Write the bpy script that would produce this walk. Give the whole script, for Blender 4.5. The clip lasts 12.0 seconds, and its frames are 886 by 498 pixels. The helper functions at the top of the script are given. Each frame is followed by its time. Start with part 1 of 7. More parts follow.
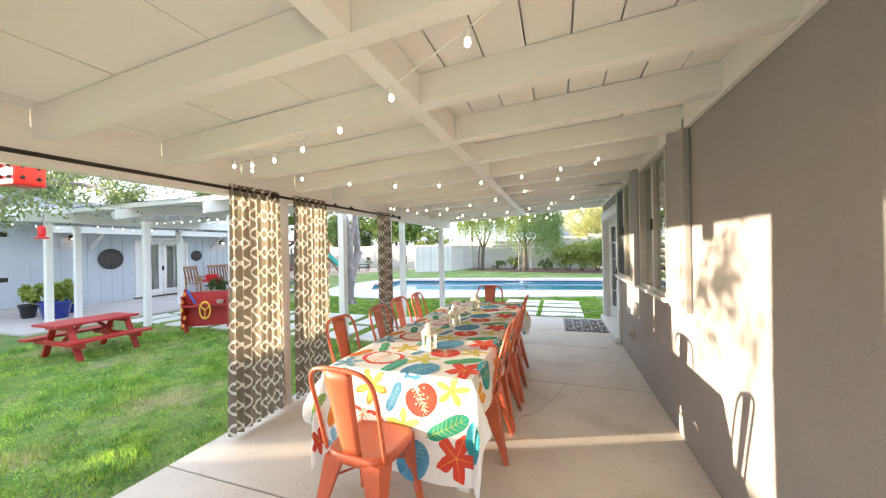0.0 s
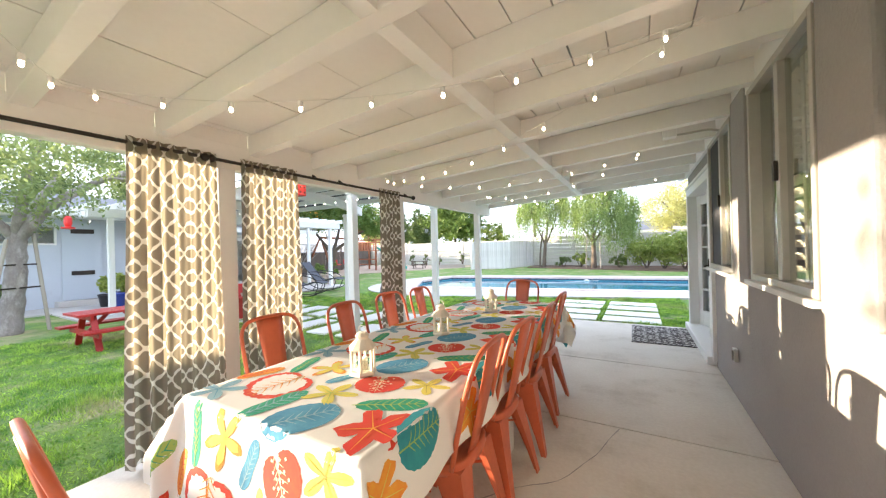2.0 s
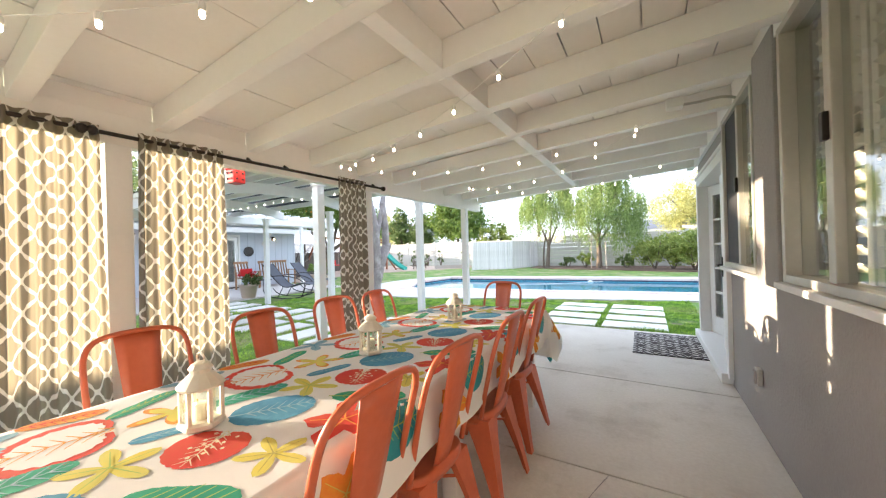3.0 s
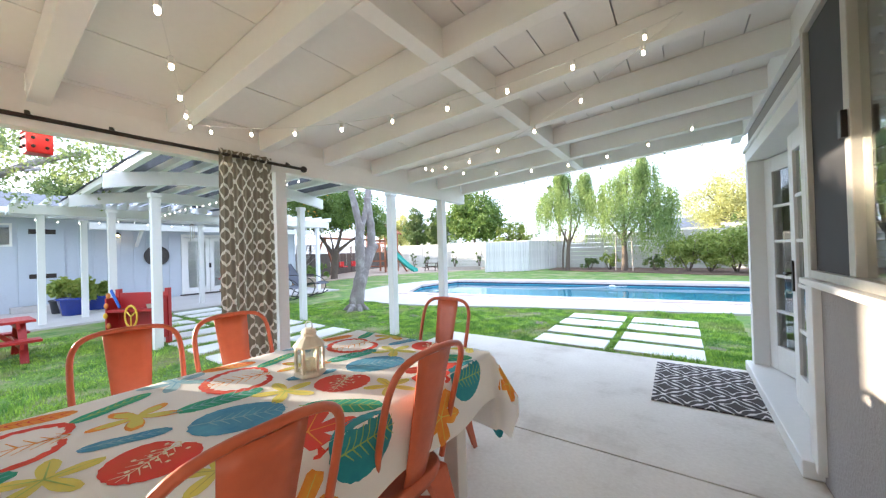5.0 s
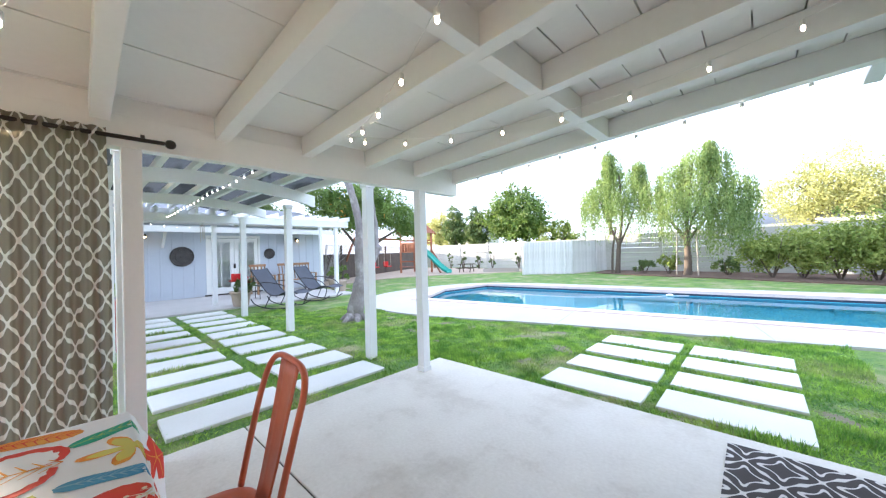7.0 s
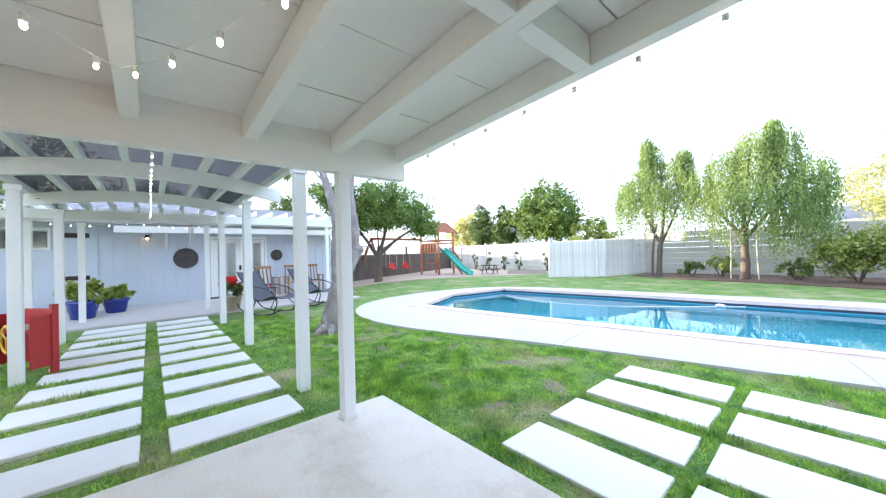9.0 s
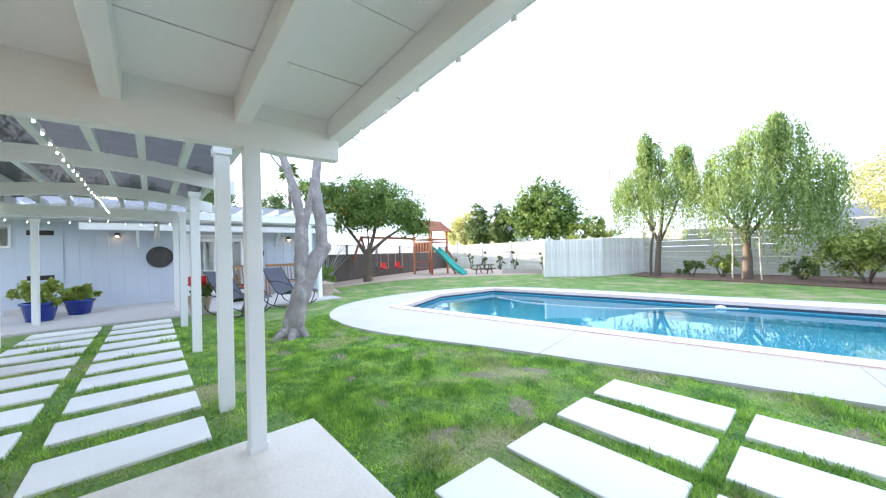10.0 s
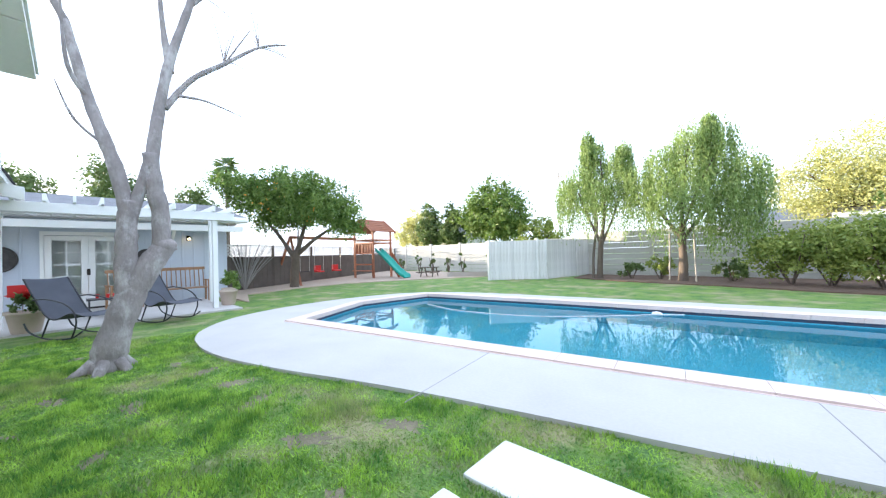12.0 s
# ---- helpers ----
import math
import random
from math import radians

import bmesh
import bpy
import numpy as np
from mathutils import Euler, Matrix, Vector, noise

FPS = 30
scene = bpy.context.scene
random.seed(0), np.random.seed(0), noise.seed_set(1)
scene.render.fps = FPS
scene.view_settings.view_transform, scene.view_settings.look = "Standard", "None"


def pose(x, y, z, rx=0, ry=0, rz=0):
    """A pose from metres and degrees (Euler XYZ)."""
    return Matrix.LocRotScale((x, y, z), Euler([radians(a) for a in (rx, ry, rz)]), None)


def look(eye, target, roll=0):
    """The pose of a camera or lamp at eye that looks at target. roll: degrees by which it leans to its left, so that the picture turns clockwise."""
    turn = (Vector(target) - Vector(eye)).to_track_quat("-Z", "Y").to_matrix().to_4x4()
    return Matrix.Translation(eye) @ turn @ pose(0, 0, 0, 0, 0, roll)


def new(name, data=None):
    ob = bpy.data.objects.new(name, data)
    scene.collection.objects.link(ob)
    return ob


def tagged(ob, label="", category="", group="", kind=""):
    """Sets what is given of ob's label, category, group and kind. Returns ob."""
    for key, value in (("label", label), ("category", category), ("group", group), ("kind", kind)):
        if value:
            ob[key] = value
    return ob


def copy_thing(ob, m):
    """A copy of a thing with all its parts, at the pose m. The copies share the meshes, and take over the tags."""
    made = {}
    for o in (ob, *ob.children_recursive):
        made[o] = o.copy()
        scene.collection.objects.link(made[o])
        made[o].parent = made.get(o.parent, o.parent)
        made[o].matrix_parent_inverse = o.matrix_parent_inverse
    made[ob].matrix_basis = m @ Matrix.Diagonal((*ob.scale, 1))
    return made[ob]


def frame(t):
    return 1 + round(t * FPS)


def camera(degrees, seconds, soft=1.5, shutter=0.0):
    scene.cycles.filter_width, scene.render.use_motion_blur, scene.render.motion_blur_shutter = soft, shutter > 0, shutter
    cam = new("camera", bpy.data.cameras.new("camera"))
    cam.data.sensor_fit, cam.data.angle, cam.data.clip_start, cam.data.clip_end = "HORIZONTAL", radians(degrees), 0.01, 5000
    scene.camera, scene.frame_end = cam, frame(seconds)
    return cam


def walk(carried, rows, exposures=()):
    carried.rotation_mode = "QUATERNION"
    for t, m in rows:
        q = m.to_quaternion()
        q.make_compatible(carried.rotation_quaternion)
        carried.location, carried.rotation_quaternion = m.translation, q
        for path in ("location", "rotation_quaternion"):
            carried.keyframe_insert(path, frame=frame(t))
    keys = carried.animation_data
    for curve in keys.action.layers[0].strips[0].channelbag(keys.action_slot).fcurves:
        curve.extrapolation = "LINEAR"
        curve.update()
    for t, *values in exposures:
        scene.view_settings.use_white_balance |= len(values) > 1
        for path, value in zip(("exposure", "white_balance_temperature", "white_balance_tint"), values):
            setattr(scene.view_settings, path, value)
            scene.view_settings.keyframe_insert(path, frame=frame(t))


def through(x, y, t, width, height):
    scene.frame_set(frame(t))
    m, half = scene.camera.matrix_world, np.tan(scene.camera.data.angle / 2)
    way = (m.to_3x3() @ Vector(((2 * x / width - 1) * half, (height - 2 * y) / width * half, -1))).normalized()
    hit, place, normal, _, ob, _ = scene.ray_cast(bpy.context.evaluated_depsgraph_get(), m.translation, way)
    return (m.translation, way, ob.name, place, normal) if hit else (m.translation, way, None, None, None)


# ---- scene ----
cam = camera(105.2, 12.0, soft=1.25)
PATH = [
    (0, (0.137, 0.592, 1.515), (-0.505, 2.486, 1.515), -1.1),
    (0.5, (0.262, 0.877, 1.439), (-0.546, 2.707, 1.442), -1.6),
    (1, (0.325, 1.163, 1.385), (-0.588, 2.943, 1.39), -1.5),
    (1.5, (0.312, 1.484, 1.348), (-0.663, 3.23, 1.349), -1.5),
    (2, (0.33, 1.805, 1.33), (-0.666, 3.539, 1.331), -1.5),
    (2.5, (0.374, 2.135, 1.313), (-0.636, 3.862, 1.317), -1.6),
    (3, (0.403, 2.477, 1.28), (-0.627, 4.191, 1.286), -1.6),
    (3.5, (0.452, 2.814, 1.275), (-0.6, 4.514, 1.281), -1.7),
    (5.5, (0.461, 4.151, 1.257), (-0.741, 5.75, 1.275), -1.8),
    (6, (0.458, 4.463, 1.29), (-0.804, 6.015, 1.31), -1.9),
    (6.5, (0.435, 4.892, 1.289), (-0.872, 6.406, 1.309), -1.7),
    (7, (0.407, 5.248, 1.31), (-0.958, 6.709, 1.328), -1.6),
    (9, (0.275, 6.645, 1.314), (-1.236, 7.955, 1.339), -1.7),
    (9.5, (0.247, 7.0, 1.291), (-1.269, 8.304, 1.315), -1.7),
    (10, (0.174, 7.339, 1.261), (-1.341, 8.645, 1.285), -1.7),
    (10.5, (0.096, 7.69, 1.258), (-1.391, 9.027, 1.276), -1.6),
    (11, (0.069, 8.06, 1.27), (-1.376, 9.442, 1.289), -1.5),
    (11.5, (0.011, 8.461, 1.237), (-1.382, 9.896, 1.264), -1.5),
    (12, (-0.024, 8.839, 1.221), (-1.378, 10.311, 1.25), -1.7),
]
walk(cam, [(t, look(eye, target, roll)) for t, eye, target, roll in PATH],
     [(0.0, 1.90, 5950, 15), (2.5, 1.97, 5950, 15), (3.5, 1.99, 5900, 16), (5.5, 1.99, 5550, 15), (6.5, 1.97, 5550, 15), (9.5, 1.87, 5600, 14), (12.0, 1.62, 5700, 12)])

# ---- world and sun ----
SUN_WAY = Vector((1.0, 0.38, -0.10))
world = bpy.data.worlds.new("sky")
scene.world = world
world.use_nodes = True
wn = world.node_tree
wn.nodes.clear()
sky = wn.nodes.new("ShaderNodeTexSky")
sky.sky_type = 'NISHITA'
sky.sun_disc = False
sky.sun_elevation = math.atan2(0.10, 1.07)
sky.sun_rotation = math.atan2(-1.0, -0.38)
sky.dust_density = 1.0
sky.ozone_density = 1.0
haze = wn.nodes.new("ShaderNodeMix")
haze.data_type = 'RGBA'
haze.inputs[0].default_value = 0.72
haze.inputs[7].default_value = (5.2, 5.7, 6.3, 1)
wn.links.new(sky.outputs[0], haze.inputs[6])
bg = wn.nodes.new("ShaderNodeBackground")
bg.inputs["Strength"].default_value = 0.15
wo = wn.nodes.new("ShaderNodeOutputWorld")
wn.links.new(haze.outputs[2], bg.inputs[0])
wn.links.new(bg.outputs[0], wo.inputs[0])
sun = new("sun", bpy.data.lights.new("sun", 'SUN'))
sun.data.energy = 5.0
sun.data.angle = radians(0.5)
sun.data.color = (1.0, 0.80, 0.52)
sun.matrix_world = look((0, 0, 30), Vector((0, 0, 30)) + SUN_WAY)

# ---- materials ----
M = {}


def nodes_of(name):
    m = bpy.data.materials.new(name)
    m.use_nodes = True
    t = m.node_tree
    t.nodes.clear()
    out = t.nodes.new("ShaderNodeOutputMaterial")
    return m, t, out


def mth(t, op, a, b=None, c=None):
    n = t.nodes.new("ShaderNodeMath")
    n.operation = op
    for k, v in enumerate((a, b, c)):
        if v is None:
            continue
        if isinstance(v, (int, float)):
            n.inputs[k].default_value = v
        else:
            t.links.new(v, n.inputs[k])
    return n.outputs[0]


def mixc(t, f, a, b):
    n = t.nodes.new("ShaderNodeMix")
    n.data_type = 'RGBA'
    for k, v in ((0, f), (6, a), (7, b)):
        if isinstance(v, (int, float)):
            n.inputs[k].default_value = v
        elif isinstance(v, tuple):
            n.inputs[k].default_value = (*v[:3], 1)
        else:
            t.links.new(v, n.inputs[k])
    return n.outputs[2]


def noise_of(t, vec, scale, detail=4.0, rough=0.55):
    n = t.nodes.new("ShaderNodeTexNoise")
    n.inputs["Scale"].default_value = scale
    n.inputs["Detail"].default_value = detail
    n.inputs["Roughness"].default_value = rough
    t.links.new(vec, n.inputs["Vector"])
    return n.outputs[0]


def ramp(t, v, lo, hi):
    n = t.nodes.new("ShaderNodeMapRange")
    n.inputs[1].default_value, n.inputs[2].default_value = lo, hi
    t.links.new(v, n.inputs[0])
    return n.outputs[0]


def surface(name, c1, c2, rough=0.6, coarse=1.2, fine=18.0, bump=0.15, metal=0.0, dirt=None, dirt_at=(0.58, 0.72), stretch=(1, 1, 1), tone=0.0, coat=0.0, through=0.0, world_space=False):
    """Two colours mixed at two scales, an optional stain colour, fine relief, per-object tone, and light let through."""
    m, t, out = nodes_of(name)
    tc = t.nodes.new("ShaderNodeTexCoord")
    mp = t.nodes.new("ShaderNodeMapping")
    mp.inputs["Scale"].default_value = stretch
    if world_space:
        geo = t.nodes.new("ShaderNodeNewGeometry")
        t.links.new(geo.outputs["Position"], mp.inputs[0])
    else:
        t.links.new(tc.outputs["Object"], mp.inputs[0])
    v = mp.outputs[0]
    a, b = noise_of(t, v, coarse), noise_of(t, v, fine)
    f = mth(t, 'ADD', mth(t, 'MULTIPLY', ramp(t, a, 0.3, 0.7), 0.65), mth(t, 'MULTIPLY', ramp(t, b, 0.3, 0.7), 0.35))
    col = mixc(t, f, c1, c2)
    if dirt:
        d = noise_of(t, v, coarse * 0.8 + 0.3, 8.0, 0.7)
        col = mixc(t, mth(t, 'MULTIPLY', ramp(t, d, *dirt_at), 0.7), col, dirt)
    if tone:
        oi = t.nodes.new("ShaderNodeObjectInfo")
        hs = t.nodes.new("ShaderNodeHueSaturation")
        t.links.new(col, hs.inputs["Color"])
        t.links.new(mth(t, 'ADD', 1.0 - tone, mth(t, 'MULTIPLY', oi.outputs["Random"], 2 * tone)), hs.inputs["Value"])
        col = hs.outputs[0]
    p = t.nodes.new("ShaderNodeBsdfPrincipled")
    t.links.new(col, p.inputs["Base Color"])
    t.links.new(mth(t, 'ADD', rough - 0.08, mth(t, 'MULTIPLY', b, 0.16)), p.inputs["Roughness"])
    p.inputs["Metallic"].default_value = metal
    p.inputs["Coat Weight"].default_value = coat
    if bump:
        bn = t.nodes.new("ShaderNodeBump")
        bn.inputs["Strength"].default_value = bump
        bn.inputs["Distance"].default_value = 0.01
        t.links.new(mth(t, 'ADD', b, mth(t, 'MULTIPLY', a, 0.6)), bn.inputs["Height"])
        t.links.new(bn.outputs[0], p.inputs["Normal"])
    shader = p.outputs[0]
    if through:
        tr = t.nodes.new("ShaderNodeBsdfTranslucent")
        t.links.new(col, tr.inputs[0])
        mx = t.nodes.new("ShaderNodeMixShader")
        mx.inputs[0].default_value = through
        t.links.new(shader, mx.inputs[1])
        t.links.new(tr.outputs[0], mx.inputs[2])
        shader = mx.outputs[0]
    t.links.new(shader, out.inputs[0])
    M[name] = m
    return m


surface("white_paint", (0.80, 0.79, 0.76), (0.74, 0.73, 0.70), 0.5, 0.7, 30, 0.12, dirt=(0.62, 0.58, 0.52), dirt_at=(0.66, 0.85), tone=0.02)
surface("ceiling_paint", (0.88, 0.865, 0.83), (0.83, 0.815, 0.78), 0.55, 0.8, 26, 0.15, dirt=(0.6, 0.53, 0.44), dirt_at=(0.68, 0.9))
surface("post_paint", (0.82, 0.82, 0.81), (0.76, 0.76, 0.75), 0.5, 1.0, 30, 0.15, dirt=(0.55, 0.52, 0.47), dirt_at=(0.66, 0.82), tone=0.03)
surface("stucco", (0.37, 0.345, 0.325), (0.32, 0.30, 0.285), 0.9, 1.5, 60, 0.5, dirt=(0.27, 0.25, 0.235), dirt_at=(0.6, 0.8))
surface("concrete", (0.78, 0.735, 0.66), (0.60, 0.545, 0.465), 0.62, 1.5, 42, 0.16, dirt=(0.42, 0.36, 0.285), dirt_at=(0.53, 0.78), tone=0.03, world_space=True)
surface("concrete_pale", (0.55, 0.522, 0.50), (0.465, 0.44, 0.42), 0.8, 1.2, 35, 0.15, dirt=(0.42, 0.39, 0.35), dirt_at=(0.62, 0.82), tone=0.04, world_space=True)
surface("paver", (0.80, 0.79, 0.77), (0.72, 0.71, 0.68), 0.8, 2.0, 45, 0.18, dirt=(0.52, 0.50, 0.44), dirt_at=(0.66, 0.85), tone=0.04)
surface("coping", (0.76, 0.61, 0.55), (0.69, 0.54, 0.48), 0.75, 2.0, 40, 0.15, dirt=(0.5, 0.42, 0.36), tone=0.05)
surface("orange_metal", (0.60, 0.135, 0.055), (0.50, 0.105, 0.045), 0.38, 2.5, 40, 0.05, dirt=(0.33, 0.10, 0.06), dirt_at=(0.68, 0.8), tone=0.06, coat=0.15)
surface("cloth_white", (0.90, 0.895, 0.885), (0.86, 0.855, 0.845), 0.9, 3.0, 300, 0.12, through=0.12)
surface("dark_metal", (0.03, 0.025, 0.022), (0.05, 0.04, 0.035), 0.45, 3, 40, 0.08, metal=0.6)
surface("black_metal", (0.025, 0.025, 0.028), (0.045, 0.045, 0.05), 0.4, 3, 40, 0.05, metal=0.3)
surface("sling", (0.07, 0.075, 0.095), (0.10, 0.105, 0.13), 0.8, 3, 200, 0.2, through=0.1)
surface("frame_metal", (0.55, 0.52, 0.46), (0.48, 0.45, 0.40), 0.4, 3, 40, 0.05, metal=0.3)
surface("screen", (0.045, 0.045, 0.05), (0.06, 0.06, 0.065), 0.8, 3, 200, 0.1)
surface("siding", (0.53, 0.565, 0.625), (0.47, 0.505, 0.565), 0.7, 1.0, 30, 0.25, dirt=(0.34, 0.36, 0.40), dirt_at=(0.62, 0.85))
surface("siding_door", (0.50, 0.545, 0.61), (0.47, 0.51, 0.57), 0.5, 1.0, 30, 0.1)
surface("shingle", (0.30, 0.30, 0.32), (0.22, 0.22, 0.24), 0.9, 1.5, 20, 0.6, tone=0.06)
surface("bark", (0.33, 0.295, 0.285), (0.19, 0.165, 0.16), 0.92, 7.0, 34, 1.0, stretch=(1, 1, 0.55), dirt=(0.52, 0.49, 0.475), dirt_at=(0.5, 0.66))
surface("bark_brown", (0.16, 0.12, 0.09), (0.09, 0.07, 0.055), 0.9, 3.0, 22, 0.8, stretch=(1, 1, 0.4))
surface("red_paint", (0.42, 0.022, 0.02), (0.34, 0.018, 0.018), 0.45, 2.0, 30, 0.15, dirt=(0.22, 0.03, 0.025), dirt_at=(0.66, 0.82), tone=0.05)
surface("red_plastic", (0.62, 0.02, 0.02), (0.55, 0.02, 0.02), 0.35, 3, 30, 0.03)
surface("yellow_plastic", (0.75, 0.5, 0.04), (0.7, 0.45, 0.04), 0.35, 3, 30, 0.03)
surface("orange_plastic", (0.75, 0.28, 0.06), (0.7, 0.25, 0.05), 0.4, 3, 30, 0.03)
surface("blue_plastic", (0.03, 0.12, 0.5), (0.03, 0.1, 0.42), 0.35, 3, 30, 0.03)
surface("green_plastic", (0.02, 0.33, 0.26), (0.02, 0.28, 0.22), 0.35, 3, 30, 0.03)
surface("blue_glaze", (0.015, 0.04, 0.32), (0.01, 0.03, 0.22), 0.2, 4, 40, 0.05, coat=0.4)
surface("pot_clay", (0.55, 0.44, 0.36), (0.47, 0.37, 0.30), 0.8, 4, 40, 0.2)
surface("soil", (0.06, 0.045, 0.035), (0.10, 0.07, 0.05), 0.95, 5, 60, 0.8)
surface("mulch", (0.16, 0.10, 0.07), (0.10, 0.065, 0.045), 0.95, 4, 50, 0.9, world_space=True)
surface("sand", (0.48, 0.38, 0.30), (0.40, 0.31, 0.24), 0.95, 2, 60, 0.5, world_space=True)
surface("cedar", (0.36, 0.13, 0.06), (0.26, 0.09, 0.045), 0.6, 3, 30, 0.3, stretch=(1, 1, 0.3), tone=0.08)
surface("teak", (0.36, 0.20, 0.10), (0.27, 0.145, 0.07), 0.6, 4, 30, 0.25, tone=0.08)
surface("fence_wood", (0.70, 0.69, 0.68), (0.56, 0.54, 0.52), 0.8, 2.5, 30, 0.4, stretch=(1, 1, 0.25), dirt=(0.34, 0.315, 0.29), dirt_at=(0.48, 0.70), tone=0.10)
surface("block_wall", (0.57, 0.55, 0.51), (0.49, 0.475, 0.44), 0.85, 1.6, 35, 0.3, dirt=(0.45, 0.42, 0.36), dirt_at=(0.6, 0.8), tone=0.05)
surface("lattice_wood", (0.08, 0.065, 0.055), (0.13, 0.105, 0.09), 0.8, 2.5, 30, 0.3)
surface("stake_wood", (0.42, 0.38, 0.33), (0.34, 0.30, 0.26), 0.85, 3, 30, 0.3)
surface("rubber", (0.02, 0.02, 0.02), (0.03, 0.03, 0.03), 0.7, 3, 30, 0.1)
surface("lantern_paint", (0.74, 0.70, 0.60), (0.68, 0.64, 0.54), 0.5, 6, 60, 0.08)
surface("candle", (0.8, 0.74, 0.6), (0.76, 0.7, 0.55), 0.6, 6, 60, 0.03)
surface("shade_cloth", (0.03, 0.03, 0.035), (0.06, 0.06, 0.065), 0.9, 4, 120, 0.2, through=0.35)
net = M["shade_cloth"].node_tree
net_out = next(n for n in net.nodes if n.type == 'OUTPUT_MATERIAL')
net_geo = net.nodes.new("ShaderNodeNewGeometry")
net_open = net.nodes.new("ShaderNodeBsdfTransparent")
net_mix = net.nodes.new("ShaderNodeMixShader")
net.links.new(mth(net, 'ADD', 0.03, mth(net, 'MULTIPLY', ramp(net, noise_of(net, net_geo.outputs["Position"], 45, 6, 0.8), 0.52, 0.76), 0.13)), net_mix.inputs[0])
net.links.new(net_out.inputs[0].links[0].from_socket, net_mix.inputs[1])
net.links.new(net_open.outputs[0], net_mix.inputs[2])
net.links.new(net_mix.outputs[0], net_out.inputs[0])
surface("interior_wall", (0.42, 0.38, 0.33), (0.38, 0.34, 0.30), 0.8, 1.2, 30, 0.1)
surface("interior_floor", (0.20, 0.13, 0.08), (0.15, 0.10, 0.06), 0.5, 2, 30, 0.1)
surface("blind", (0.78, 0.72, 0.58), (0.74, 0.68, 0.54), 0.6, 2, 30, 0.05, tone=0.03)
surface("plaster_blue", (0.13, 0.50, 0.60), (0.10, 0.44, 0.56), 0.7, 1.4, 20, 0.1)
surface("tile_dark", (0.035, 0.045, 0.085), (0.06, 0.075, 0.12), 0.5, 14, 60, 0.1)
surface("medallion", (0.05, 0.045, 0.045), (0.09, 0.08, 0.075), 0.6, 8, 40, 0.5, metal=0.3)
surface("glow_shade", (0.8, 0.75, 0.65), (0.76, 0.7, 0.6), 0.5, 4, 30, 0.05)
surface("far_wall", (0.55, 0.54, 0.52), (0.5, 0.49, 0.47), 0.8, 1, 10, 0.1)
surface("green_fabric", (0.11, 0.20, 0.04), (0.06, 0.12, 0.02), 0.8, 4, 30, 0.3)


def leafy(name, c1, c2, through=0.35, rough=0.55):
    m, t, out = nodes_of(name)
    geo = t.nodes.new("ShaderNodeNewGeometry")
    n = noise_of(t, geo.outputs["Position"], 1.4, 3)
    f = mth(t, 'ADD', mth(t, 'MULTIPLY', geo.outputs["Random Per Island"], 0.65), mth(t, 'MULTIPLY', ramp(t, n, 0.35, 0.65), 0.35))
    col = mixc(t, f, c1, c2)
    p = t.nodes.new("ShaderNodeBsdfPrincipled")
    t.links.new(col, p.inputs["Base Color"])
    p.inputs["Roughness"].default_value = rough
    tr = t.nodes.new("ShaderNodeBsdfTranslucent")
    t.links.new(col, tr.inputs[0])
    mx = t.nodes.new("ShaderNodeMixShader")
    mx.inputs[0].default_value = through
    t.links.new(p.outputs[0], mx.inputs[1])
    t.links.new(tr.outputs[0], mx.inputs[2])
    t.links.new(mx.outputs[0], out.inputs[0])
    M[name] = m


leafy("leaf_willow", (0.12, 0.20, 0.05), (0.40, 0.50, 0.17), 0.5)
leafy("leaf_citrus", (0.07, 0.14, 0.025), (0.24, 0.33, 0.07))
leafy("leaf_dark", (0.06, 0.11, 0.03), (0.19, 0.25, 0.08))
leafy("leaf_feathery", (0.16, 0.22, 0.08), (0.34, 0.40, 0.15), 0.45)
leafy("leaf_hedge", (0.13, 0.21, 0.035), (0.44, 0.48, 0.12))
leafy("leaf_yellow", (0.42, 0.42, 0.14), (0.60, 0.58, 0.26), 0.45)
leafy("leaf_pot", (0.16, 0.25, 0.04), (0.42, 0.46, 0.09))
leafy("leaf_red", (0.5, 0.02, 0.02), (0.62, 0.05, 0.04))
leafy("leaf_purple", (0.2, 0.1, 0.4), (0.4, 0.2, 0.6))
leafy("twig_grey", (0.32, 0.30, 0.28), (0.45, 0.42, 0.40), 0.1)
leafy("fruit", (0.65, 0.25, 0.02), (0.75, 0.33, 0.03), 0.05)
leafy("straw", (0.38, 0.31, 0.18), (0.52, 0.45, 0.28), 0.2)


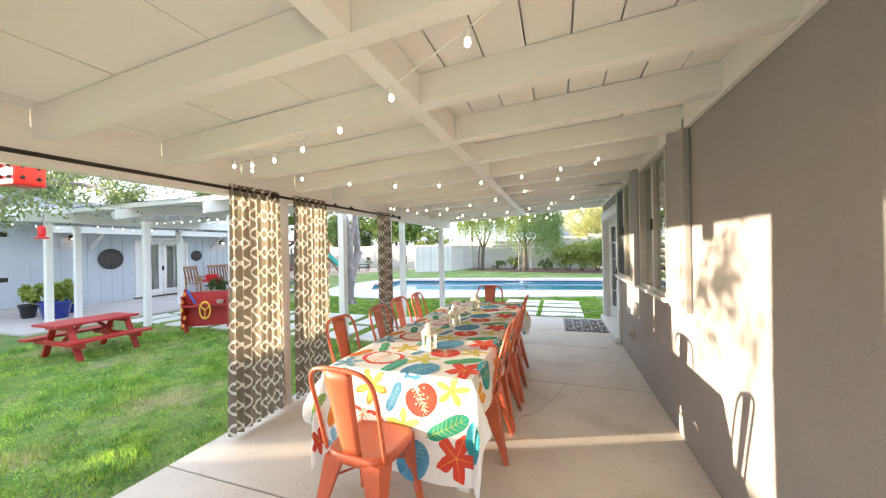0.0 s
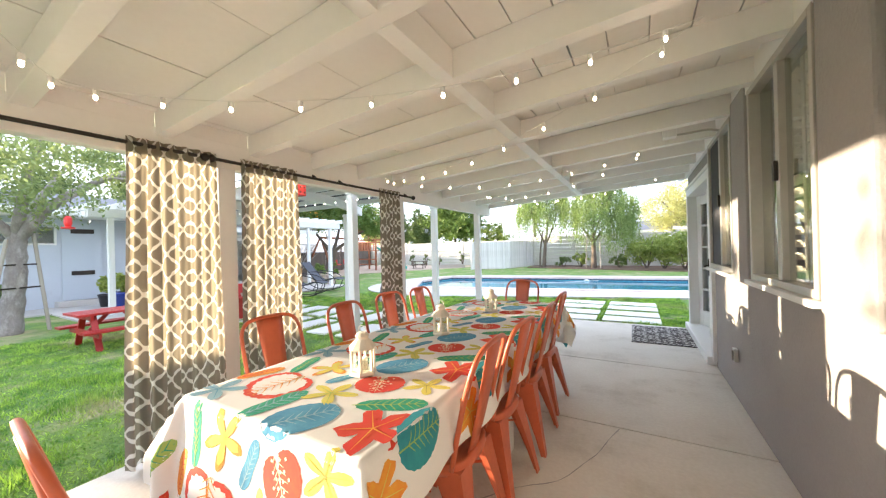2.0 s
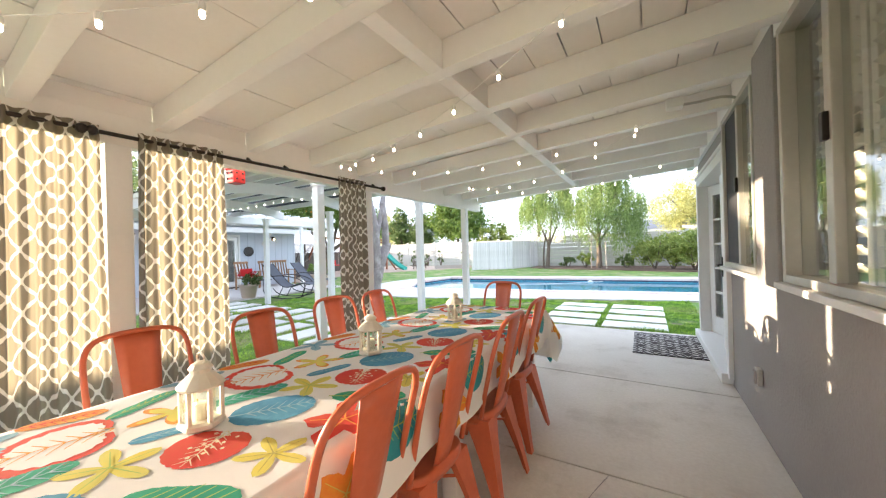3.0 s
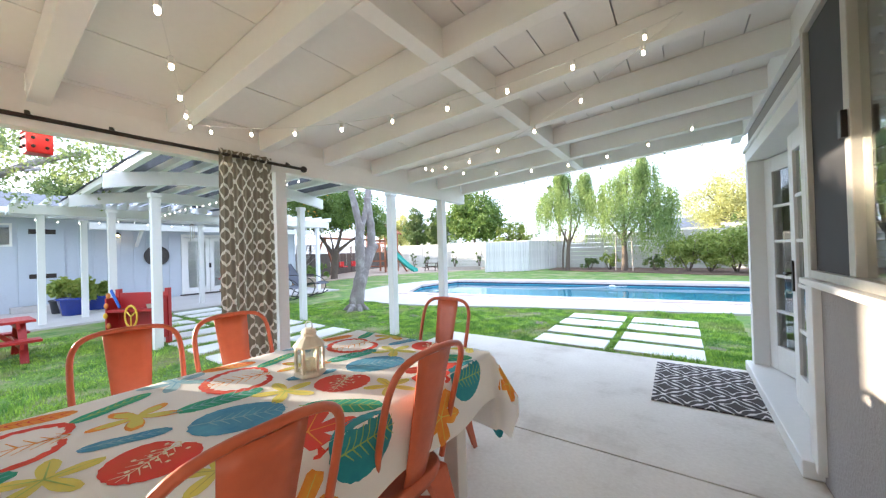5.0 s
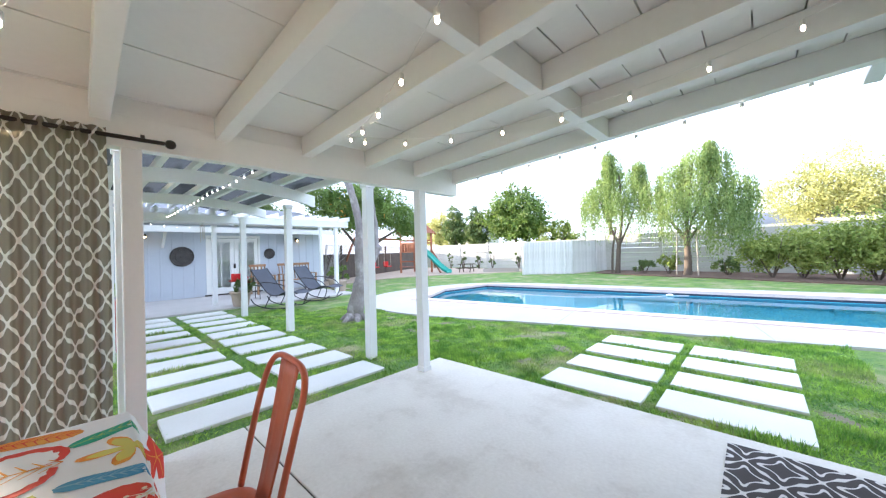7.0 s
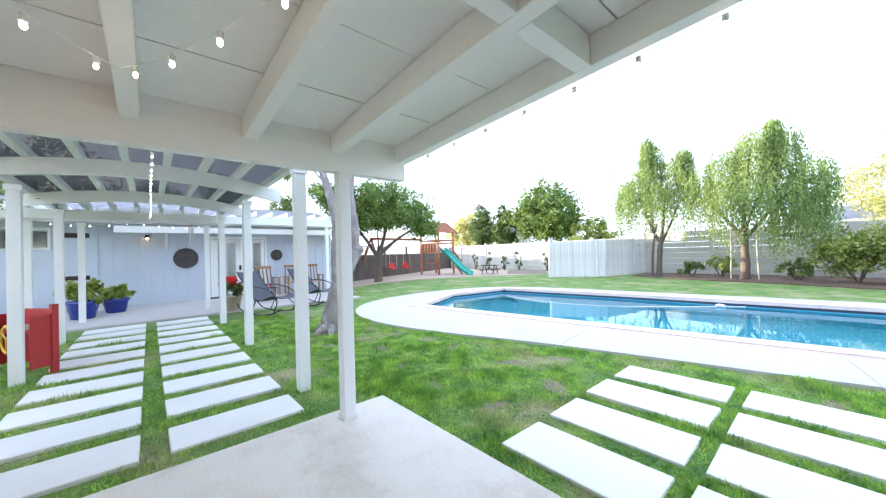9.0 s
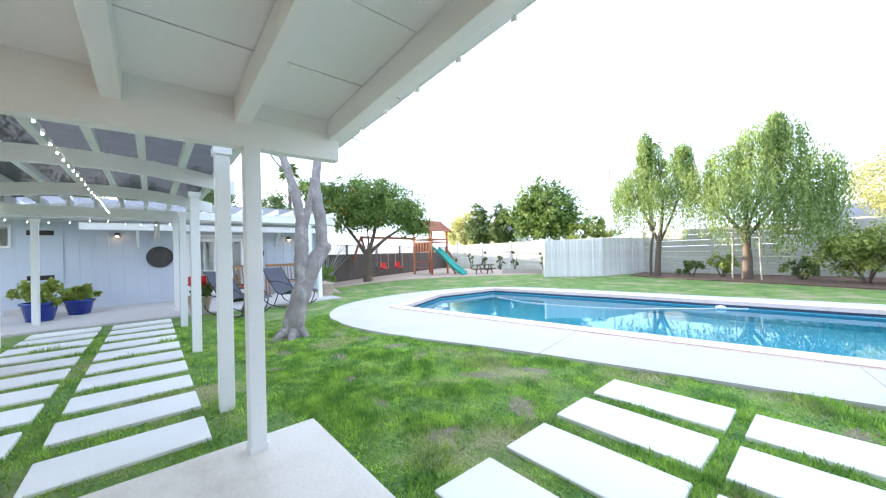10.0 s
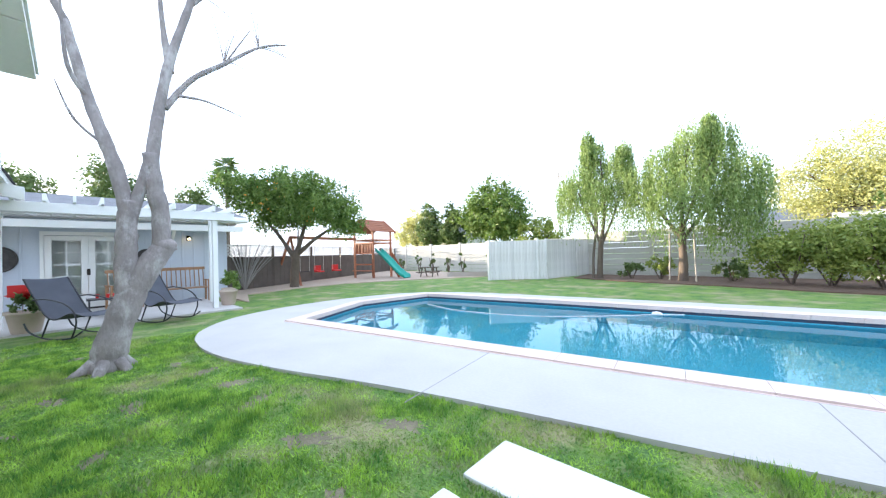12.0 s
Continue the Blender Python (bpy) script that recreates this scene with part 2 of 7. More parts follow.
def blade_material():
    m, t, out = nodes_of("blade")
    geo = t.nodes.new("ShaderNodeNewGeometry")
    v = geo.outputs["Position"]
    f = mth(t, 'ADD', mth(t, 'MULTIPLY', geo.outputs["Random Per Island"], 0.3), mth(t, 'MULTIPLY', ramp(t, noise_of(t, v, 4.6, 6, 0.75), 0.42, 0.63), 0.75))
    col = mixc(t, f, (0.07, 0.215, 0.04), (0.54, 0.76, 0.11))
    col = mixc(t, mth(t, 'MULTIPLY', ramp(t, noise_of(t, v, 1.1, 5, 0.6), 0.53, 0.68), 0.6), col, (0.50, 0.45, 0.24))
    p = t.nodes.new("ShaderNodeBsdfPrincipled")
    t.links.new(col, p.inputs["Base Color"])
    p.inputs["Roughness"].default_value = 0.6
    tr = t.nodes.new("ShaderNodeBsdfTranslucent")
    t.links.new(col, tr.inputs[0])
    mx = t.nodes.new("ShaderNodeMixShader")
    mx.inputs[0].default_value = 0.4
    t.links.new(p.outputs[0], mx.inputs[1])
    t.links.new(tr.outputs[0], mx.inputs[2])
    t.links.new(mx.outputs[0], out.inputs[0])
    M["blade"] = m


blade_material()
surface("bare_soil", (0.25, 0.21, 0.14), (0.15, 0.13, 0.08), 0.95, 9, 60, 0.9, dirt=(0.32, 0.28, 0.19), dirt_at=(0.5, 0.7), world_space=True)


def lawn_material():
    m, t, out = nodes_of("lawn")
    geo = t.nodes.new("ShaderNodeNewGeometry")
    v = geo.outputs["Position"]
    a, b, c = noise_of(t, v, 1.1, 5, 0.6), noise_of(t, v, 40, 3), noise_of(t, v, 2.6, 4, 0.65)
    col = mixc(t, ramp(t, b, 0.3, 0.7), (0.05, 0.12, 0.024), (0.15, 0.27, 0.055))
    col = mixc(t, mth(t, 'MULTIPLY', ramp(t, c, 0.40, 0.62), 0.6), col, (0.24, 0.34, 0.055))
    col = mixc(t, mth(t, 'MULTIPLY', ramp(t, a, 0.50, 0.64), 0.8), col, (0.36, 0.31, 0.18))
    p = t.nodes.new("ShaderNodeBsdfPrincipled")
    t.links.new(col, p.inputs["Base Color"])
    p.inputs["Roughness"].default_value = 0.9
    bn = t.nodes.new("ShaderNodeBump")
    bn.inputs["Strength"].default_value = 0.9
    bn.inputs["Distance"].default_value = 0.03
    t.links.new(mth(t, 'ADD', b, c), bn.inputs["Height"])
    t.links.new(bn.outputs[0], p.inputs["Normal"])
    t.links.new(p.outputs[0], out.inputs[0])
    M["lawn"] = m


lawn_material()


def trellis_material(name, ground, line, pu, pv, width, through, lobes, bend, nested):
    """A woven pattern of rounded trellis lines, by the cloth's own UV in metres."""
    m, t, out = nodes_of(name)
    uv = t.nodes.new("ShaderNodeUVMap")
    sp = t.nodes.new("ShaderNodeSeparateXYZ")
    t.links.new(uv.outputs[0], sp.inputs[0])
    X = mth(t, 'MULTIPLY', sp.outputs[0], 2 * math.pi / pu)
    X = mth(t, 'ADD', X, mth(t, 'MULTIPLY', mth(t, 'SINE', mth(t, 'MULTIPLY', X, 2.0)), bend))
    Y = mth(t, 'MULTIPLY', sp.outputs[1], 2 * math.pi / pv)
    base = mth(t, 'ADD', mth(t, 'COSINE', X), mth(t, 'COSINE', Y))
    third = mth(t, 'ADD', mth(t, 'COSINE', mth(t, 'MULTIPLY', X, 3.0)), mth(t, 'COSINE', mth(t, 'MULTIPLY', Y, 3.0)))
    f = mth(t, 'ABSOLUTE', mth(t, 'ADD', base, mth(t, 'MULTIPLY', third, lobes)))
    on = mth(t, 'SUBTRACT', 1.0, ramp(t, f, width * 0.8, width * 1.25))
    if nested:
        on = mth(t, 'MAXIMUM', on, mth(t, 'SUBTRACT', 1.0, ramp(t, mth(t, 'ABSOLUTE', mth(t, 'SUBTRACT', f, nested)), width * 0.7, width * 1.1)))
    weave = noise_of(t, uv.outputs[0], 220, 2)
    slub = noise_of(t, uv.outputs[0], 9, 3)
    g = mixc(t, mth(t, 'ADD', mth(t, 'MULTIPLY', weave, 0.5), mth(t, 'MULTIPLY', slub, 0.5)), tuple(x * 0.8 for x in ground), tuple(x * 1.2 for x in ground))
    col = mixc(t, on, g, line)
    p = t.nodes.new("ShaderNodeBsdfPrincipled")
    t.links.new(col, p.inputs["Base Color"])
    p.inputs["Roughness"].default_value = 0.9
    bn = t.nodes.new("ShaderNodeBump")
    bn.inputs["Strength"].default_value = 0.25
    bn.inputs["Distance"].default_value = 0.003
    t.links.new(weave, bn.inputs["Height"])
    t.links.new(bn.outputs[0], p.inputs["Normal"])
    shader = p.outputs[0]
    if through:
        tr = t.nodes.new("ShaderNodeBsdfTranslucent")
        t.links.new(mixc(t, 0.27, col, (1.0, 0.86, 0.52)), tr.inputs[0])
        mx = t.nodes.new("ShaderNodeMixShader")
        mx.inputs[0].default_value = through
        t.links.new(shader, mx.inputs[1])
        t.links.new(tr.outputs[0], mx.inputs[2])
        shader = mx.outputs[0]
    t.links.new(shader, out.inputs[0])
    M[name] = m


trellis_material("curtain_cloth", (0.165, 0.14, 0.125), (0.82, 0.80, 0.77), 0.36, 0.168, 0.34, 0.43, 0.14, 0.12, 0.0)
trellis_material("mat_weave", (0.055, 0.045, 0.042), (0.66, 0.63, 0.59), 0.31, 0.37, 0.125, 0.0, 0.22, 0.1, 1.1)


def glass_material(name, tint, rough=0.0, ior=1.45):
    m, t, out = nodes_of(name)
    g = t.nodes.new("ShaderNodeBsdfGlass")
    g.inputs["Color"].default_value = (*tint, 1)
    g.inputs["Roughness"].default_value = rough
    g.inputs["IOR"].default_value = ior
    t.links.new(g.outputs[0], out.inputs[0])
    M[name] = m
    return m, t, g


glass_material("pane_glass", (0.95, 0.97, 0.96))
wm, wt, wg = glass_material("pool_water", (0.82, 0.95, 0.98), 0.0, 1.33)
wgeo = wt.nodes.new("ShaderNodeNewGeometry")
wb = wt.nodes.new("ShaderNodeBump")
wb.inputs["Strength"].default_value = 0.05
wb.inputs["Distance"].default_value = 0.02
wt.links.new(noise_of(wt, wgeo.outputs["Position"], 2.2, 3), wb.inputs["Height"])
wt.links.new(wb.outputs[0], wg.inputs["Normal"])


def glow(name, colour, strength):
    m, t, out = nodes_of(name)
    e = t.nodes.new("ShaderNodeEmission")
    e.inputs[0].default_value = (*colour, 1)
    e.inputs[1].default_value = strength
    t.links.new(e.outputs[0], out.inputs[0])
    M[name] = m


glow("bulb_glow", (1.0, 0.76, 0.46), 16.0)
glow("bulb_day", (1.0, 0.84, 0.62), 6.0)
glow("sconce_glow", (1.0, 0.62, 0.28), 7.0)

for nm, a, b in (("print_red", (0.68, 0.035, 0.03), (0.60, 0.08, 0.03)), ("print_orange", (0.75, 0.20, 0.03), (0.78, 0.42, 0.05)),
                 ("print_yellow", (0.72, 0.60, 0.08), (0.62, 0.60, 0.16)), ("print_green", (0.02, 0.30, 0.20), (0.04, 0.40, 0.24)),
                 ("print_teal", (0.02, 0.22, 0.30), (0.04, 0.33, 0.36)), ("print_blue", (0.04, 0.22, 0.42), (0.12, 0.38, 0.55)),
                 ("print_lime", (0.40, 0.52, 0.10), (0.30, 0.50, 0.16)), ("print_cream", (0.80, 0.72, 0.52), (0.76, 0.66, 0.46)),
                 ("print_sky", (0.24, 0.44, 0.56), (0.32, 0.50, 0.58)), ("print_olive", (0.34, 0.30, 0.07), (0.46, 0.42, 0.12))):
    surface(nm, a, b, 0.9, 14, 60, 0.05)

# ---- building helpers ----


def thing(name, label, category, loc=(0, 0, 0), rz=0.0, group="", kind=""):
    ob = new(name)
    ob.empty_display_size = 0.1
    ob.matrix_basis = pose(*loc, 0, 0, rz)
    return tagged(ob, label, category, group, kind)


def link(name, me, material, parent=None, label=""):
    ob = new(name, me)
    if material and not me.materials:
        me.materials.append(M[material])
    if parent:
        ob.parent = parent
    if label:
        ob["label"] = label
    return ob


def mesh_of(bm, name, smooth=False):
    me = bpy.data.meshes.new(name)
    bmesh.ops.recalc_face_normals(bm, faces=bm.faces)
    bm.to_mesh(me)
    bm.free()
    if smooth:
        for p in me.polygons:
            p.use_smooth = True
    return me


def part(name, bm, material, parent, label="", smooth=False):
    return link(name, mesh_of(bm, name, smooth), material, parent, label)


def solo(name, bm, material, label, category="", kind="", smooth=False, group=""):
    return tagged(link(name, mesh_of(bm, name, smooth), material), label, category, group, kind)


def box(bm, lo, hi, m=None, bevel=0.0):
    c = [(a + b) / 2 for a, b in zip(lo, hi)]
    s = [abs(b - a) for a, b in zip(lo, hi)]
    r = bmesh.ops.create_cube(bm, size=1, matrix=Matrix.LocRotScale(c, None, s))
    vs = r["verts"]
    if bevel:
        es = list({e for v in vs for e in v.link_edges})
        rb = bmesh.ops.bevel(bm, geom=es, offset=bevel, segments=2, affect='EDGES', profile=0.6)
        vs = [v for v in rb["verts"]]
        fs = {f for v in vs for f in v.link_faces}
        vs = list({v for f in fs for v in f.verts})
    if m is not None:
        bmesh.ops.transform(bm, matrix=m, verts=vs)
    return bm


def bx(lo, hi, bevel=0.0, m=None):
    return box(bmesh.new(), lo, hi, m, bevel)


def bar(bm, p, q, w, h, bevel=0.0, up=(0, 0, 1)):
    """A straight timber from p to q, w wide and h high."""
    p, q = Vector(p), Vector(q)
    d = (q - p)
    L = d.length
    z = d.normalized()
    x = Vector(up).cross(z)
    if x.length < 1e-4:
        x = Vector((1, 0, 0))
    x.normalize()
    y = z.cross(x)
    m = Matrix.Translation(p) @ Matrix((x, y, z)).transposed().to_4x4()
    return box(bm, (-w / 2, -h / 2, 0), (w / 2, h / 2, L), m, bevel)


def tube(bm, pts, r, seg=8, cap=True):
    """A round tube through points; r is one radius or one for each point."""
    pts = [Vector(p) for p in pts]
    rs = r if isinstance(r, (list, tuple)) else [r] * len(pts)
    rings = []
    side = None
    for i, p in enumerate(pts):
        d = (pts[min(i + 1, len(pts) - 1)] - pts[max(i - 1, 0)]).normalized()
        if side is None:
            side = d.orthogonal().normalized()
        side = (side - d * side.dot(d))
        side = side.normalized() if side.length > 1e-5 else d.orthogonal().normalized()
        o = d.cross(side)
        rings.append([bm.verts.new(p + rs[i] * (math.cos(a) * side + math.sin(a) * o)) for a in (2 * math.pi * k / seg for k in range(seg))])
    for a, b in zip(rings, rings[1:]):
        for k in range(seg):
            bm.faces.new((a[k], a[(k + 1) % seg], b[(k + 1) % seg], b[k]))
    if cap:
        bm.faces.new(rings[0][::-1])
        bm.faces.new(rings[-1])
    return bm


def lathe(bm, profile, seg=20, at=(0, 0, 0)):
    rings = []
    for r, z in profile:
        rings.append([bm.verts.new((at[0] + r * math.cos(2 * math.pi * k / seg), at[1] + r * math.sin(2 * math.pi * k / seg), at[2] + z)) for k in range(seg)])
    for a, b in zip(rings, rings[1:]):
        for k in range(seg):
            bm.faces.new((a[k], a[(k + 1) % seg], b[(k + 1) % seg], b[k]))
    bm.faces.new(rings[0][::-1])
    bm.faces.new(rings[-1])
    return bm


def ball(bm, c, r, sub=2, squash=(1, 1, 1)):
    bmesh.ops.create_icosphere(bm, subdivisions=sub, radius=1, matrix=Matrix.LocRotScale(c, None, [r * k for k in squash]))
    return bm


def arch_points(pts, n=6):
    """Round a polyline through its points."""
    pts = [Vector(p) for p in pts]
    out = []
    for i in range(len(pts) - 1):
        p0, p1, p2, p3 = pts[max(i - 1, 0)], pts[i], pts[i + 1], pts[min(i + 2, len(pts) - 1)]
        for k in range(n):
            u = k / n
            out.append(0.5 * ((2 * p1) + (p2 - p0) * u + (2 * p0 - 5 * p1 + 4 * p2 - p3) * u * u + (3 * p1 - p0 - 3 * p2 + p3) * u ** 3))
    out.append(pts[-1])
    return out


def prism(bm, outline, z0, z1):
    """An upright slab with the outline given in plan."""
    lo = [bm.verts.new((x, y, z0)) for x, y in outline]
    hi = [bm.verts.new((x, y, z1)) for x, y in outline]
    bm.faces.new(lo[::-1])
    bm.faces.new(hi)
    n = len(lo)
    for k in range(n):
        bm.faces.new((lo[k], lo[(k + 1) % n], hi[(k + 1) % n], hi[k]))
    return bm


def ring_slab(bm, outer, inner, z0, z1):
    """A slab in plan with a hole in it."""
    for z in (z0, z1):
        o = [bm.verts.new((x, y, z)) for x, y in outer]
        i = [bm.verts.new((x, y, z)) for x, y in inner]
        es = [bm.edges.new((l[k], l[(k + 1) % len(l)])) for l in (o, i) for k in range(len(l))]
        bmesh.ops.triangle_fill(bm, use_beauty=True, use_dissolve=False, edges=es)
        if z == z0:
            o0, i0 = o, i
    for a, b in ((o0, o), (i0, i)):
        n = len(a)
        for k in range(n):
            bm.faces.new((a[k], a[(k + 1) % n], b[(k + 1) % n], b[k]))
    return bm


def quads_mesh(name, P, U, V, w, l):
    """A mesh of leaf-shaped quads at P, each l long along U and w wide along V."""
    n = len(P)
    a = P - U * (l / 2)[:, None]
    b = P + V * (w / 2)[:, None]
    c = P + U * (l / 2)[:, None]
    d = P - V * (w / 2)[:, None]
    verts = np.stack((a, b, c, d), 1).reshape(-1, 3)
    me = bpy.data.meshes.new(name)
    me.vertices.add(4 * n)
    me.vertices.foreach_set("co", verts.ravel())
    me.loops.add(4 * n)
    me.loops.foreach_set("vertex_index", np.arange(4 * n))
    me.polygons.add(n)
    me.polygons.foreach_set("loop_start", np.arange(n) * 4)
    me.polygons.foreach_set("loop_total", np.full(n, 4))
    me.update()
    me.validate()
    return me


def unit(a):
    return a / (np.linalg.norm(a, axis=1)[:, None] + 1e-9)


def crown(name, blobs, n, size, material, parent, seed, hollow=0.55, droop=0.0, label=""):
    """Many small leaves in uneven clumps, spread through the blobs (centre, radii)."""
    rg = np.random.default_rng(seed)
    vol = np.array([b[1][0] * b[1][1] * b[1][2] for b in blobs]) ** 0.67
    clumps, which = [], rg.choice(len(blobs), max(8, n // 45), p=vol / vol.sum())
    for k in which:
        d = rg.normal(size=3)
        d /= np.linalg.norm(d)
        rr = (hollow + (1 - hollow) * rg.random()) * (0.85 + 0.3 * rg.random())
        clumps.append(np.array(blobs[k][0]) + d * rr * np.array(blobs[k][1]))
    clumps = np.array(clumps)
    mean_r = float(np.mean([min(b[1]) for b in blobs]))
    P = clumps[rg.integers(len(clumps), size=n)] + rg.normal(size=(n, 3)) * mean_r * 0.16
    U = unit(rg.normal(size=(n, 3)) + np.array([0, 0, -droop]))
    V = unit(np.cross(U, rg.normal(size=(n, 3))))
    l = size * (0.7 + 0.6 * rg.random(n))
    return link(name, quads_mesh(name, P, U, V, l * 0.5, l), material, parent, label)


def strands(name, blobs, n, length, material, parent, seed, size=0.10):
    """Hanging willow strands, each a row of narrow leaves."""
    rg = np.random.default_rng(seed)
    PP, UU = [], []
    for _ in range(n):
        c, r = blobs[rg.integers(len(blobs))]
        d = rg.normal(size=3)
        d[2] = abs(d[2]) * 0.9 - 0.25
        d /= np.linalg.norm(d)
        p = np.array(c) + d * np.array(r) * (0.55 + 0.5 * rg.random())
        m = int(8 + 12 * rg.random())
        sway = rg.normal(size=2) * 0.10
        L = length * (0.45 + 0.8 * rg.random())
        for k in range(m):
            u = k / m
            PP.append(p + np.array([sway[0] * u + d[0] * 0.25 * u * (1 - u), sway[1] * u + d[1] * 0.25 * u * (1 - u), -L * u]) + rg.normal(size=3) * 0.03)
            UU.append(np.array([0, 0, -1.0]) + rg.normal(size=3) * 0.45)
    P, U = np.array(PP), unit(np.array(UU))
    V = unit(np.cross(U, rg.normal(size=(len(P), 3))))
    l = size * (0.7 + 0.7 * rg.random(len(P)))
    return link(name, quads_mesh(name, P, U, V, l * 0.33, l), material, parent)

# ---- setting: ground, pool, slabs ----
LAWN = -0.04
POOL = [(-6.66, 11.9), (-4.04, 12.30), (0.6, 13.02), (9.0, 14.35), (9.0, 18.2), (1.2, 17.22), (-3.43, 16.75), (-7.45, 16.15), (-7.75, 14.0)]
DECK = [(10.5, 14.2), (9.0, 13.75), (1.0, 11.70), (-0.15, 11.41), (-1.06, 11.21), (-2.6, 10.83), (-4.2, 10.27), (-5.5, 10.00), (-6.75, 10.10), (-7.6, 10.52), (-8.34, 11.22),
        (-8.8, 12.4), (-8.95, 14.0), (-8.6, 15.6), (-7.9, 16.6), (-6.6, 17.2), (-3.76, 17.61), (1.60, 18.28), (9.0, 19.2), (10.5, 19.4)]
for _ in range(2):
    DECK = [p for (ax, ay), (bx1, by1) in zip(DECK, DECK[1:] + DECK[:1]) for p in ((0.75 * ax + 0.25 * bx1, 0.75 * ay + 0.25 * by1), (0.25 * ax + 0.75 * bx1, 0.25 * ay + 0.75 * by1))]
far = 450.0
bm = bmesh.new()
loops = []
for pts in ([(-far, -far), (far, -far), (far, far), (-far, far)], POOL):
    vs = [bm.verts.new((x, y, LAWN)) for x, y in pts]
    loops += [bm.edges.new((vs[k], vs[(k + 1) % len(vs)])) for k in range(len(vs))]
bmesh.ops.triangle_fill(bm, use_beauty=True, use_dissolve=False, edges=loops)
solo("ground", bm, "lawn", "green lawn with bare tan patches around the pool", "lawn", "structure")


def grow(poly, d):
    c = Vector((sum(p[0] for p in poly) / len(poly), sum(p[1] for p in poly) / len(poly)))
    out = []
    n = len(poly)
    for k in range(n):
        a, b, e = (Vector(poly[(k + j) % n]) for j in (-1, 0, 1))
        n1 = Vector(((b - a).y, -(b - a).x)).normalized()
        n2 = Vector(((e - b).y, -(e - b).x)).normalized()
        m = (n1 + n2).normalized()
        out.append(tuple(b + m * d / max(0.4, m.dot(n1))))
    return out


bm = ring_slab(bmesh.new(), DECK, grow(POOL, 0.30), -0.12, 0.0)
pool_deck = solo("pavement", bm, "concrete_pale", "pale poured concrete pool deck with rounded corner", "pool deck", "structure")
for k, (p, q) in enumerate((((0.55, 11.48), (0.30, 12.66)), ((-2.2, 10.68), (-2.45, 12.25)))):
    part("joint", bar(bmesh.new(), (*p, -0.001), (*q, -0.001), 0.008, 0.006), "stucco", pool_deck, "dark control joint")
# coping stones round the pool
coping = solo("coping", ring_slab(bmesh.new(), grow(POOL, 0.30), grow(POOL, 0.28), -0.10, 0.004), "coping", "pinkish brick coping round the pool", "coping", "structure")
GO, GI = grow(POOL, 0.275), grow(POOL, -0.03)
for k in range(len(POOL)):
    a, b = Vector(GO[k]), Vector(GO[(k + 1) % len(POOL)])
    c, d = Vector(GI[k]), Vector(GI[(k + 1) % len(POOL)])
    n = max(1, round((b - a).length / 0.62))
    for j in range(n):
        u, w = (j + 0.004) / n, (j + 0.996) / n
        part("coping_stone", prism(bmesh.new(), [a.lerp(b, u), a.lerp(b, w), c.lerp(d, w), c.lerp(d, u)], -0.06, 0.022), "coping", coping)
# basin
bm = bmesh.new()
top = [bm.verts.new((x, y, -0.05)) for x, y in POOL]
bot = [bm.verts.new((x, y, -1.45)) for x, y in grow(POOL, -0.12)]
bm.faces.new(bot)
for k in range(len(POOL)):
    bm.faces.new((top[k], top[(k + 1) % len(POOL)], bot[(k + 1) % len(POOL)], bot[k]))
solo("pool_basin", bm, "plaster_blue", "blue plastered swimming pool basin", "pool", "structure")
bm = bmesh.new()
gi = grow(POOL, -0.006)
for k in range(len(POOL)):
    a, b = gi[k], gi[(k + 1) % len(POOL)]
    bm.faces.new([bm.verts.new(v) for v in ((*a, -0.04), (*b, -0.04), (*b, -0.24), (*a, -0.24))])
solo("waterline_tile", bm, "tile_dark", "dark blue tile band along the pool waterline", "tiles", "structure")
bm = bmesh.new()
bm.faces.new([bm.verts.new((x, y, -0.13)) for x, y in grow(POOL, -0.01)])
water = solo("water", bm, "pool_water", "clear calm pool water reflecting fence and trees", "water", "structure")
water.visible_shadow = False
# a thin float line and pool light over the water
fl = thing("pool_hose", "white floating cleaner hose on the pool water", "hose", (0, 0, 0))
part("hose", tube(bmesh.new(), arch_points([(-6.6, 15.3, -0.12), (-5.2, 14.95, -0.118), (-3.6, 15.2, -0.12), (-2.4, 15.9, -0.117), (-1.5, 16.7, -0.12), (-0.6, 17.3, -0.118), (0.3, 17.9, -0.12)], 8), 0.009, 6), "white_paint", fl)
part("cleaner_float", ball(bmesh.new(), (-1.5, 16.7, -0.10), 0.075, 2, (1.3, 1, 0.6)), "white_paint", fl, "round white float")

# patio floor: cast panels on a bed
SX0, SX1, SY1 = -2.54, 1.04, 8.29
floor = solo("floor", bx((SX0 + 0.01, -4.0, -0.20), (SX1 + 0.1, SY1 - 0.01, -0.010)), "soil", "worn tan concrete patio slab with joints and a crack", "patio floor", "structure")
cuts = [-4.0, -0.3, 2.25, 4.56, 6.10, SY1]
for a, b in zip(cuts, cuts[1:]):
    part("slab_panel", bx((SX0, a + 0.006, -0.15), (SX1, b - 0.006, 0.0), 0.006), "concrete", floor)
crack = [(-0.50, 3.35, -0.0015), (-0.28, 3.62, -0.0015), (-0.09, 3.78, -0.0015), (0.02, 4.02, -0.0015), (0.08, 4.16, -0.0015), (0.13, 4.36, -0.0015), (0.19, 4.55, -0.0015)]
part("crack", tube(bmesh.new(), arch_points(crack, 3), [0.0022 + 0.0011 * ((k * 7) % 3) for k in range(3 * 6 + 1)], 5), "stucco", floor, "thin dark crack")

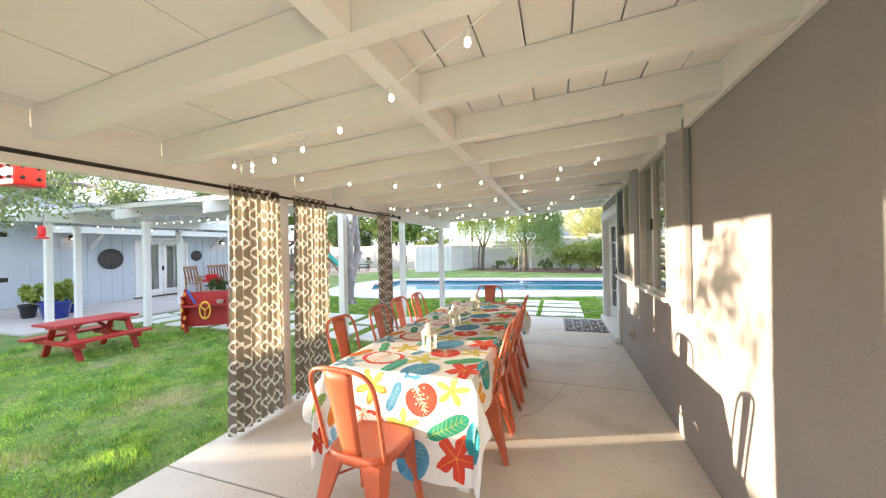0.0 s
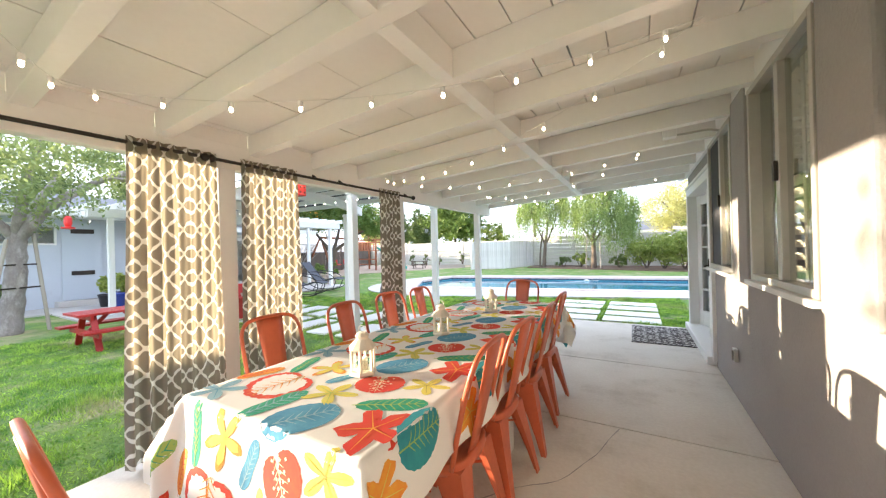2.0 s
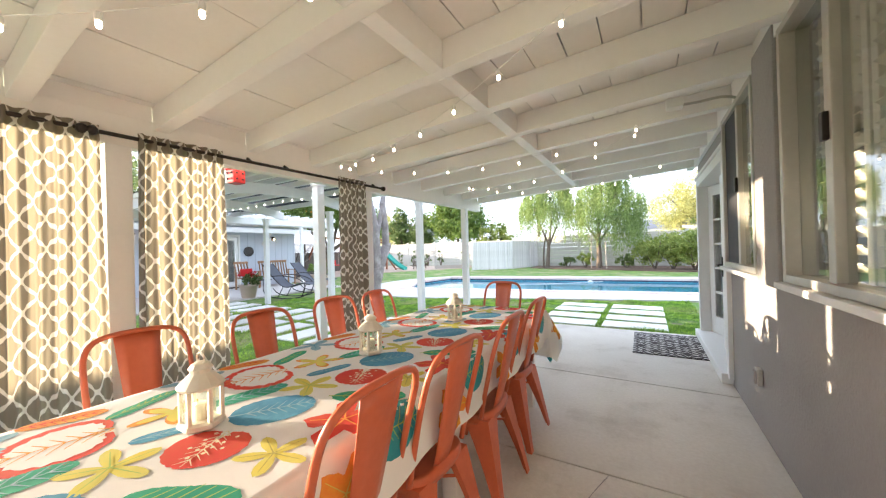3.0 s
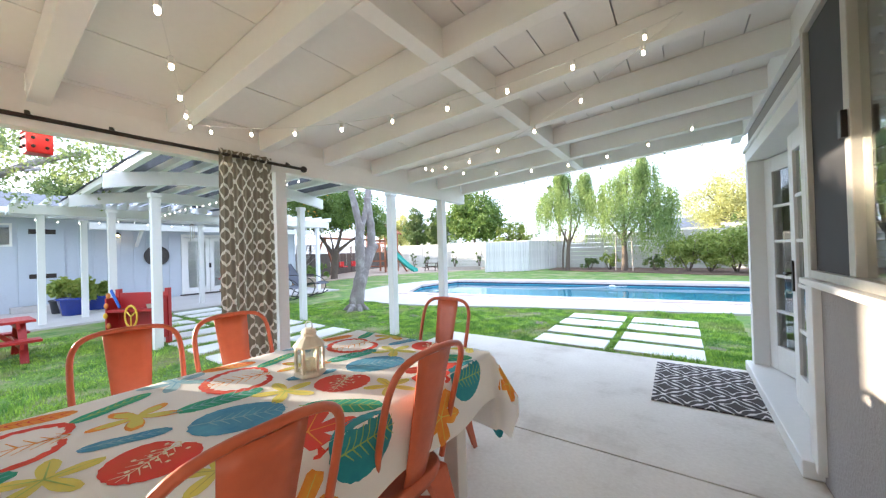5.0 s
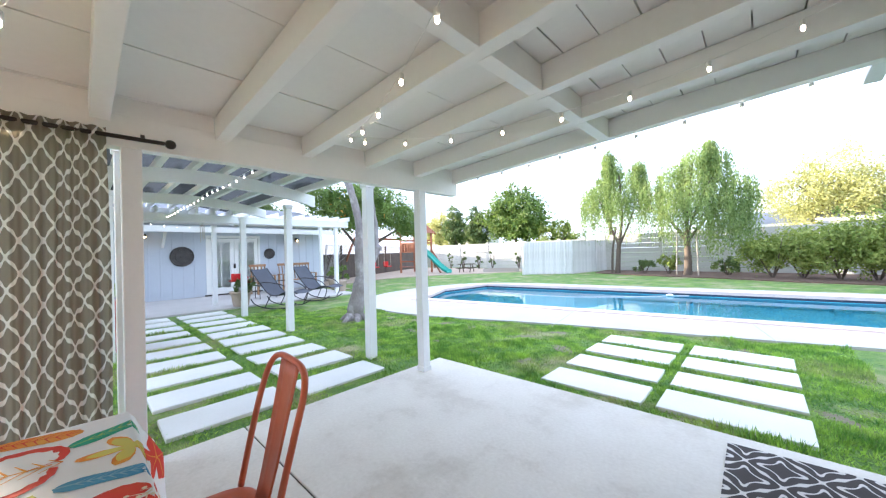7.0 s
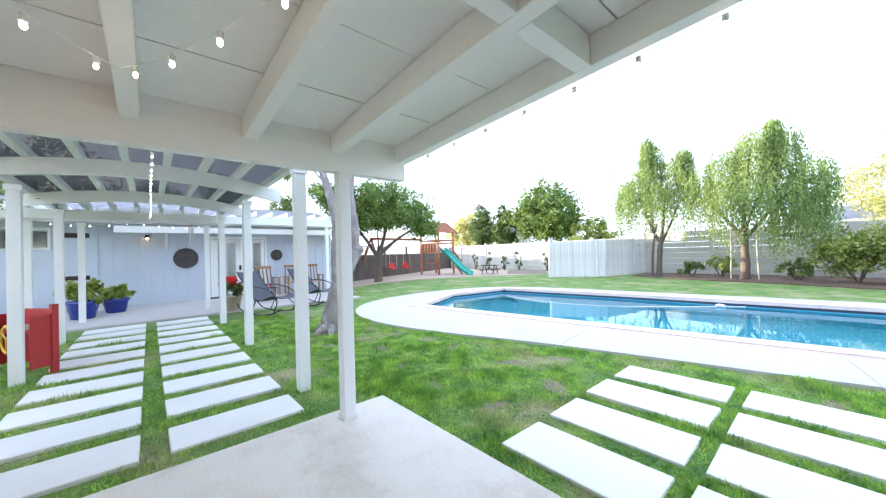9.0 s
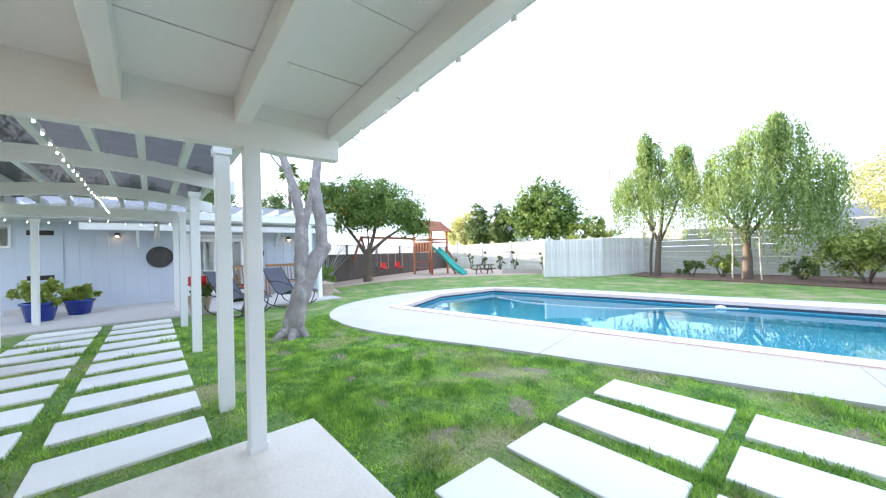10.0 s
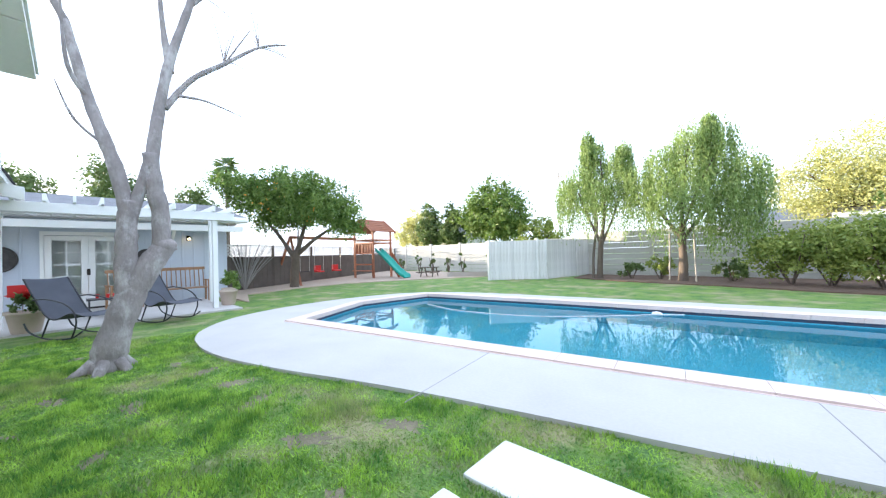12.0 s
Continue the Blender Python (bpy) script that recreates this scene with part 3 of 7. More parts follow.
# stepping pavers
pav = bx((-0.457, -0.225, -0.045), (0.457, 0.225, 0.0), 0.012)
pav_me = mesh_of(pav, "paver")
pav_me.materials.append(M["paver"])
path_pool = solo("pavement", bx((-1.2, 8.6, LAWN - 0.05), (0.6, 10.7, LAWN - 0.03)), "soil", "white concrete stepping pavers from patio to pool", "paver path", "structure")
rg = random.Random(4)
PAVERS = []
for cx in (-0.820, 0.200):
    for k in range(4):
        PAVERS.append((cx, 8.695 + 0.613 * k, 0.0, 0))
for cy in (6.115, 7.195):
    for k in range(10):
        PAVERS.append((-3.03 - 0.69 * k, cy, 0.0, 1))
path_guest = solo("pavement", bx((-9.4, 5.8, LAWN - 0.05), (-2.9, 7.5, LAWN - 0.03)), "soil", "white concrete stepping pavers under the garden pergola", "paver path", "structure")
for x, y, z, turned in PAVERS:
    p = link("paver", pav_me, None, path_guest if turned else path_pool)
    p.matrix_basis = pose(x, y, -0.012 + rg.uniform(-0.006, 0.006), rg.uniform(-0.4, 0.4), rg.uniform(-0.4, 0.4), 90 * turned + rg.uniform(-0.6, 0.6))

# guest house patio
GP = [(-9.75, 4.2), (-9.75, 11.75), (-13.7, 11.75), (-13.7, 0.3), (-12.2, 0.3), (-12.2, 4.2)]
solo("pavement", prism(bmesh.new(), GP, -0.1, 0.0), "concrete_pale", "grey concrete terrace before the guest house", "terrace", "structure")
# play area and planting beds
solo("ground_cover", prism(bmesh.new(), [(-11.0, 12.3), (-13.4, 13.0), (-14.0, 15.0), (-14.1, 17.3), (-12.9, 20.0), (-10.6, 23.2), (-10.2, 26.3), (-30, 26.3), (-30, 12.2)], LAWN - 0.01, LAWN + 0.03), "sand", "tan wood-chip play area", "wood chips", "structure")
solo("ground_cover", prism(bmesh.new(), [(-6.0, 23.9), (-3.7, 22.9), (-1.0, 22.4), (1.2, 21.6), (14, 19.8), (14, 26), (-6.2, 26.2)], LAWN - 0.01, LAWN + 0.04), "mulch", "brown mulch bed under shrubs along the wall", "mulch bed", "structure")

# ---- main house ----
WX = 1.04
WH = 2.78
wall = solo("wall_house", bx((WX, -4, -0.2), (WX + 0.2, 3.85, WH)), "stucco", "grey-taupe stucco house wall beside the patio", "wall", "structure")
for y0, y1, z0, z1 in ((3.85, 4.86, -0.2, 1.06), (3.85, 4.86, 2.36, WH), (4.86, 5.35, -0.2, WH), (5.35, 6.36, -0.2, 1.06), (5.35, 6.36, 2.36, WH),
                       (6.36, 6.46, -0.2, WH), (6.46, 8.20, -0.2, 0.05), (6.46, 8.20, 2.07, WH), (8.20, 8.36, -0.2, WH)):
    part("wall_section", bx((WX, y0, z0), (WX + 0.2, y1, z1)), "stucco", wall)
solo("wall_north", bx((WX + 0.2, 8.16, -0.2), (8, 8.36, WH)), "stucco", "grey stucco end wall of the house", "wall", "structure")
solo("wall_south", bx((WX + 0.2, -4.0, -0.2), (8, -3.8, WH)), "stucco", "grey stucco rear wall of the house", "wall", "structure")
solo("wall_interior", bx((5.0, -3.8, 0), (5.15, 8.16, WH)), "interior_wall", "plain beige inner wall", "wall", "structure")
solo("floor_interior", bx((WX + 0.2, -3.8, -0.1), (5.0, 8.16, 0.04)), "interior_floor", "brown wooden floor inside the house", "floor", "structure")
solo("ceiling_interior", bx((WX + 0.2, -3.8, 2.62), (5.0, 8.16, 2.70)), "interior_wall", "plain inner ceiling", "ceiling", "structure")
roof = solo("roof_house", bx((0.98, -4.4, 2.80), (8.4, 9.15, 2.92)), "shingle", "grey roof of the house", "roof", "structure")
for x in (1.02, 1.45, 1.95, 2.5):
    part("rafter_tail", bar(bmesh.new(), (x, 8.37, 2.60), (x, 9.10, 2.52), 0.09, 0.2, 0.006), "white_paint", roof, "white painted rafter tail")
part("eave_board", bx((0.99, 8.37, 2.70), (8.2, 9.14, 2.795)), "white_paint", roof, "white eave boarding")
# raised stucco panels beside the windows
for y0, y1 in ((3.43, 3.825), (4.90, 5.30)):
    part("stucco_panel", bx((0.99, y0, 1.02), (WX - 0.002, y1, 2.42), 0.012), "stucco", wall, "raised stucco panel")


def slider_window(name, y0, y1, z0, z1, dark_far, label):
    w = thing(name, label, "window", (WX, 0, 0), kind="structure")
    f = 0.04
    for nm, lo, hi in (("frame_side", (-0.045, y0, z0), (0.07, y0 + f, z1)), ("frame_side", (-0.045, y1 - f, z0), (0.07, y1, z1)),
                       ("frame_top", (-0.045, y0 + f, z1 - f), (0.07, y1 - f, z1)), ("frame_bottom", (-0.045, y0 + f, z0), (0.07, y1 - f, z0 + f))):
        part(nm, bx(lo, hi, 0.004), "frame_metal", w)
    part("window_sill", bx((-0.075, y0 - 0.03, z0 - 0.035), (0.02, y1 + 0.03, z0 - 0.002), 0.006), "white_paint", w, "narrow pale sill")
    ym = (y0 + y1) / 2
    part("meeting_stile", bx((-0.03, ym - 0.03, z0 + f), (0.03, ym + 0.03, z1 - f), 0.004), "frame_metal", w)
    for k, (a, b, x) in enumerate(((y0 + f, ym - 0.03, 0.0), (ym + 0.03, y1 - f, 0.015))):
        g = part("pane", bx((x, a, z0 + f), (x + 0.006, b, z1 - f)), "pane_glass", w)
        g.visible_shadow = False
        if dark_far and k == 1:
            part("insect_screen", bx((-0.022, a, z0 + f), (-0.018, b, z1 - f)), "screen", w, "dark insect screen")
    part("latch", bx((-0.05, ym - 0.015, (z0 + z1) / 2 - 0.05), (-0.03, ym + 0.02, (z0 + z1) / 2 + 0.06), 0.004), "dark_metal", w, "small dark latch")
    return w


slider_window("window_1", 3.86, 4.85, 1.07, 2.35, False, "sliding window with tan metal frame and shutters inside")
slider_window("window_2", 5.36, 6.35, 1.07, 2.35, True, "sliding window with tan metal frame and dark screen")
for y0, y1 in ((3.97, 4.90), (5.45, 6.40)):
    sh = thing("shutter", "cream slatted blind inside the window", "blind", (WX + 0.13, 0, 0), group="window blinds")
    for a, b in ((y0, (y0 + y1) / 2 - 0.01), ((y0 + y1) / 2 + 0.01, y1)):
        part("stile", bx((-0.015, a, 1.02), (0.015, a + 0.045, 2.38), 0.004), "blind", sh)
        part("stile", bx((-0.015, b - 0.045, 1.02), (0.015, b, 2.38), 0.004), "blind", sh)
        for k in range(17):
            z = 1.08 + 0.076 * k
            part("slat", box(bmesh.new(), (-0.032, a + 0.045, -0.004), (0.032, b - 0.045, 0.004), Matrix.Translation((0, 0, z)) @ Matrix.Rotation(radians(38), 4, 'Y')), "blind", sh)

# french doors
door = thing("door_1", "white french doors with small panes, one leaf ajar", "door", (WX, 0, 0), kind="structure")
for nm, lo, hi in (("jamb", (-0.035, 6.36, 0.05), (0.2, 6.47, 2.13)), ("jamb", (-0.035, 8.19, 0.05), (0.2, 8.30, 2.13)), ("head", (-0.035, 6.47, 2.03), (0.2, 8.19, 2.13)),
                   ("casing_top", (-0.05, 6.34, 2.132), (0.0, 8.32, 2.17))):
    part(nm, bx(lo, hi, 0.005), "white_paint", door)
part("threshold", bx((-0.085, 6.40, 0.0), (0.2, 8.32, 0.095), 0.012), "white_paint", door, "white painted step at the door")


def glazed_leaf(parent, hinge, turn, W=0.845, Hh=1.92, rows=5, cols=2, flip=1, handle=True, material="white_paint", width=0.11):
    """A glazed leaf: one mesh of stiles, rails and bars, with panes and a handle under it."""
    T = 0.042
    bm = bmesh.new()
    bot, topr = 0.22, 0.13
    for lo, hi in (((0, 0), (width, Hh)), ((W - width, 0), (W, Hh)), ((width, 0), (W - width, bot)), ((width, Hh - topr), (W - width, Hh))):
        box(bm, (-T / 2, flip * lo[0], lo[1]), (T / 2, flip * hi[0], hi[1]), None, 0.004)
    gw, gh = W - 2 * width, Hh - bot - topr
    for k in range(1, cols):
        y = width + gw * k / cols
        box(bm, (-T / 2 + 0.006, flip * (y - 0.012), bot), (T / 2 - 0.006, flip * (y + 0.012), Hh - topr))
    for k in range(1, rows):
        z = bot + gh * k / rows
        box(bm, (-T / 2 + 0.007, flip * width, z - 0.012), (T / 2 - 0.007, flip * (W - width), z + 0.012))
    leaf = part("door_leaf", bm, material, parent)
    leaf.matrix_basis = pose(*hinge, 0, 0, turn)
    for r in range(rows):
        for c in range(cols):
            a, b = width + gw * c / cols, width + gw * (c + 1) / cols
            z0, z1 = bot + gh * r / rows, bot + gh * (r + 1) / rows
            g = part("pane", bx((-0.003, min(flip * a, flip * b), z0), (0.003, max(flip * a, flip * b), z1)), "pane_glass", leaf)
            g.visible_shadow = False
    if handle:
        y = flip * (W - 0.055)
        h = bx((-T / 2 - 0.012, y - 0.02, 0.80), (-T / 2, y + 0.02, 1.02), 0.004)
        tube(h, [(-T / 2 - 0.01, y, 0.93), (-T / 2 - 0.05, y, 0.93), (-T / 2 - 0.055, y - flip * 0.10, 0.925)], 0.009, 8)
        part("door_handle", h, "dark_metal", leaf, "dark lever handle")
    return leaf


glazed_leaf(door, (0.10, 6.475, 0.10), 0)
glazed_leaf(door, (0.10, 8.185, 0.10), 17, flip=-1)

out = thing("outlet_box", "small grey outdoor outlet box on stucco wall", "outlet", (WX, 5.50, 0.375))
part("box", bx((-0.03, -0.035, -0.055), (-0.001, 0.035, 0.055), 0.006), "frame_metal", out)
part("cover", bx((-0.045, -0.028, -0.045), (-0.03, 0.028, 0.04), 0.006), "stucco", out)

# ---- patio roof ----
SL = 0.060


def rb(x):
    return 2.145 + SL * (x + 2.34)


def inner(y):
    return -2.335 - 0.021 * (8 - y)


bm = bmesh.new()


def board(x0, x1, y0, y1, lift=0.0, thick=0.03):
    z0, z1 = rb(x0) + 0.165 + lift, rb(x1) + 0.165 + lift
    v = [bm.verts.new(p) for p in ((x0, y0, z0), (x1, y0, z1), (x1, y1, z1), (x0, y1, z0), (x0, y0, z0 + thick), (x1, y0, z1 + thick), (x1, y1, z1 + thick), (x0, y1, z0 + thick))]
    for f in ((3, 2, 1, 0), (4, 5, 6, 7), (0, 1, 5, 4), (1, 2, 6, 5), (2, 3, 7, 6), (3, 0, 4, 7)):
        bm.faces.new([v[k] for k in f])


x = -2.98
rg = random.Random(11)
while x < 1.03:
    w = 0.60 if x < -0.75 else 0.198
    x1 = min(x + w, 1.036)
    board(x + 0.004, x1 - 0.004, -4.2, 8.70, rg.uniform(-0.003, 0.003))
    x += w
board(-2.99, 1.036, -4.25, 8.71, 0.036, 0.03)
solo("ceiling", bm, "ceiling_paint", "cream-white painted boards under the patio roof", "ceiling", "structure")

cover = thing("patio_cover", "white painted timber patio roof frame on posts", "patio cover", (0, 0, 0), kind="structure")
RAFT = [8.42 - 0.617 * k for k in range(21)]
for y in RAFT:
    part("rafter", bar(bmesh.new(), (inner(y) - 0.01, y, rb(inner(y)) + 0.083), (1.036, y, rb(1.036) + 0.083), 0.088, 0.160, 0.005), "ceiling_paint", cover)
for a, b in zip(RAFT, RAFT[1:]):
    part("blocking", bx((-0.605, b + 0.046, rb(-0.56) + 0.002), (-0.515, a - 0.046, rb(-0.56) + 0.162), 0.004), "ceiling_paint", cover)
    xi = inner((a + b) / 2)
    part("frieze_block", bx((xi - 0.05, b + 0.046, 2.20), (xi - 0.012, a - 0.046, 2.312)), "ceiling_paint", cover)
bm = bmesh.new()
bar(bm, (inner(-4) - 0.055, -4, 2.10), (inner(8.46) - 0.055, 8.46, 2.10), 0.10, 0.20, 0.006)
part("eave_beam", bm, "ceiling_paint", cover)
for y, w in ((7.855, 0.098), (5.47, 0.098), (3.26, 0.13), (0.80, 0.098), (-1.6, 0.098)):
    x = inner(y) - (0.028 if y > 7 else 0.055)
    post = part("post", bx((x - w / 2, y - w / 2, 0.0), (x + w / 2, y + w / 2, 2.0), 0.006), "post_paint", cover)
    part("post_base", bx((x - w / 2 - 0.006, y - w / 2 - 0.006, 0.0), (x + w / 2 + 0.006, y + w / 2 + 0.006, 0.05), 0.004), "post_paint", post)
part("ledger", bar(bmesh.new(), (1.018, -4, 2.437), (1.018, 8.34, 2.437), 0.036, 0.19, 0.004), "ceiling_paint", cover)
# conduit and junction box on the ceiling
jb = thing("junction_box", "white ceiling junction box with looped cable", "electrical box", (0.62, 5.66, rb(0.62) + 0.02))
part("box", bx((-0.06, -0.05, -0.02), (0.05, 0.05, 0.05), 0.006), "ceiling_paint", jb)
part("cable", tube(bmesh.new(), arch_points([(0.05, 0, 0.0), (0.15, 0.04, 0.01), (0.30, 0.06, 0.02), (0.41, 0.12, 0.0)], 5), 0.010, 6), "frame_metal", jb)

# string lights under the roof
BULB = mesh_of(ball(bmesh.new(), (0, 0, -0.046), 0.0095, 2, (1, 1, 1.35)), "bulb", True)
BULB.materials.append(M["bulb_glow"])
SOCK = mesh_of(lathe(bmesh.new(), [(0.010, -0.034), (0.013, -0.03), (0.013, -0.005), (0.008, 0.0)], 8), "socket")
SOCK.materials.append(M["white_paint"])


DAY = BULB.copy()
DAY.materials.clear()
DAY.materials.append(M["bulb_day"])


def light_string(label, knots, gap, sag, height, material="white_paint", scale=1.0, bulb=DAY):
    s = thing("string_lights", label, "string lights", (0, 0, 0), group="string lights")
    for (x0, y0), (x1, y1) in zip(knots, knots[1:]):
        L = math.hypot(x1 - x0, y1 - y0)
        n = max(2, round(L / gap))
        pts = []
        for k in range(n * 2 + 1):
            u = k / (2 * n)
            x, y = x0 + (x1 - x0) * u, y0 + (y1 - y0) * u
            pts.append((x, y, height(x) - sag * 4 * u * (1 - u)))
        part("cable", tube(bmesh.new(), pts, 0.0022, 4), material, s)
        for k in range(n):
            p = pts[2 * k + 1]
            so = link("socket", SOCK, None, s)
            so.matrix_basis = Matrix.Translation(p) @ Matrix.Scale(scale, 4)
            b = link("bulb", bulb, None, so)
    return s


light_string("string of small warm glowing bulbs zigzagging under rafters", [(0.65, 1.15), (-1.98, 2.30), (0.60, 3.64), (-2.12, 4.72), (0.5, 5.70), (-1.74, 6.56), (0.72, 7.40)], 0.32, 0.20, lambda x: rb(x) - 0.02, scale=0.85, bulb=BULB)
light_string("string of small bulbs along the outer rafter", [(0.85, 8.50), (-2.2, 8.50)], 0.34, 0.03, lambda x: rb(x) + 0.03)

# curtain rods, finials and curtains
rod = thing("curtain_rod", "long dark bronze curtain rods with ball finials", "curtain rod", (0, 0, 0))


def rx(y):
    return inner(y) + 0.055


for y0, y1 in ((-1.5, 3.06), (3.16, 5.62)):
    part("rod", tube(bmesh.new(), [(rx(y0), y0, 2.045), (rx(y1), y1, 2.045)], 0.0125, 10), "dark_metal", rod)
    part("finial", ball(bmesh.new(), (rx(y1), y1 + 0.03, 2.045), 0.030, 2), "dark_metal", rod)
    if y0 > 0:
        part("finial", ball(bmesh.new(), (rx(y0), y0 - 0.03, 2.045), 0.030, 2), "dark_metal", rod)
    for y in (y0 + 0.9, (y0 + y1) / 2, y1 - 0.1):
        part("bracket", bar(bmesh.new(), (rx(y), y, 2.045), (inner(y), y, 2.085), 0.02, 0.02, 0.003), "dark_metal", rod)


def curtain(y0, y1, folds, z0, seed, label, wide=0.0):
    rg = random.Random(seed)
    n, rows = folds * 14, 22
    me = bpy.data.meshes.new("curtain")
    verts, uvs, faces = [], [], []
    ph = [rg.uniform(-0.5, 0.5) for _ in range(folds + 2)]
    for r in range(rows + 1):
        v = r / rows
        z = 2.085 - (2.085 - z0) * v
        s = 0.0
        last = None
        for k in range(n + 1):
            u = k / n
            spread = 1.0 + wide * v
            yc = (y0 + y1) / 2
            y = yc + (u - 0.5) * (y1 - y0) * spread + 0.006 * math.sin(9 * u + 5 * v + seed)
            a = u * folds * 2 * math.pi + ph[int(u * folds)] * 0.8 * v
            amp = (0.018 + 0.022 * min(1, v * 3)) * (0.75 + 0.35 * math.sin(3.1 * u + seed + 1.2 * v))
            x = rx(y) + amp * math.sin(a) + 0.008 * math.sin(2.3 * a + 4 * v)
            if v < 0.03:
                x = rx(y) + 0.016 * math.sin(a)
            p = Vector((x, y, z))
            if last is not None:
                s += math.hypot(0.055 * math.cos(a) * folds * 6.28 / n * 1.4, (y1 - y0) / n)
            last = p
            verts.append(p)
            uvs.append((s, z))
    w = n + 1
    for r in range(rows):
        for k in range(n):
            faces.append((r * w + k, r * w + k + 1, (r + 1) * w + k + 1, (r + 1) * w + k))
    me.from_pydata(verts, [], faces)
    uvl = me.uv_layers.new(name="UVMap")
    for loop in me.loops:
        uvl.data[loop.index].uv = uvs[loop.vertex_index]
    for p in me.polygons:
        p.use_smooth = True
    ob = tagged(link("curtain", me, "curtain_cloth"), label, "curtain", "patio curtains")
    return ob


curtain(2.645, 3.165, 7, 0.03, 1, "taupe outdoor curtain with white trellis pattern, sunlit", 0.12)
# Unseen curtain, added so its shadow splits the sun patch on the wall
curtain(0.62, 1.18, 7, 0.05, 4, "unseen taupe trellis curtain by the near post, added to shade the house wall", 0.05)
curtain(3.335, 3.85, 7, 0.04, 2, "taupe outdoor curtain with white trellis pattern beside a post", 0.05)
curtain(4.96, 5.36, 6, 0.05, 3, "taupe outdoor curtain with white trellis pattern, in shade", 0.04)

# door mat
me = bpy.data.meshes.new("door_mat")
mv = [(0.23, 7.06, 0.002), (0.965, 7.08, 0.002), (0.965, 8.16, 0.002), (0.22, 8.13, 0.002)]
mv += [(a, b, 0.012) for a, b, c in mv]
me.from_pydata(mv, [], [(3, 2, 1, 0), (4, 5, 6, 7), (0, 1, 5, 4), (1, 2, 6, 5), (2, 3, 7, 6), (3, 0, 4, 7)])
uvl = me.uv_layers.new(name="UVMap")
for loop in me.loops:
    co = me.vertices[loop.vertex_index].co
    uvl.data[loop.index].uv = (co.x, co.y)
tagged(link("door_mat", me, "mat_weave"), "dark brown door mat with white trellis pattern", "door mat")

# ---- dining table ----
TX0, TX1, TY0, TY1, TZ = -1.33, -0.335, 2.49, 5.36, 0.752
table = thing("dining_table", "long white wooden dining table under a printed cloth", "table", ((TX0 + TX1) / 2, (TY0 + TY1) / 2, 0))
hx, hy = (TX1 - TX0) / 2 - 0.012, (TY1 - TY0) / 2 - 0.012
part("tabletop", bx((-hx, -hy, 0.70), (hx, hy, 0.744), 0.008), "white_paint", table)
for sx in (-1, 1):
    part("apron", bx((sx * (hx - 0.10) - 0.012, -hy + 0.1, 0.60), (sx * (hx - 0.10) + 0.012, hy - 0.1, 0.70)), "white_paint", table)
    for yy in (-hy + 0.16, 0.0, hy - 0.16):
        part("leg", bx((sx * (hx - 0.10) - 0.04, yy - 0.04, 0.0), (sx * (hx - 0.10) + 0.04, yy + 0.04, 0.70), 0.006), "white_paint", table)


def cloth_at(s, v, lift=0.0):
    dx = s - TX1 if s > TX1 else (s - TX0 if s < TX0 else 0.0)
    dy = v - TY1 if v > TY1 else (v - TY0 if v < TY0 else 0.0)
    r = math.hypot(dx, dy)
    ex, ey = min(max(s, TX0), TX1), min(max(v, TY0), TY1)
    if r < 1e-6:
        return Vector((s, v, TZ + lift + 0.0012 * math.sin(7 * s + 5 * v)))
    nx, ny = dx / r, dy / r
    corner = abs(nx * ny) * 2
    wave = math.sin(11 * (ex if abs(ny) > abs(nx) else ey) + 2 * nx + 1.3)
    q = min(1.0, r / 0.25)
    out = 0.010 + lift + q * (0.018 * (1 + wave) + 0.055 * r) + corner * 0.10 * q + 0.02 * corner * math.sin(9 * math.atan2(ny, nx)) * q
    out *= min(1.0, r / 0.03) * 0.999 + 0.001
    return Vector((ex + nx * out, ey + ny * out, TZ + lift * max(0, 1 - r / 0.02) - max(0.0, r - 0.004) * 0.985))


S0, S1, V0, V1 = TX0 - 0.26, TX1 + 0.225, TY0 - 0.60, TY1 + 0.42
ns, nv = 66, 130
verts, faces = [], []
for j in range(nv + 1):
    for i in range(ns + 1):
        verts.append(cloth_at(S0 + (S1 - S0) * i / ns, V0 + (V1 - V0) * j / nv))
for j in range(nv):
    for i in range(ns):
        a = j * (ns + 1) + i
        faces.append((a, a + 1, a + ns + 2, a + ns + 1))
me = bpy.data.meshes.new("tablecloth")
me.from_pydata(verts, [], faces)
for p in me.polygons:
    p.use_smooth = True
cloth = tagged(link("tablecloth", me, "cloth_white"), "white tablecloth printed with large bright tropical leaves", "tablecloth")


def leaf_radius(kind, a):
    c = math.cos(a)
    if kind == "ovate":
        return 0.52 + 0.42 * abs(c) ** 2.2 + 0.06 * c
    if kind == "long":
        return 0.42 + 0.58 * abs(c) ** 2.6
    if kind == "heart":
        b = abs(((a + math.pi) % (2 * math.pi)) - math.pi) / math.pi
        return 0.98 - 0.42 * b + 0.38 * math.sin(b * math.pi) ** 2 - (0.34 if b > 0.93 else 0.0)
    if kind == "maple":
        return 0.36 + 0.60 * abs(math.cos(2.5 * a)) ** 0.9 + 0.07 * math.sin(13 * a)
    if kind == "hand":
        return 0.20 + 0.80 * abs(math.cos(2.5 * a)) ** 1.6
    return 0.92 - 0.06 * c - 0.10 * abs(math.sin(a)) ** 3


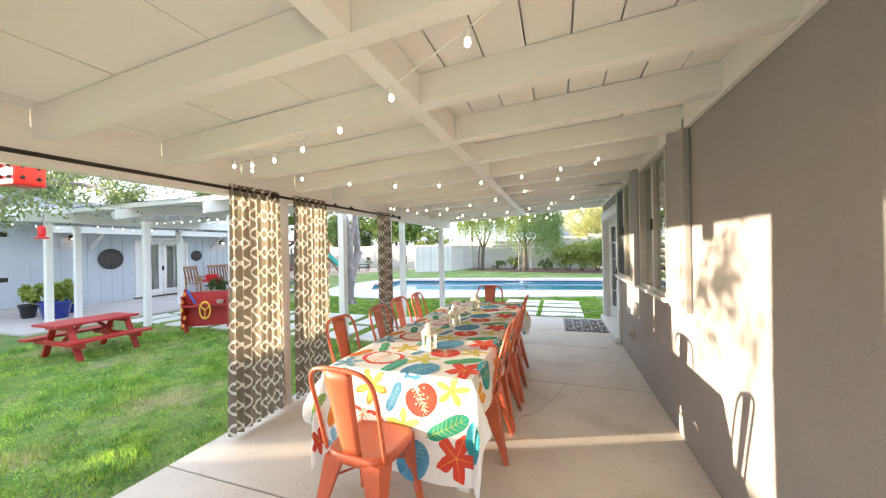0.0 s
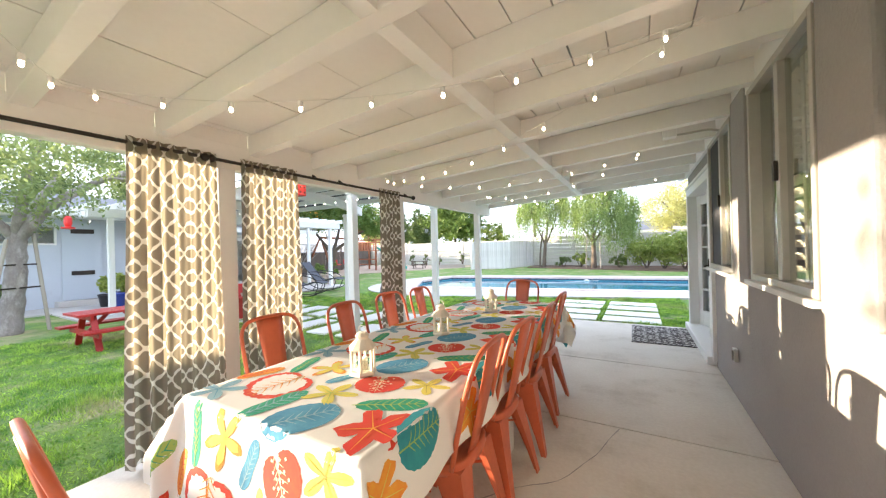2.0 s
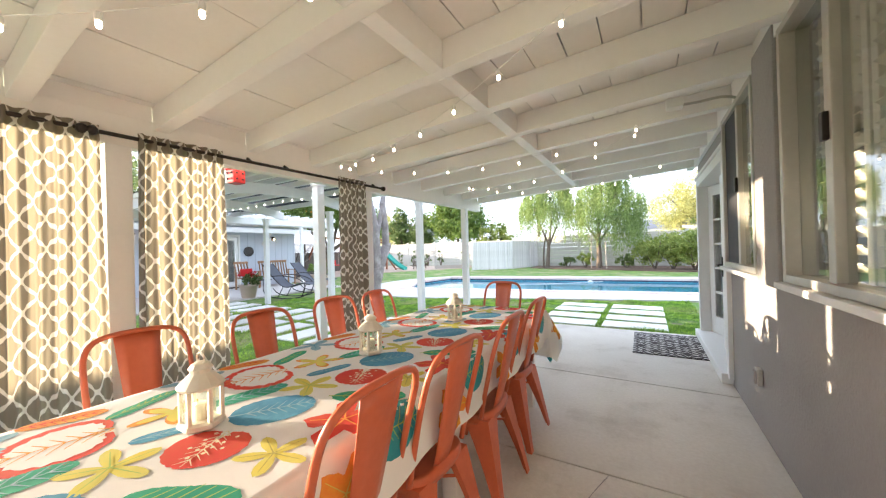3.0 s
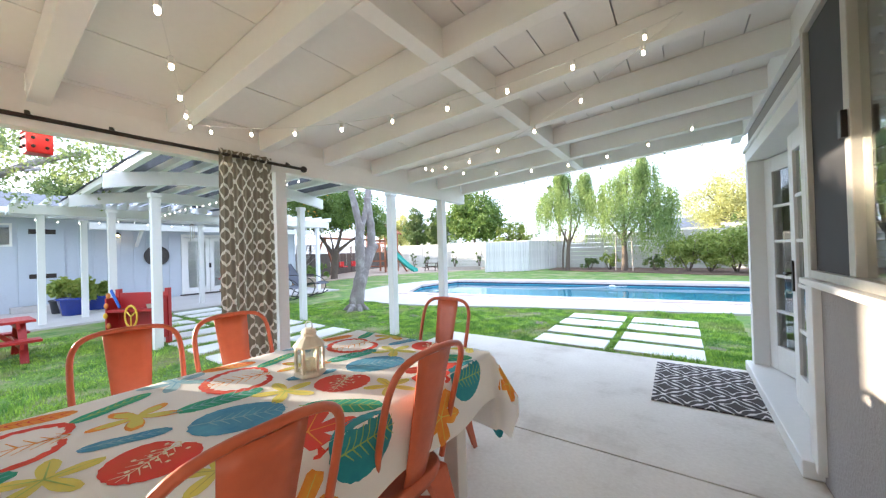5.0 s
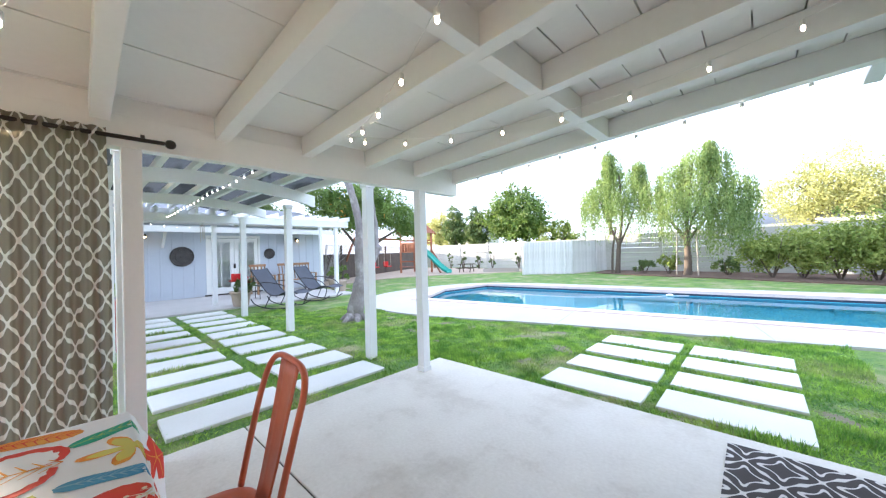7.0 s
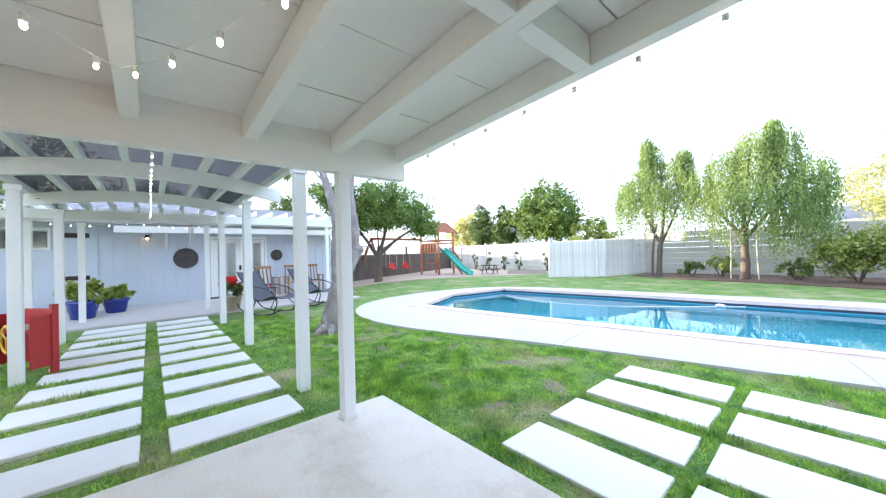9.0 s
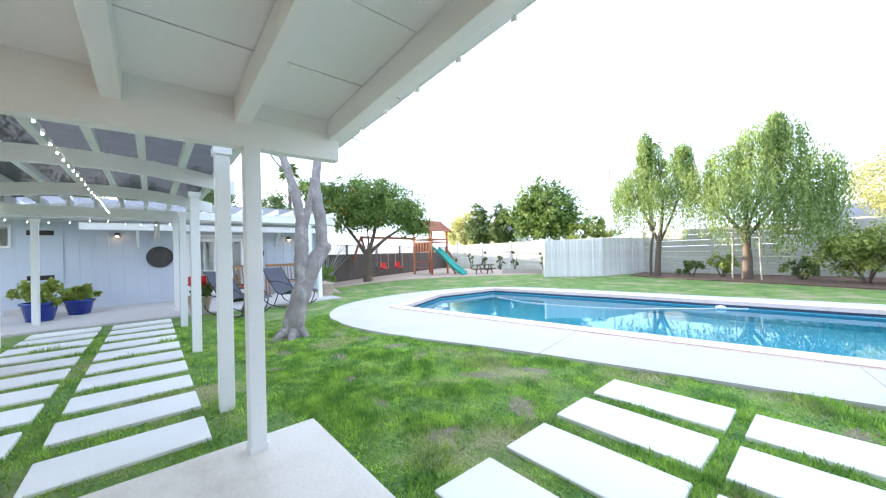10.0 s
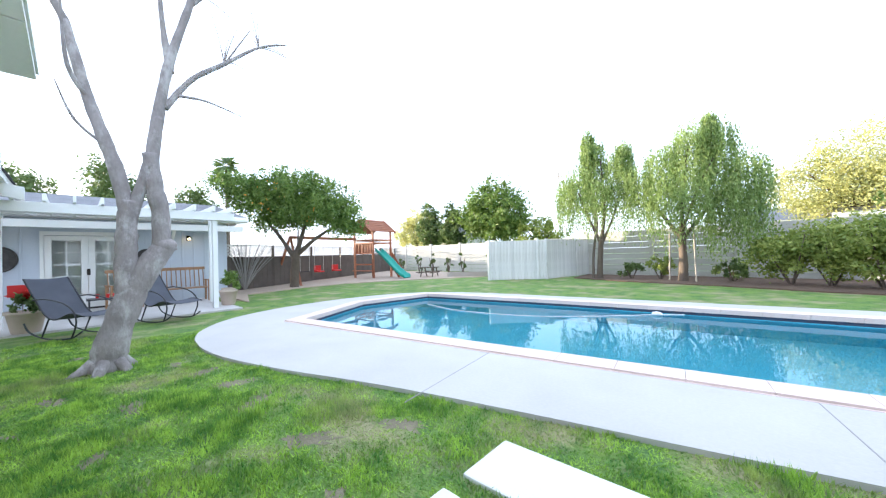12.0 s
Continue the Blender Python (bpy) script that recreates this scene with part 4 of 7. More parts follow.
def print_leaf(s, v, turn, size, kind, colour, vein, inner_c=None):
    ca, sa = math.cos(turn), math.sin(turn)

    def put(p, q, lift):
        return cloth_at(s + (p * ca - q * sa) * size, v + (p * sa + q * ca) * size, lift)

    def fan(scale, lift, wob):
        n, rings = 48, 5
        b = bmesh.new()
        c = b.verts.new(put(0, 0, lift))
        prev = None
        for r in range(1, rings + 1):
            cur = []
            for k in range(n):
                a = 2 * math.pi * k / n
                rad = leaf_radius(kind, a) * scale * r / rings * (1 + wob * math.sin(k * 2.7))
                cur.append(b.verts.new(put(rad * math.cos(a), rad * math.sin(a) * (0.62 if kind in ("ovate", "long") else 0.85), lift)))
            for k in range(n):
                if prev is None:
                    b.faces.new((c, cur[k], cur[(k + 1) % n]))
                else:
                    b.faces.new((prev[k], cur[k], cur[(k + 1) % n], prev[(k + 1) % n]))
            prev = cur
        return b

    leaf = part("printed_leaf", fan(1.0, 0.0012, 0.02), colour, cloth)
    if inner_c:
        part("leaf_centre", fan(0.80, 0.0018, 0.05), inner_c, leaf)
    b = bmesh.new()

    def vein_line(p0, q0, p1, q1, w):
        m = 6
        d = Vector((p1 - p0, q1 - q0))
        o = Vector((-d.y, d.x)).normalized() * w
        row = []
        for k in range(m + 1):
            u = k / m
            p, q = p0 + d.x * u, q0 + d.y * u
            ww = 1 - 0.6 * u
            row.append((b.verts.new(put(p + o.x * ww, q + o.y * ww, 0.0024)), b.verts.new(put(p - o.x * ww, q - o.y * ww, 0.0024))))
        for (a0, a1), (b0, b1) in zip(row, row[1:]):
            b.faces.new((a0, a1, b1, b0))

    if kind in ("ovate", "long", "heart", "broad"):
        vein_line(-0.98 if kind != "heart" else -0.5, 0, 0.92, 0, 0.022)
        for k in range(7):
            p = -0.62 + 0.21 * k
            ww = 0.36 * (1 - abs(p) * 0.55) * (0.62 if kind == "long" else 1.0)
            vein_line(p, 0, p + 0.22, ww, 0.018)
            vein_line(p, 0, p + 0.22, -ww, 0.018)
    else:
        for k in range(5):
            a = k * math.pi / 2.5
            vein_line(0, 0, 0.85 * math.cos(a), 0.72 * math.sin(a), 0.018)
    part("leaf_vein", b, vein, leaf)
    if kind == "heart" and not inner_c:
        for k in range(15):
            a, rr = k * 2.4, 0.16 + 0.052 * k
            p, q = rr * 0.72 * math.cos(a), rr * 0.62 * math.sin(a)
            b = bmesh.new()
            b.faces.new([b.verts.new(put(p + 0.055 * math.cos(j), q + 0.055 * math.sin(j), 0.0027)) for j in (0, 1.05, 2.09, 3.14, 4.19, 5.24)])
            part("leaf_dot", b, "print_cream", leaf)


# one repeat of the print: place across, place along, turn, size, shape, colours
REPEAT = 0.59
PRINT = [(-1.05, 2.75, -1.83, 0.140, "heart", "print_red", "print_orange", "cloth_white"), (-0.66, 2.95, -1.1, 0.098, "heart", "print_red", "print_cream", None),
         (-0.77, 2.77, 0.35, 0.108, "hand", "print_yellow", "print_lime", None), (-0.90, 2.60, 1.35, 0.125, "ovate", "print_green", "print_sky", None),
         (-0.70, 2.585, 1.0, 0.128, "broad", "print_blue", "print_sky", None), (-0.49, 2.80, 0.5, 0.128, "ovate", "print_green", "print_lime", None),
         (-0.43, 2.64, -1.4, 0.132, "maple", "print_red", "print_orange", None), (-0.285, 2.76, 1.5, 0.118, "broad", "print_teal", "print_lime", None),
         (-0.46, 3.01, 0.2, 0.095, "hand", "print_yellow", "print_olive", None), (-0.205, 3.12, -1.2, 0.105, "maple", "print_orange", "print_yellow", None),
         (-1.25, 2.58, 0.6, 0.118, "hand", "print_sky", "print_blue", None), (-0.99, 2.985, 0.9, 0.110, "hand", "print_orange", "print_yellow", "print_yellow"),
         (-1.17, 2.965, 1.9, 0.105, "long", "print_green", "print_lime", None), (-0.84, 2.93, 1.2, 0.090, "long", "print_blue", "print_sky", None),
         (-1.27, 2.78, 1.2, 0.100, "ovate", "print_orange", "print_red", None), (-1.46, 2.85, 0.3, 0.11, "ovate", "print_lime", "print_green", None),
         (-1.44, 2.62, 2.3, 0.10, "maple", "print_red", "print_orange", None)]
rg = random.Random(23)
for k in range(-2, 6):
    for s, v, turn, size, *look_of in PRINT:
        vv = v + REPEAT * k
        if V0 + 0.05 < vv < V1 - 0.05:
            print_leaf(s, vv, turn + rg.uniform(-0.06, 0.06), 1.13 * size, *look_of)


# ---- dining chairs ----
def chair():
    c = thing("dining_chair", "orange-red painted metal cafe chair at the long table", "chair", group="chairs round the dining table")
    # seat: a rounded pan, slightly dished, with a rolled lip
    bm = bmesh.new()

    def rounded(r, z, n=32):
        out = []
        for k in range(n):
            a = 2 * math.pi * k / n
            ca, sa = math.cos(a), math.sin(a)
            e = 0.45
            x = r * math.copysign(abs(ca) ** e, ca)
            y = r * math.copysign(abs(sa) ** e, sa)
            out.append(bm.verts.new((x * (1.0 - 0.10 * (y < 0) * abs(y) / r), y * 0.96, z)))
        return out

    rings = [rounded(0.02, 0.449), rounded(0.10, 0.449), rounded(0.165, 0.452), rounded(0.188, 0.458), rounded(0.196, 0.452), rounded(0.199, 0.43), rounded(0.195, 0.405), rounded(0.185, 0.405), rounded(0.18, 0.44), rounded(0.02, 0.442)]
    for a, b in zip(rings, rings[1:]):
        for k in range(len(a)):
            bm.faces.new((a[k], a[(k + 1) % len(a)], b[(k + 1) % len(a)], b[k]))
    bm.faces.new(rings[0])
    bm.faces.new(rings[-1][::-1])
    part("seat", bm, "orange_metal", c, "", True)
    # back hoop
    pts = [(-0.185, -0.15, 0.445), (-0.19, -0.185, 0.60), (-0.195, -0.225, 0.76), (-0.185, -0.258, 0.87), (-0.13, -0.276, 0.924), (0, -0.280, 0.936), (0.13, -0.276, 0.924), (0.185, -0.258, 0.87), (0.195, -0.225, 0.76), (0.19, -0.185, 0.60), (0.185, -0.15, 0.445)]
    part("back_frame", tube(bmesh.new(), arch_points(pts, 4), 0.0115, 8), "orange_metal", c, "", True)
    # central splat, a pressed sheet that widens upwards
    bm = bmesh.new()
    n, m = 8, 4
    grid = []
    for side in (0.0, 0.004):
        g = []
        for i in range(n + 1):
            u = i / n
            z = 0.452 + u * 0.474
            y = -0.165 - 0.112 * u ** 0.9
            w = 0.058 + 0.030 * u
            g.append([bm.verts.new((w * (2 * j / m - 1), y - side + 0.010 * (1 - (2 * j / m - 1) ** 2) * -1, z)) for j in range(m + 1)])
        grid.append(g)
    for g in grid:
        for i in range(n):
            for j in range(m):
                bm.faces.new((g[i][j], g[i][j + 1], g[i + 1][j + 1], g[i + 1][j]))
    a, b = grid
    for i in range(n):
        for j in (0, m):
            bm.faces.new((a[i][j], a[i + 1][j], b[i + 1][j], b[i][j]))
    for j in range(m):
        for i in (0, n):
            bm.faces.new((a[i][j], a[i][j + 1], b[i][j + 1], b[i][j]))
    part("splat", bm, "orange_metal", c, "", True)
    # tapered pressed legs
    for sx in (-1, 1):
        for sy in (-1, 1):
            bm = bmesh.new()
            tx, ty = sx * 0.150, sy * 0.142
            fx, fy = sx * 0.195, sy * (0.205 if sy > 0 else 0.255)
            prev = None
            for k in range(5):
                u = k / 4
                z = 0.43 * (1 - u)
                w = 0.062 * (1 - u) ** 1.6 + 0.016
                cx, cy = tx + (fx - tx) * u, ty + (fy - ty) * u
                q = [bm.verts.new((cx - sx * w * 1.2, cy + sy * 0.03 * (1 - u) + sy * 0.012, z)), bm.verts.new((cx + sx * 0.022, cy + sy * 0.03 * (1 - u) + sy * 0.012, z)),
                     bm.verts.new((cx + sx * 0.022, cy - sy * w * 1.2, z)), bm.verts.new((cx + sx * 0.012, cy - sy * w * 1.2, z)), bm.verts.new((cx + sx * 0.010, cy, z)), bm.verts.new((cx - sx * w * 1.2, cy + sy * 0.004, z))]
                if prev:
                    for j in range(6):
                        bm.faces.new((prev[j], prev[(j + 1) % 6], q[(j + 1) % 6], q[j]))
                else:
                    bm.faces.new(q)
                prev = q
            bm.faces.new(prev)
            part("leg", bm, "orange_metal", c)
    for sx in (-1, 1):
        part("stretcher", tube(bmesh.new(), [(sx * 0.155, -0.165, 0.30), (0, 0, 0.325), (-sx * 0.155, 0.155, 0.30)], 0.007, 6), "orange_metal", c)
    return c


c0 = chair()
c0.matrix_basis = pose(-0.88, 2.27, 0, 0, 0, -4)
for x, y, rz in ((-0.49, 3.16, 92), (-0.48, 3.62, 88), (-0.47, 4.17, 91), (-0.50, 4.76, 89), (-1.42, 3.11, -90), (-1.37, 3.70, -87), (-1.43, 4.29, -92), (-1.38, 4.74, -88), (-0.88, 5.49, 176)):
    copy_thing(c0, pose(x, y, 0, 0, 0, rz))


# ---- table lanterns ----
def lantern(loc):
    l = thing("lantern", "small cream metal candle lantern on the tablecloth", "lantern", loc, group="lanterns on the table")
    part("base", lathe(bmesh.new(), [(0.050, 0.0), (0.054, 0.006), (0.052, 0.016), (0.042, 0.022)], 6), "lantern_paint", l)
    for k in range(6):
        a = math.pi * k / 3
        part("post", bar(bmesh.new(), (0.044 * math.cos(a), 0.044 * math.sin(a), 0.02), (0.044 * math.cos(a), 0.044 * math.sin(a), 0.125), 0.009, 0.009), "lantern_paint", l)
        a2 = a + math.pi / 6
        p = part("pane", box(bmesh.new(), (-0.020, -0.001, 0.022), (0.020, 0.001, 0.123), Matrix.Translation((0.0375 * math.cos(a2), 0.0375 * math.sin(a2), 0)) @ Matrix.Rotation(a2 + math.pi / 2, 4, 'Z')), "pane_glass", l)
        p.visible_shadow = False
    part("roof", lathe(bmesh.new(), [(0.052, 0.123), (0.054, 0.130), (0.036, 0.155), (0.024, 0.168), (0.024, 0.178), (0.028, 0.182), (0.020, 0.196), (0.008, 0.203)], 12), "lantern_paint", l)
    part("ring", tube(bmesh.new(), [(0.02 * math.cos(a), 0, 0.212 + 0.018 * math.sin(a)) for a in (2 * math.pi * k / 12 for k in range(13))], 0.002, 5), "lantern_paint", l)
    part("candle", lathe(bmesh.new(), [(0.018, 0.022), (0.018, 0.07), (0.012, 0.074)], 12), "candle", l, "cream candle")
    return l


for x, y in ((-0.80, 2.99), (-0.84, 3.79), (-0.84, 4.69)):
    lantern((x, y, TZ + 0.004)).scale = (1.2, 1.2, 0.98)


# ---- garden pergola with arched beams ----
def pergola():
    g = thing("garden_pergola", "white timber pergola with arched beams and dark shade cloth", "pergola", (0, 0, 0))
    xs = (-3.32, -5.82, -8.32, -10.82)
    for x in xs:
        for y in (5.49, 7.82):
            p = part("post", bx((x - 0.055, y - 0.055, LAWN - 0.02), (x + 0.055, y + 0.055, 2.24), 0.006), "post_paint", g)
            part("post_cap", bx((x - 0.07, y - 0.07, 2.17), (x + 0.07, y + 0.07, 2.238), 0.006), "post_paint", p)
        bm = bmesh.new()
        n = 14
        rows = []
        for k in range(n + 1):
            u = k / n
            y = 4.95 + 3.37 * u
            z = 2.24 + 0.21 * (1 - (2 * u - 1) ** 2)
            rows.append([bm.verts.new((x + dx, y, z + dz)) for dx, dz in ((-0.04, 0), (0.04, 0), (0.04, 0.20), (-0.04, 0.20))])
        for a, b in zip(rows, rows[1:]):
            for k in range(4):
                bm.faces.new((a[k], a[(k + 1) % 4], b[(k + 1) % 4], b[k]))
        bm.faces.new(rows[0])
        bm.faces.new(rows[-1])
        part("arched_beam", bm, "post_paint", g)
    for k in range(8):
        u = (k + 0.5) / 8
        y = 4.95 + 3.37 * u
        z = 2.24 + 0.21 * (1 - (2 * u - 1) ** 2) + 0.20
        part("rafter", bx((-10.9, y - 0.04, z), (-2.95, y + 0.04, z + 0.10), 0.004), "post_paint", g)
    bm = bmesh.new()
    rows = []
    for k in range(15):
        u = 0.04 + 0.92 * k / 14
        y = 4.95 + 3.37 * u
        z = 2.24 + 0.21 * (1 - (2 * u - 1) ** 2) + 0.315
        rows.append([bm.verts.new((x, y, z + 0.012 * math.sin(3 * x + k))) for x in np.linspace(-10.6, -3.6, 16)])
    for a, b in zip(rows, rows[1:]):
        for k in range(15):
            bm.faces.new((a[k], a[k + 1], b[k + 1], b[k]))
    part("shade_cloth", bm, "shade_cloth", g, "dark woven shade cloth")
    return g


pergola()
light_string("string of bulbs along the middle of the pergola", [(-3.6, 6.68), (-6.0, 6.67), (-8.2, 6.68), (-10.4, 6.67)], 0.30, 0.03, lambda x: 2.40)
light_string("string of bulbs below the guest house eave", [(-12.0, 4.7), (-11.5, 6.4), (-12.0, 7.9)], 0.34, 0.08, lambda x: 2.36)


# ---- guest house ----
def guest_house():
    h = thing("guest_house", "blue-grey board-and-batten guest house with shingle roof", "house", (0, 0, 0))
    X, Y0, Y1, T = -13.65, 0.3, 12.45, 2.62
    doors = (8.22, 9.96)
    for y0, y1, z0, z1 in ((3.55, 4.62, 0, 1.72), (3.55, 4.62, 2.32, T), (4.62, doors[0], 0, T), (doors[0], doors[1], 2.12, T), (doors[1], Y1, 0, T)):
        part("wall", bx((X - 0.18, y0, z0 - 0.1), (X, y1, z1)), "siding", h)
    w = part("wall", bx((X - 0.18, Y0, -0.1), (X, 3.55, T)), "siding", h)
    part("wall_side", bx((-20.5, Y1 - 0.18, -0.1), (X - 0.18, Y1, T)), "siding", h)
    part("wall_side", bx((-20.5, Y0, -0.1), (X - 0.18, Y0 + 0.18, T)), "siding", h)
    part("wall_back", bx((-20.6, Y0, -0.1), (-20.4, Y1, T)), "siding", h)
    part("inner_floor", bx((-20.4, Y0 + 0.18, -0.1), (X - 0.18, Y1 - 0.18, 0.03)), "interior_floor", h)
    # White backing added close behind the front so the door panes look pale
    part("pane_backing", bx((-14.35, Y0 + 0.2, 0.0), (-14.25, Y1 - 0.2, T)), "white_paint", h)
    bat = mesh_of(bx((0.0, -0.022, 0.0), (0.02, 0.022, 2.58), 0.004), "batten")
    bat.materials.append(M["siding"])
    y = Y0 + 0.1
    while y < Y1:
        if not (doors[0] - 0.14 < y < doors[1] + 0.14) and not (4.66 < y < 5.56) and not (3.5 < y < 4.66):
            b = link("batten", bat, None, w)
            b.matrix_basis = Matrix.Translation((X + 0.001, y, 0.0))
        y += 0.30
    # roof: eave, slope, ridge
    bm = bmesh.new()
    sec = [(-12.95, 2.66), (-17.0, 3.58), (-21.2, 2.66), (-21.2, 2.52), (-17.0, 3.43), (-12.95, 2.54)]
    a = [bm.verts.new((x, Y0 - 0.4, z)) for x, z in sec]
    b = [bm.verts.new((x, Y1 + 0.45, z)) for x, z in sec]
    bm.faces.new(a)
    bm.faces.new(b[::-1])
    for k in range(6):
        bm.faces.new((a[k], a[(k + 1) % 6], b[(k + 1) % 6], b[k]))
    r = part("roof", bm, "shingle", h)
    for k in range(13):
        u = (k + 0.5) / 13
        x, z = -12.95 - 4.05 * u, 2.66 + 0.92 * u
        part("shingle_course", bar(bmesh.new(), (x, Y0 - 0.41, z + 0.004), (x, Y1 + 0.46, z + 0.004), 0.018, 0.014), "shingle", r)
    part("fascia", bx((-12.93, Y0 - 0.4, 2.46), (-12.90, Y1 + 0.45, 2.67), 0.004), "white_paint", h)
    part("eave_beam", bx((-12.97, 5.9, 2.17), (-12.87, Y1 + 0.3, 2.36), 0.006), "white_paint", h, "white beam under the eave")
    part("soffit", bx((X, Y0, 2.48), (-12.935, Y1 + 0.3, 2.515)), "white_paint", h)
    part("gable_board", bx((X - 0.1, Y1 + 0.1, 2.40), (-12.94, Y1 + 0.14, 2.50)), "white_paint", h)
    # french doors
    fr = part("door_frame", bx((X - 0.03, doors[0], 2.02), (X + 0.035, doors[1], 2.12)), "white_paint", h, "white french door frame")
    for y0 in (doors[0], doors[1] - 0.07):
        part("jamb", bx((X - 0.03, y0, 0.0), (X + 0.035, y0 + 0.07, 2.02)), "white_paint", fr)
    for hinge, flip in (((X - 0.02, doors[0] + 0.075, 0.04), 1), ((X - 0.02, doors[1] - 0.075, 0.04), -1)):
        l = glazed_leaf(fr, hinge, 0, W=0.79, Hh=1.97, rows=5, cols=2, flip=flip, handle=False, width=0.13)
    part("lock_plate", bx((X + 0.0, 9.06, 0.93), (X + 0.02, 9.13, 1.10), 0.003), "dark_metal", h, "dark door lock")
    part("door_sill", bx((X - 0.05, doors[0] - 0.05, 0.0), (X + 0.09, doors[1] + 0.05, 0.045), 0.006), "dark_metal", h)
    # flat side door with two slots
    sd = part("side_door", bx((X, 4.70, 0.16), (X + 0.045, 5.52, 2.36), 0.006), "siding_door", h, "flat pale blue side door")
    part("mail_slot", bx((X + 0.046, 4.88, 0.86), (X + 0.062, 5.36, 0.98), 0.004), "dark_metal", sd, "dark slot plate")
    part("mail_slot", bx((X + 0.046, 4.88, 2.05), (X + 0.062, 5.36, 2.18), 0.004), "dark_metal", sd, "dark slot plate")
    part("step", bx((X, 4.55, 0.0), (X + 0.35, 5.65, 0.15), 0.01), "concrete_pale", h, "concrete door step")
    # high window
    wf = part("window_frame", bx((X - 0.02, 3.55, 1.72), (X + 0.03, 4.62, 1.77), 0.004), "white_paint", h, "white framed high window")
    for lo, hi in (((3.55, 2.27), (4.62, 2.32)), ((3.55, 1.77), (3.60, 2.27)), ((4.57, 1.77), (4.62, 2.27)), ((4.06, 1.77), (4.10, 2.27))):
        part("bar", bx((X - 0.02, lo[0], lo[1]), (X + 0.03, hi[0], hi[1]), 0.003), "white_paint", wf)
    g = part("pane", bx((X - 0.01, 3.60, 1.77), (X - 0.004, 4.57, 2.27)), "pane_glass", wf)
    g.visible_shadow = False
    # knee braces and rail trim
    for y in (7.05, 10.9):
        part("brace", bar(bmesh.new(), (X + 0.02, y, 1.72), (-12.98, y, 2.22), 0.07, 0.09, 0.004), "white_paint", h)
    part("trim_board", bx((X, 6.3, 1.44), (X + 0.025, 7.0, 1.48), 0.003), "siding", h)
    part("gutter", bx((-12.90, Y0 - 0.4, 2.50), (-12.80, Y1 + 0.45, 2.60), 0.02), "white_paint", h)
    return h


guest_house()
# terrace pergola along the guest house
tp = thing("terrace_pergola", "white beam and rafter tails of the terrace pergola", "pergola", (0, 0, 0))
part("beam", bx((-10.46, 4.4, 2.262), (-10.36, 11.72, 2.46), 0.006), "post_paint", tp)
part("beam", bx((-10.30, 4.4, 2.262), (-10.20, 11.72, 2.46), 0.006), "post_paint", tp)
for y in (4.80, 11.30):
    part("post", bx((-10.39, y - 0.055, 0.0), (-10.27, y + 0.055, 2.26), 0.006), "post_paint", tp)
part("post", bx((-12.05, 11.55, 0.0), (-11.94, 11.66, 2.46), 0.006), "post_paint", tp)
for k in range(19):
    y = 4.5 + 0.395 * k
    part("rafter", bx((-12.95, y - 0.025, 2.462), (-9.95, y + 0.025, 2.60), 0.004), "post_paint", tp)


def sconce(y, z):
    s = thing("wall_sconce", "lit black wall sconce on grey siding", "wall lamp", (-13.63, y, z), group="guest house sconces")
    part("backplate", bx((0, -0.05, -0.08), (0.02, 0.05, 0.08), 0.005), "dark_metal", s)
    part("arm", tube(bmesh.new(), [(0.02, 0, 0.04), (0.10, 0, 0.07), (0.12, 0, 0.04)], 0.008, 6), "dark_metal", s)
    part("shade", lathe(bmesh.new(), [(0.02, 0.06), (0.075, 0.0), (0.080, -0.01), (0.072, -0.008), (0.018, 0.05)], 16, (0.12, 0, 0)), "dark_metal", s)
    part("bulb", ball(bmesh.new(), (0.12, 0, -0.03), 0.035, 2), "sconce_glow", s, "glowing warm bulb")


sconce(6.60, 2.06)
sconce(11.35, 1.98)


def wall_disc(y, z, r):
    d = thing("wall_medallion", "round dark metal medallion on grey siding", "wall decor", (-13.625, y, z), group="wall medallions")
    bm = bmesh.new()
    lathe(bm, [(r, 0.0), (r, 0.03), (r * 0.93, 0.045), (r * 0.86, 0.03), (r * 0.60, 0.035), (r * 0.55, 0.05), (r * 0.2, 0.055), (r * 0.12, 0.07)], 32)
    bmesh.ops.rotate(bm, cent=(0, 0, 0), matrix=Matrix.Rotation(math.pi / 2, 3, 'Y'), verts=bm.verts)
    part("disc", bm, "medallion", d)
    for k in range(16):
        a = 2 * math.pi * k / 16
        part("spoke", bar(bmesh.new(), (0.052, 0.55 * r * math.cos(a), 0.55 * r * math.sin(a)), (0.040, 0.88 * r * math.cos(a), 0.88 * r * math.sin(a)), 0.018, 0.02), "medallion", d)


wall_disc(7.55, 1.40, 0.33)
wall_disc(10.30, 1.44, 0.20)


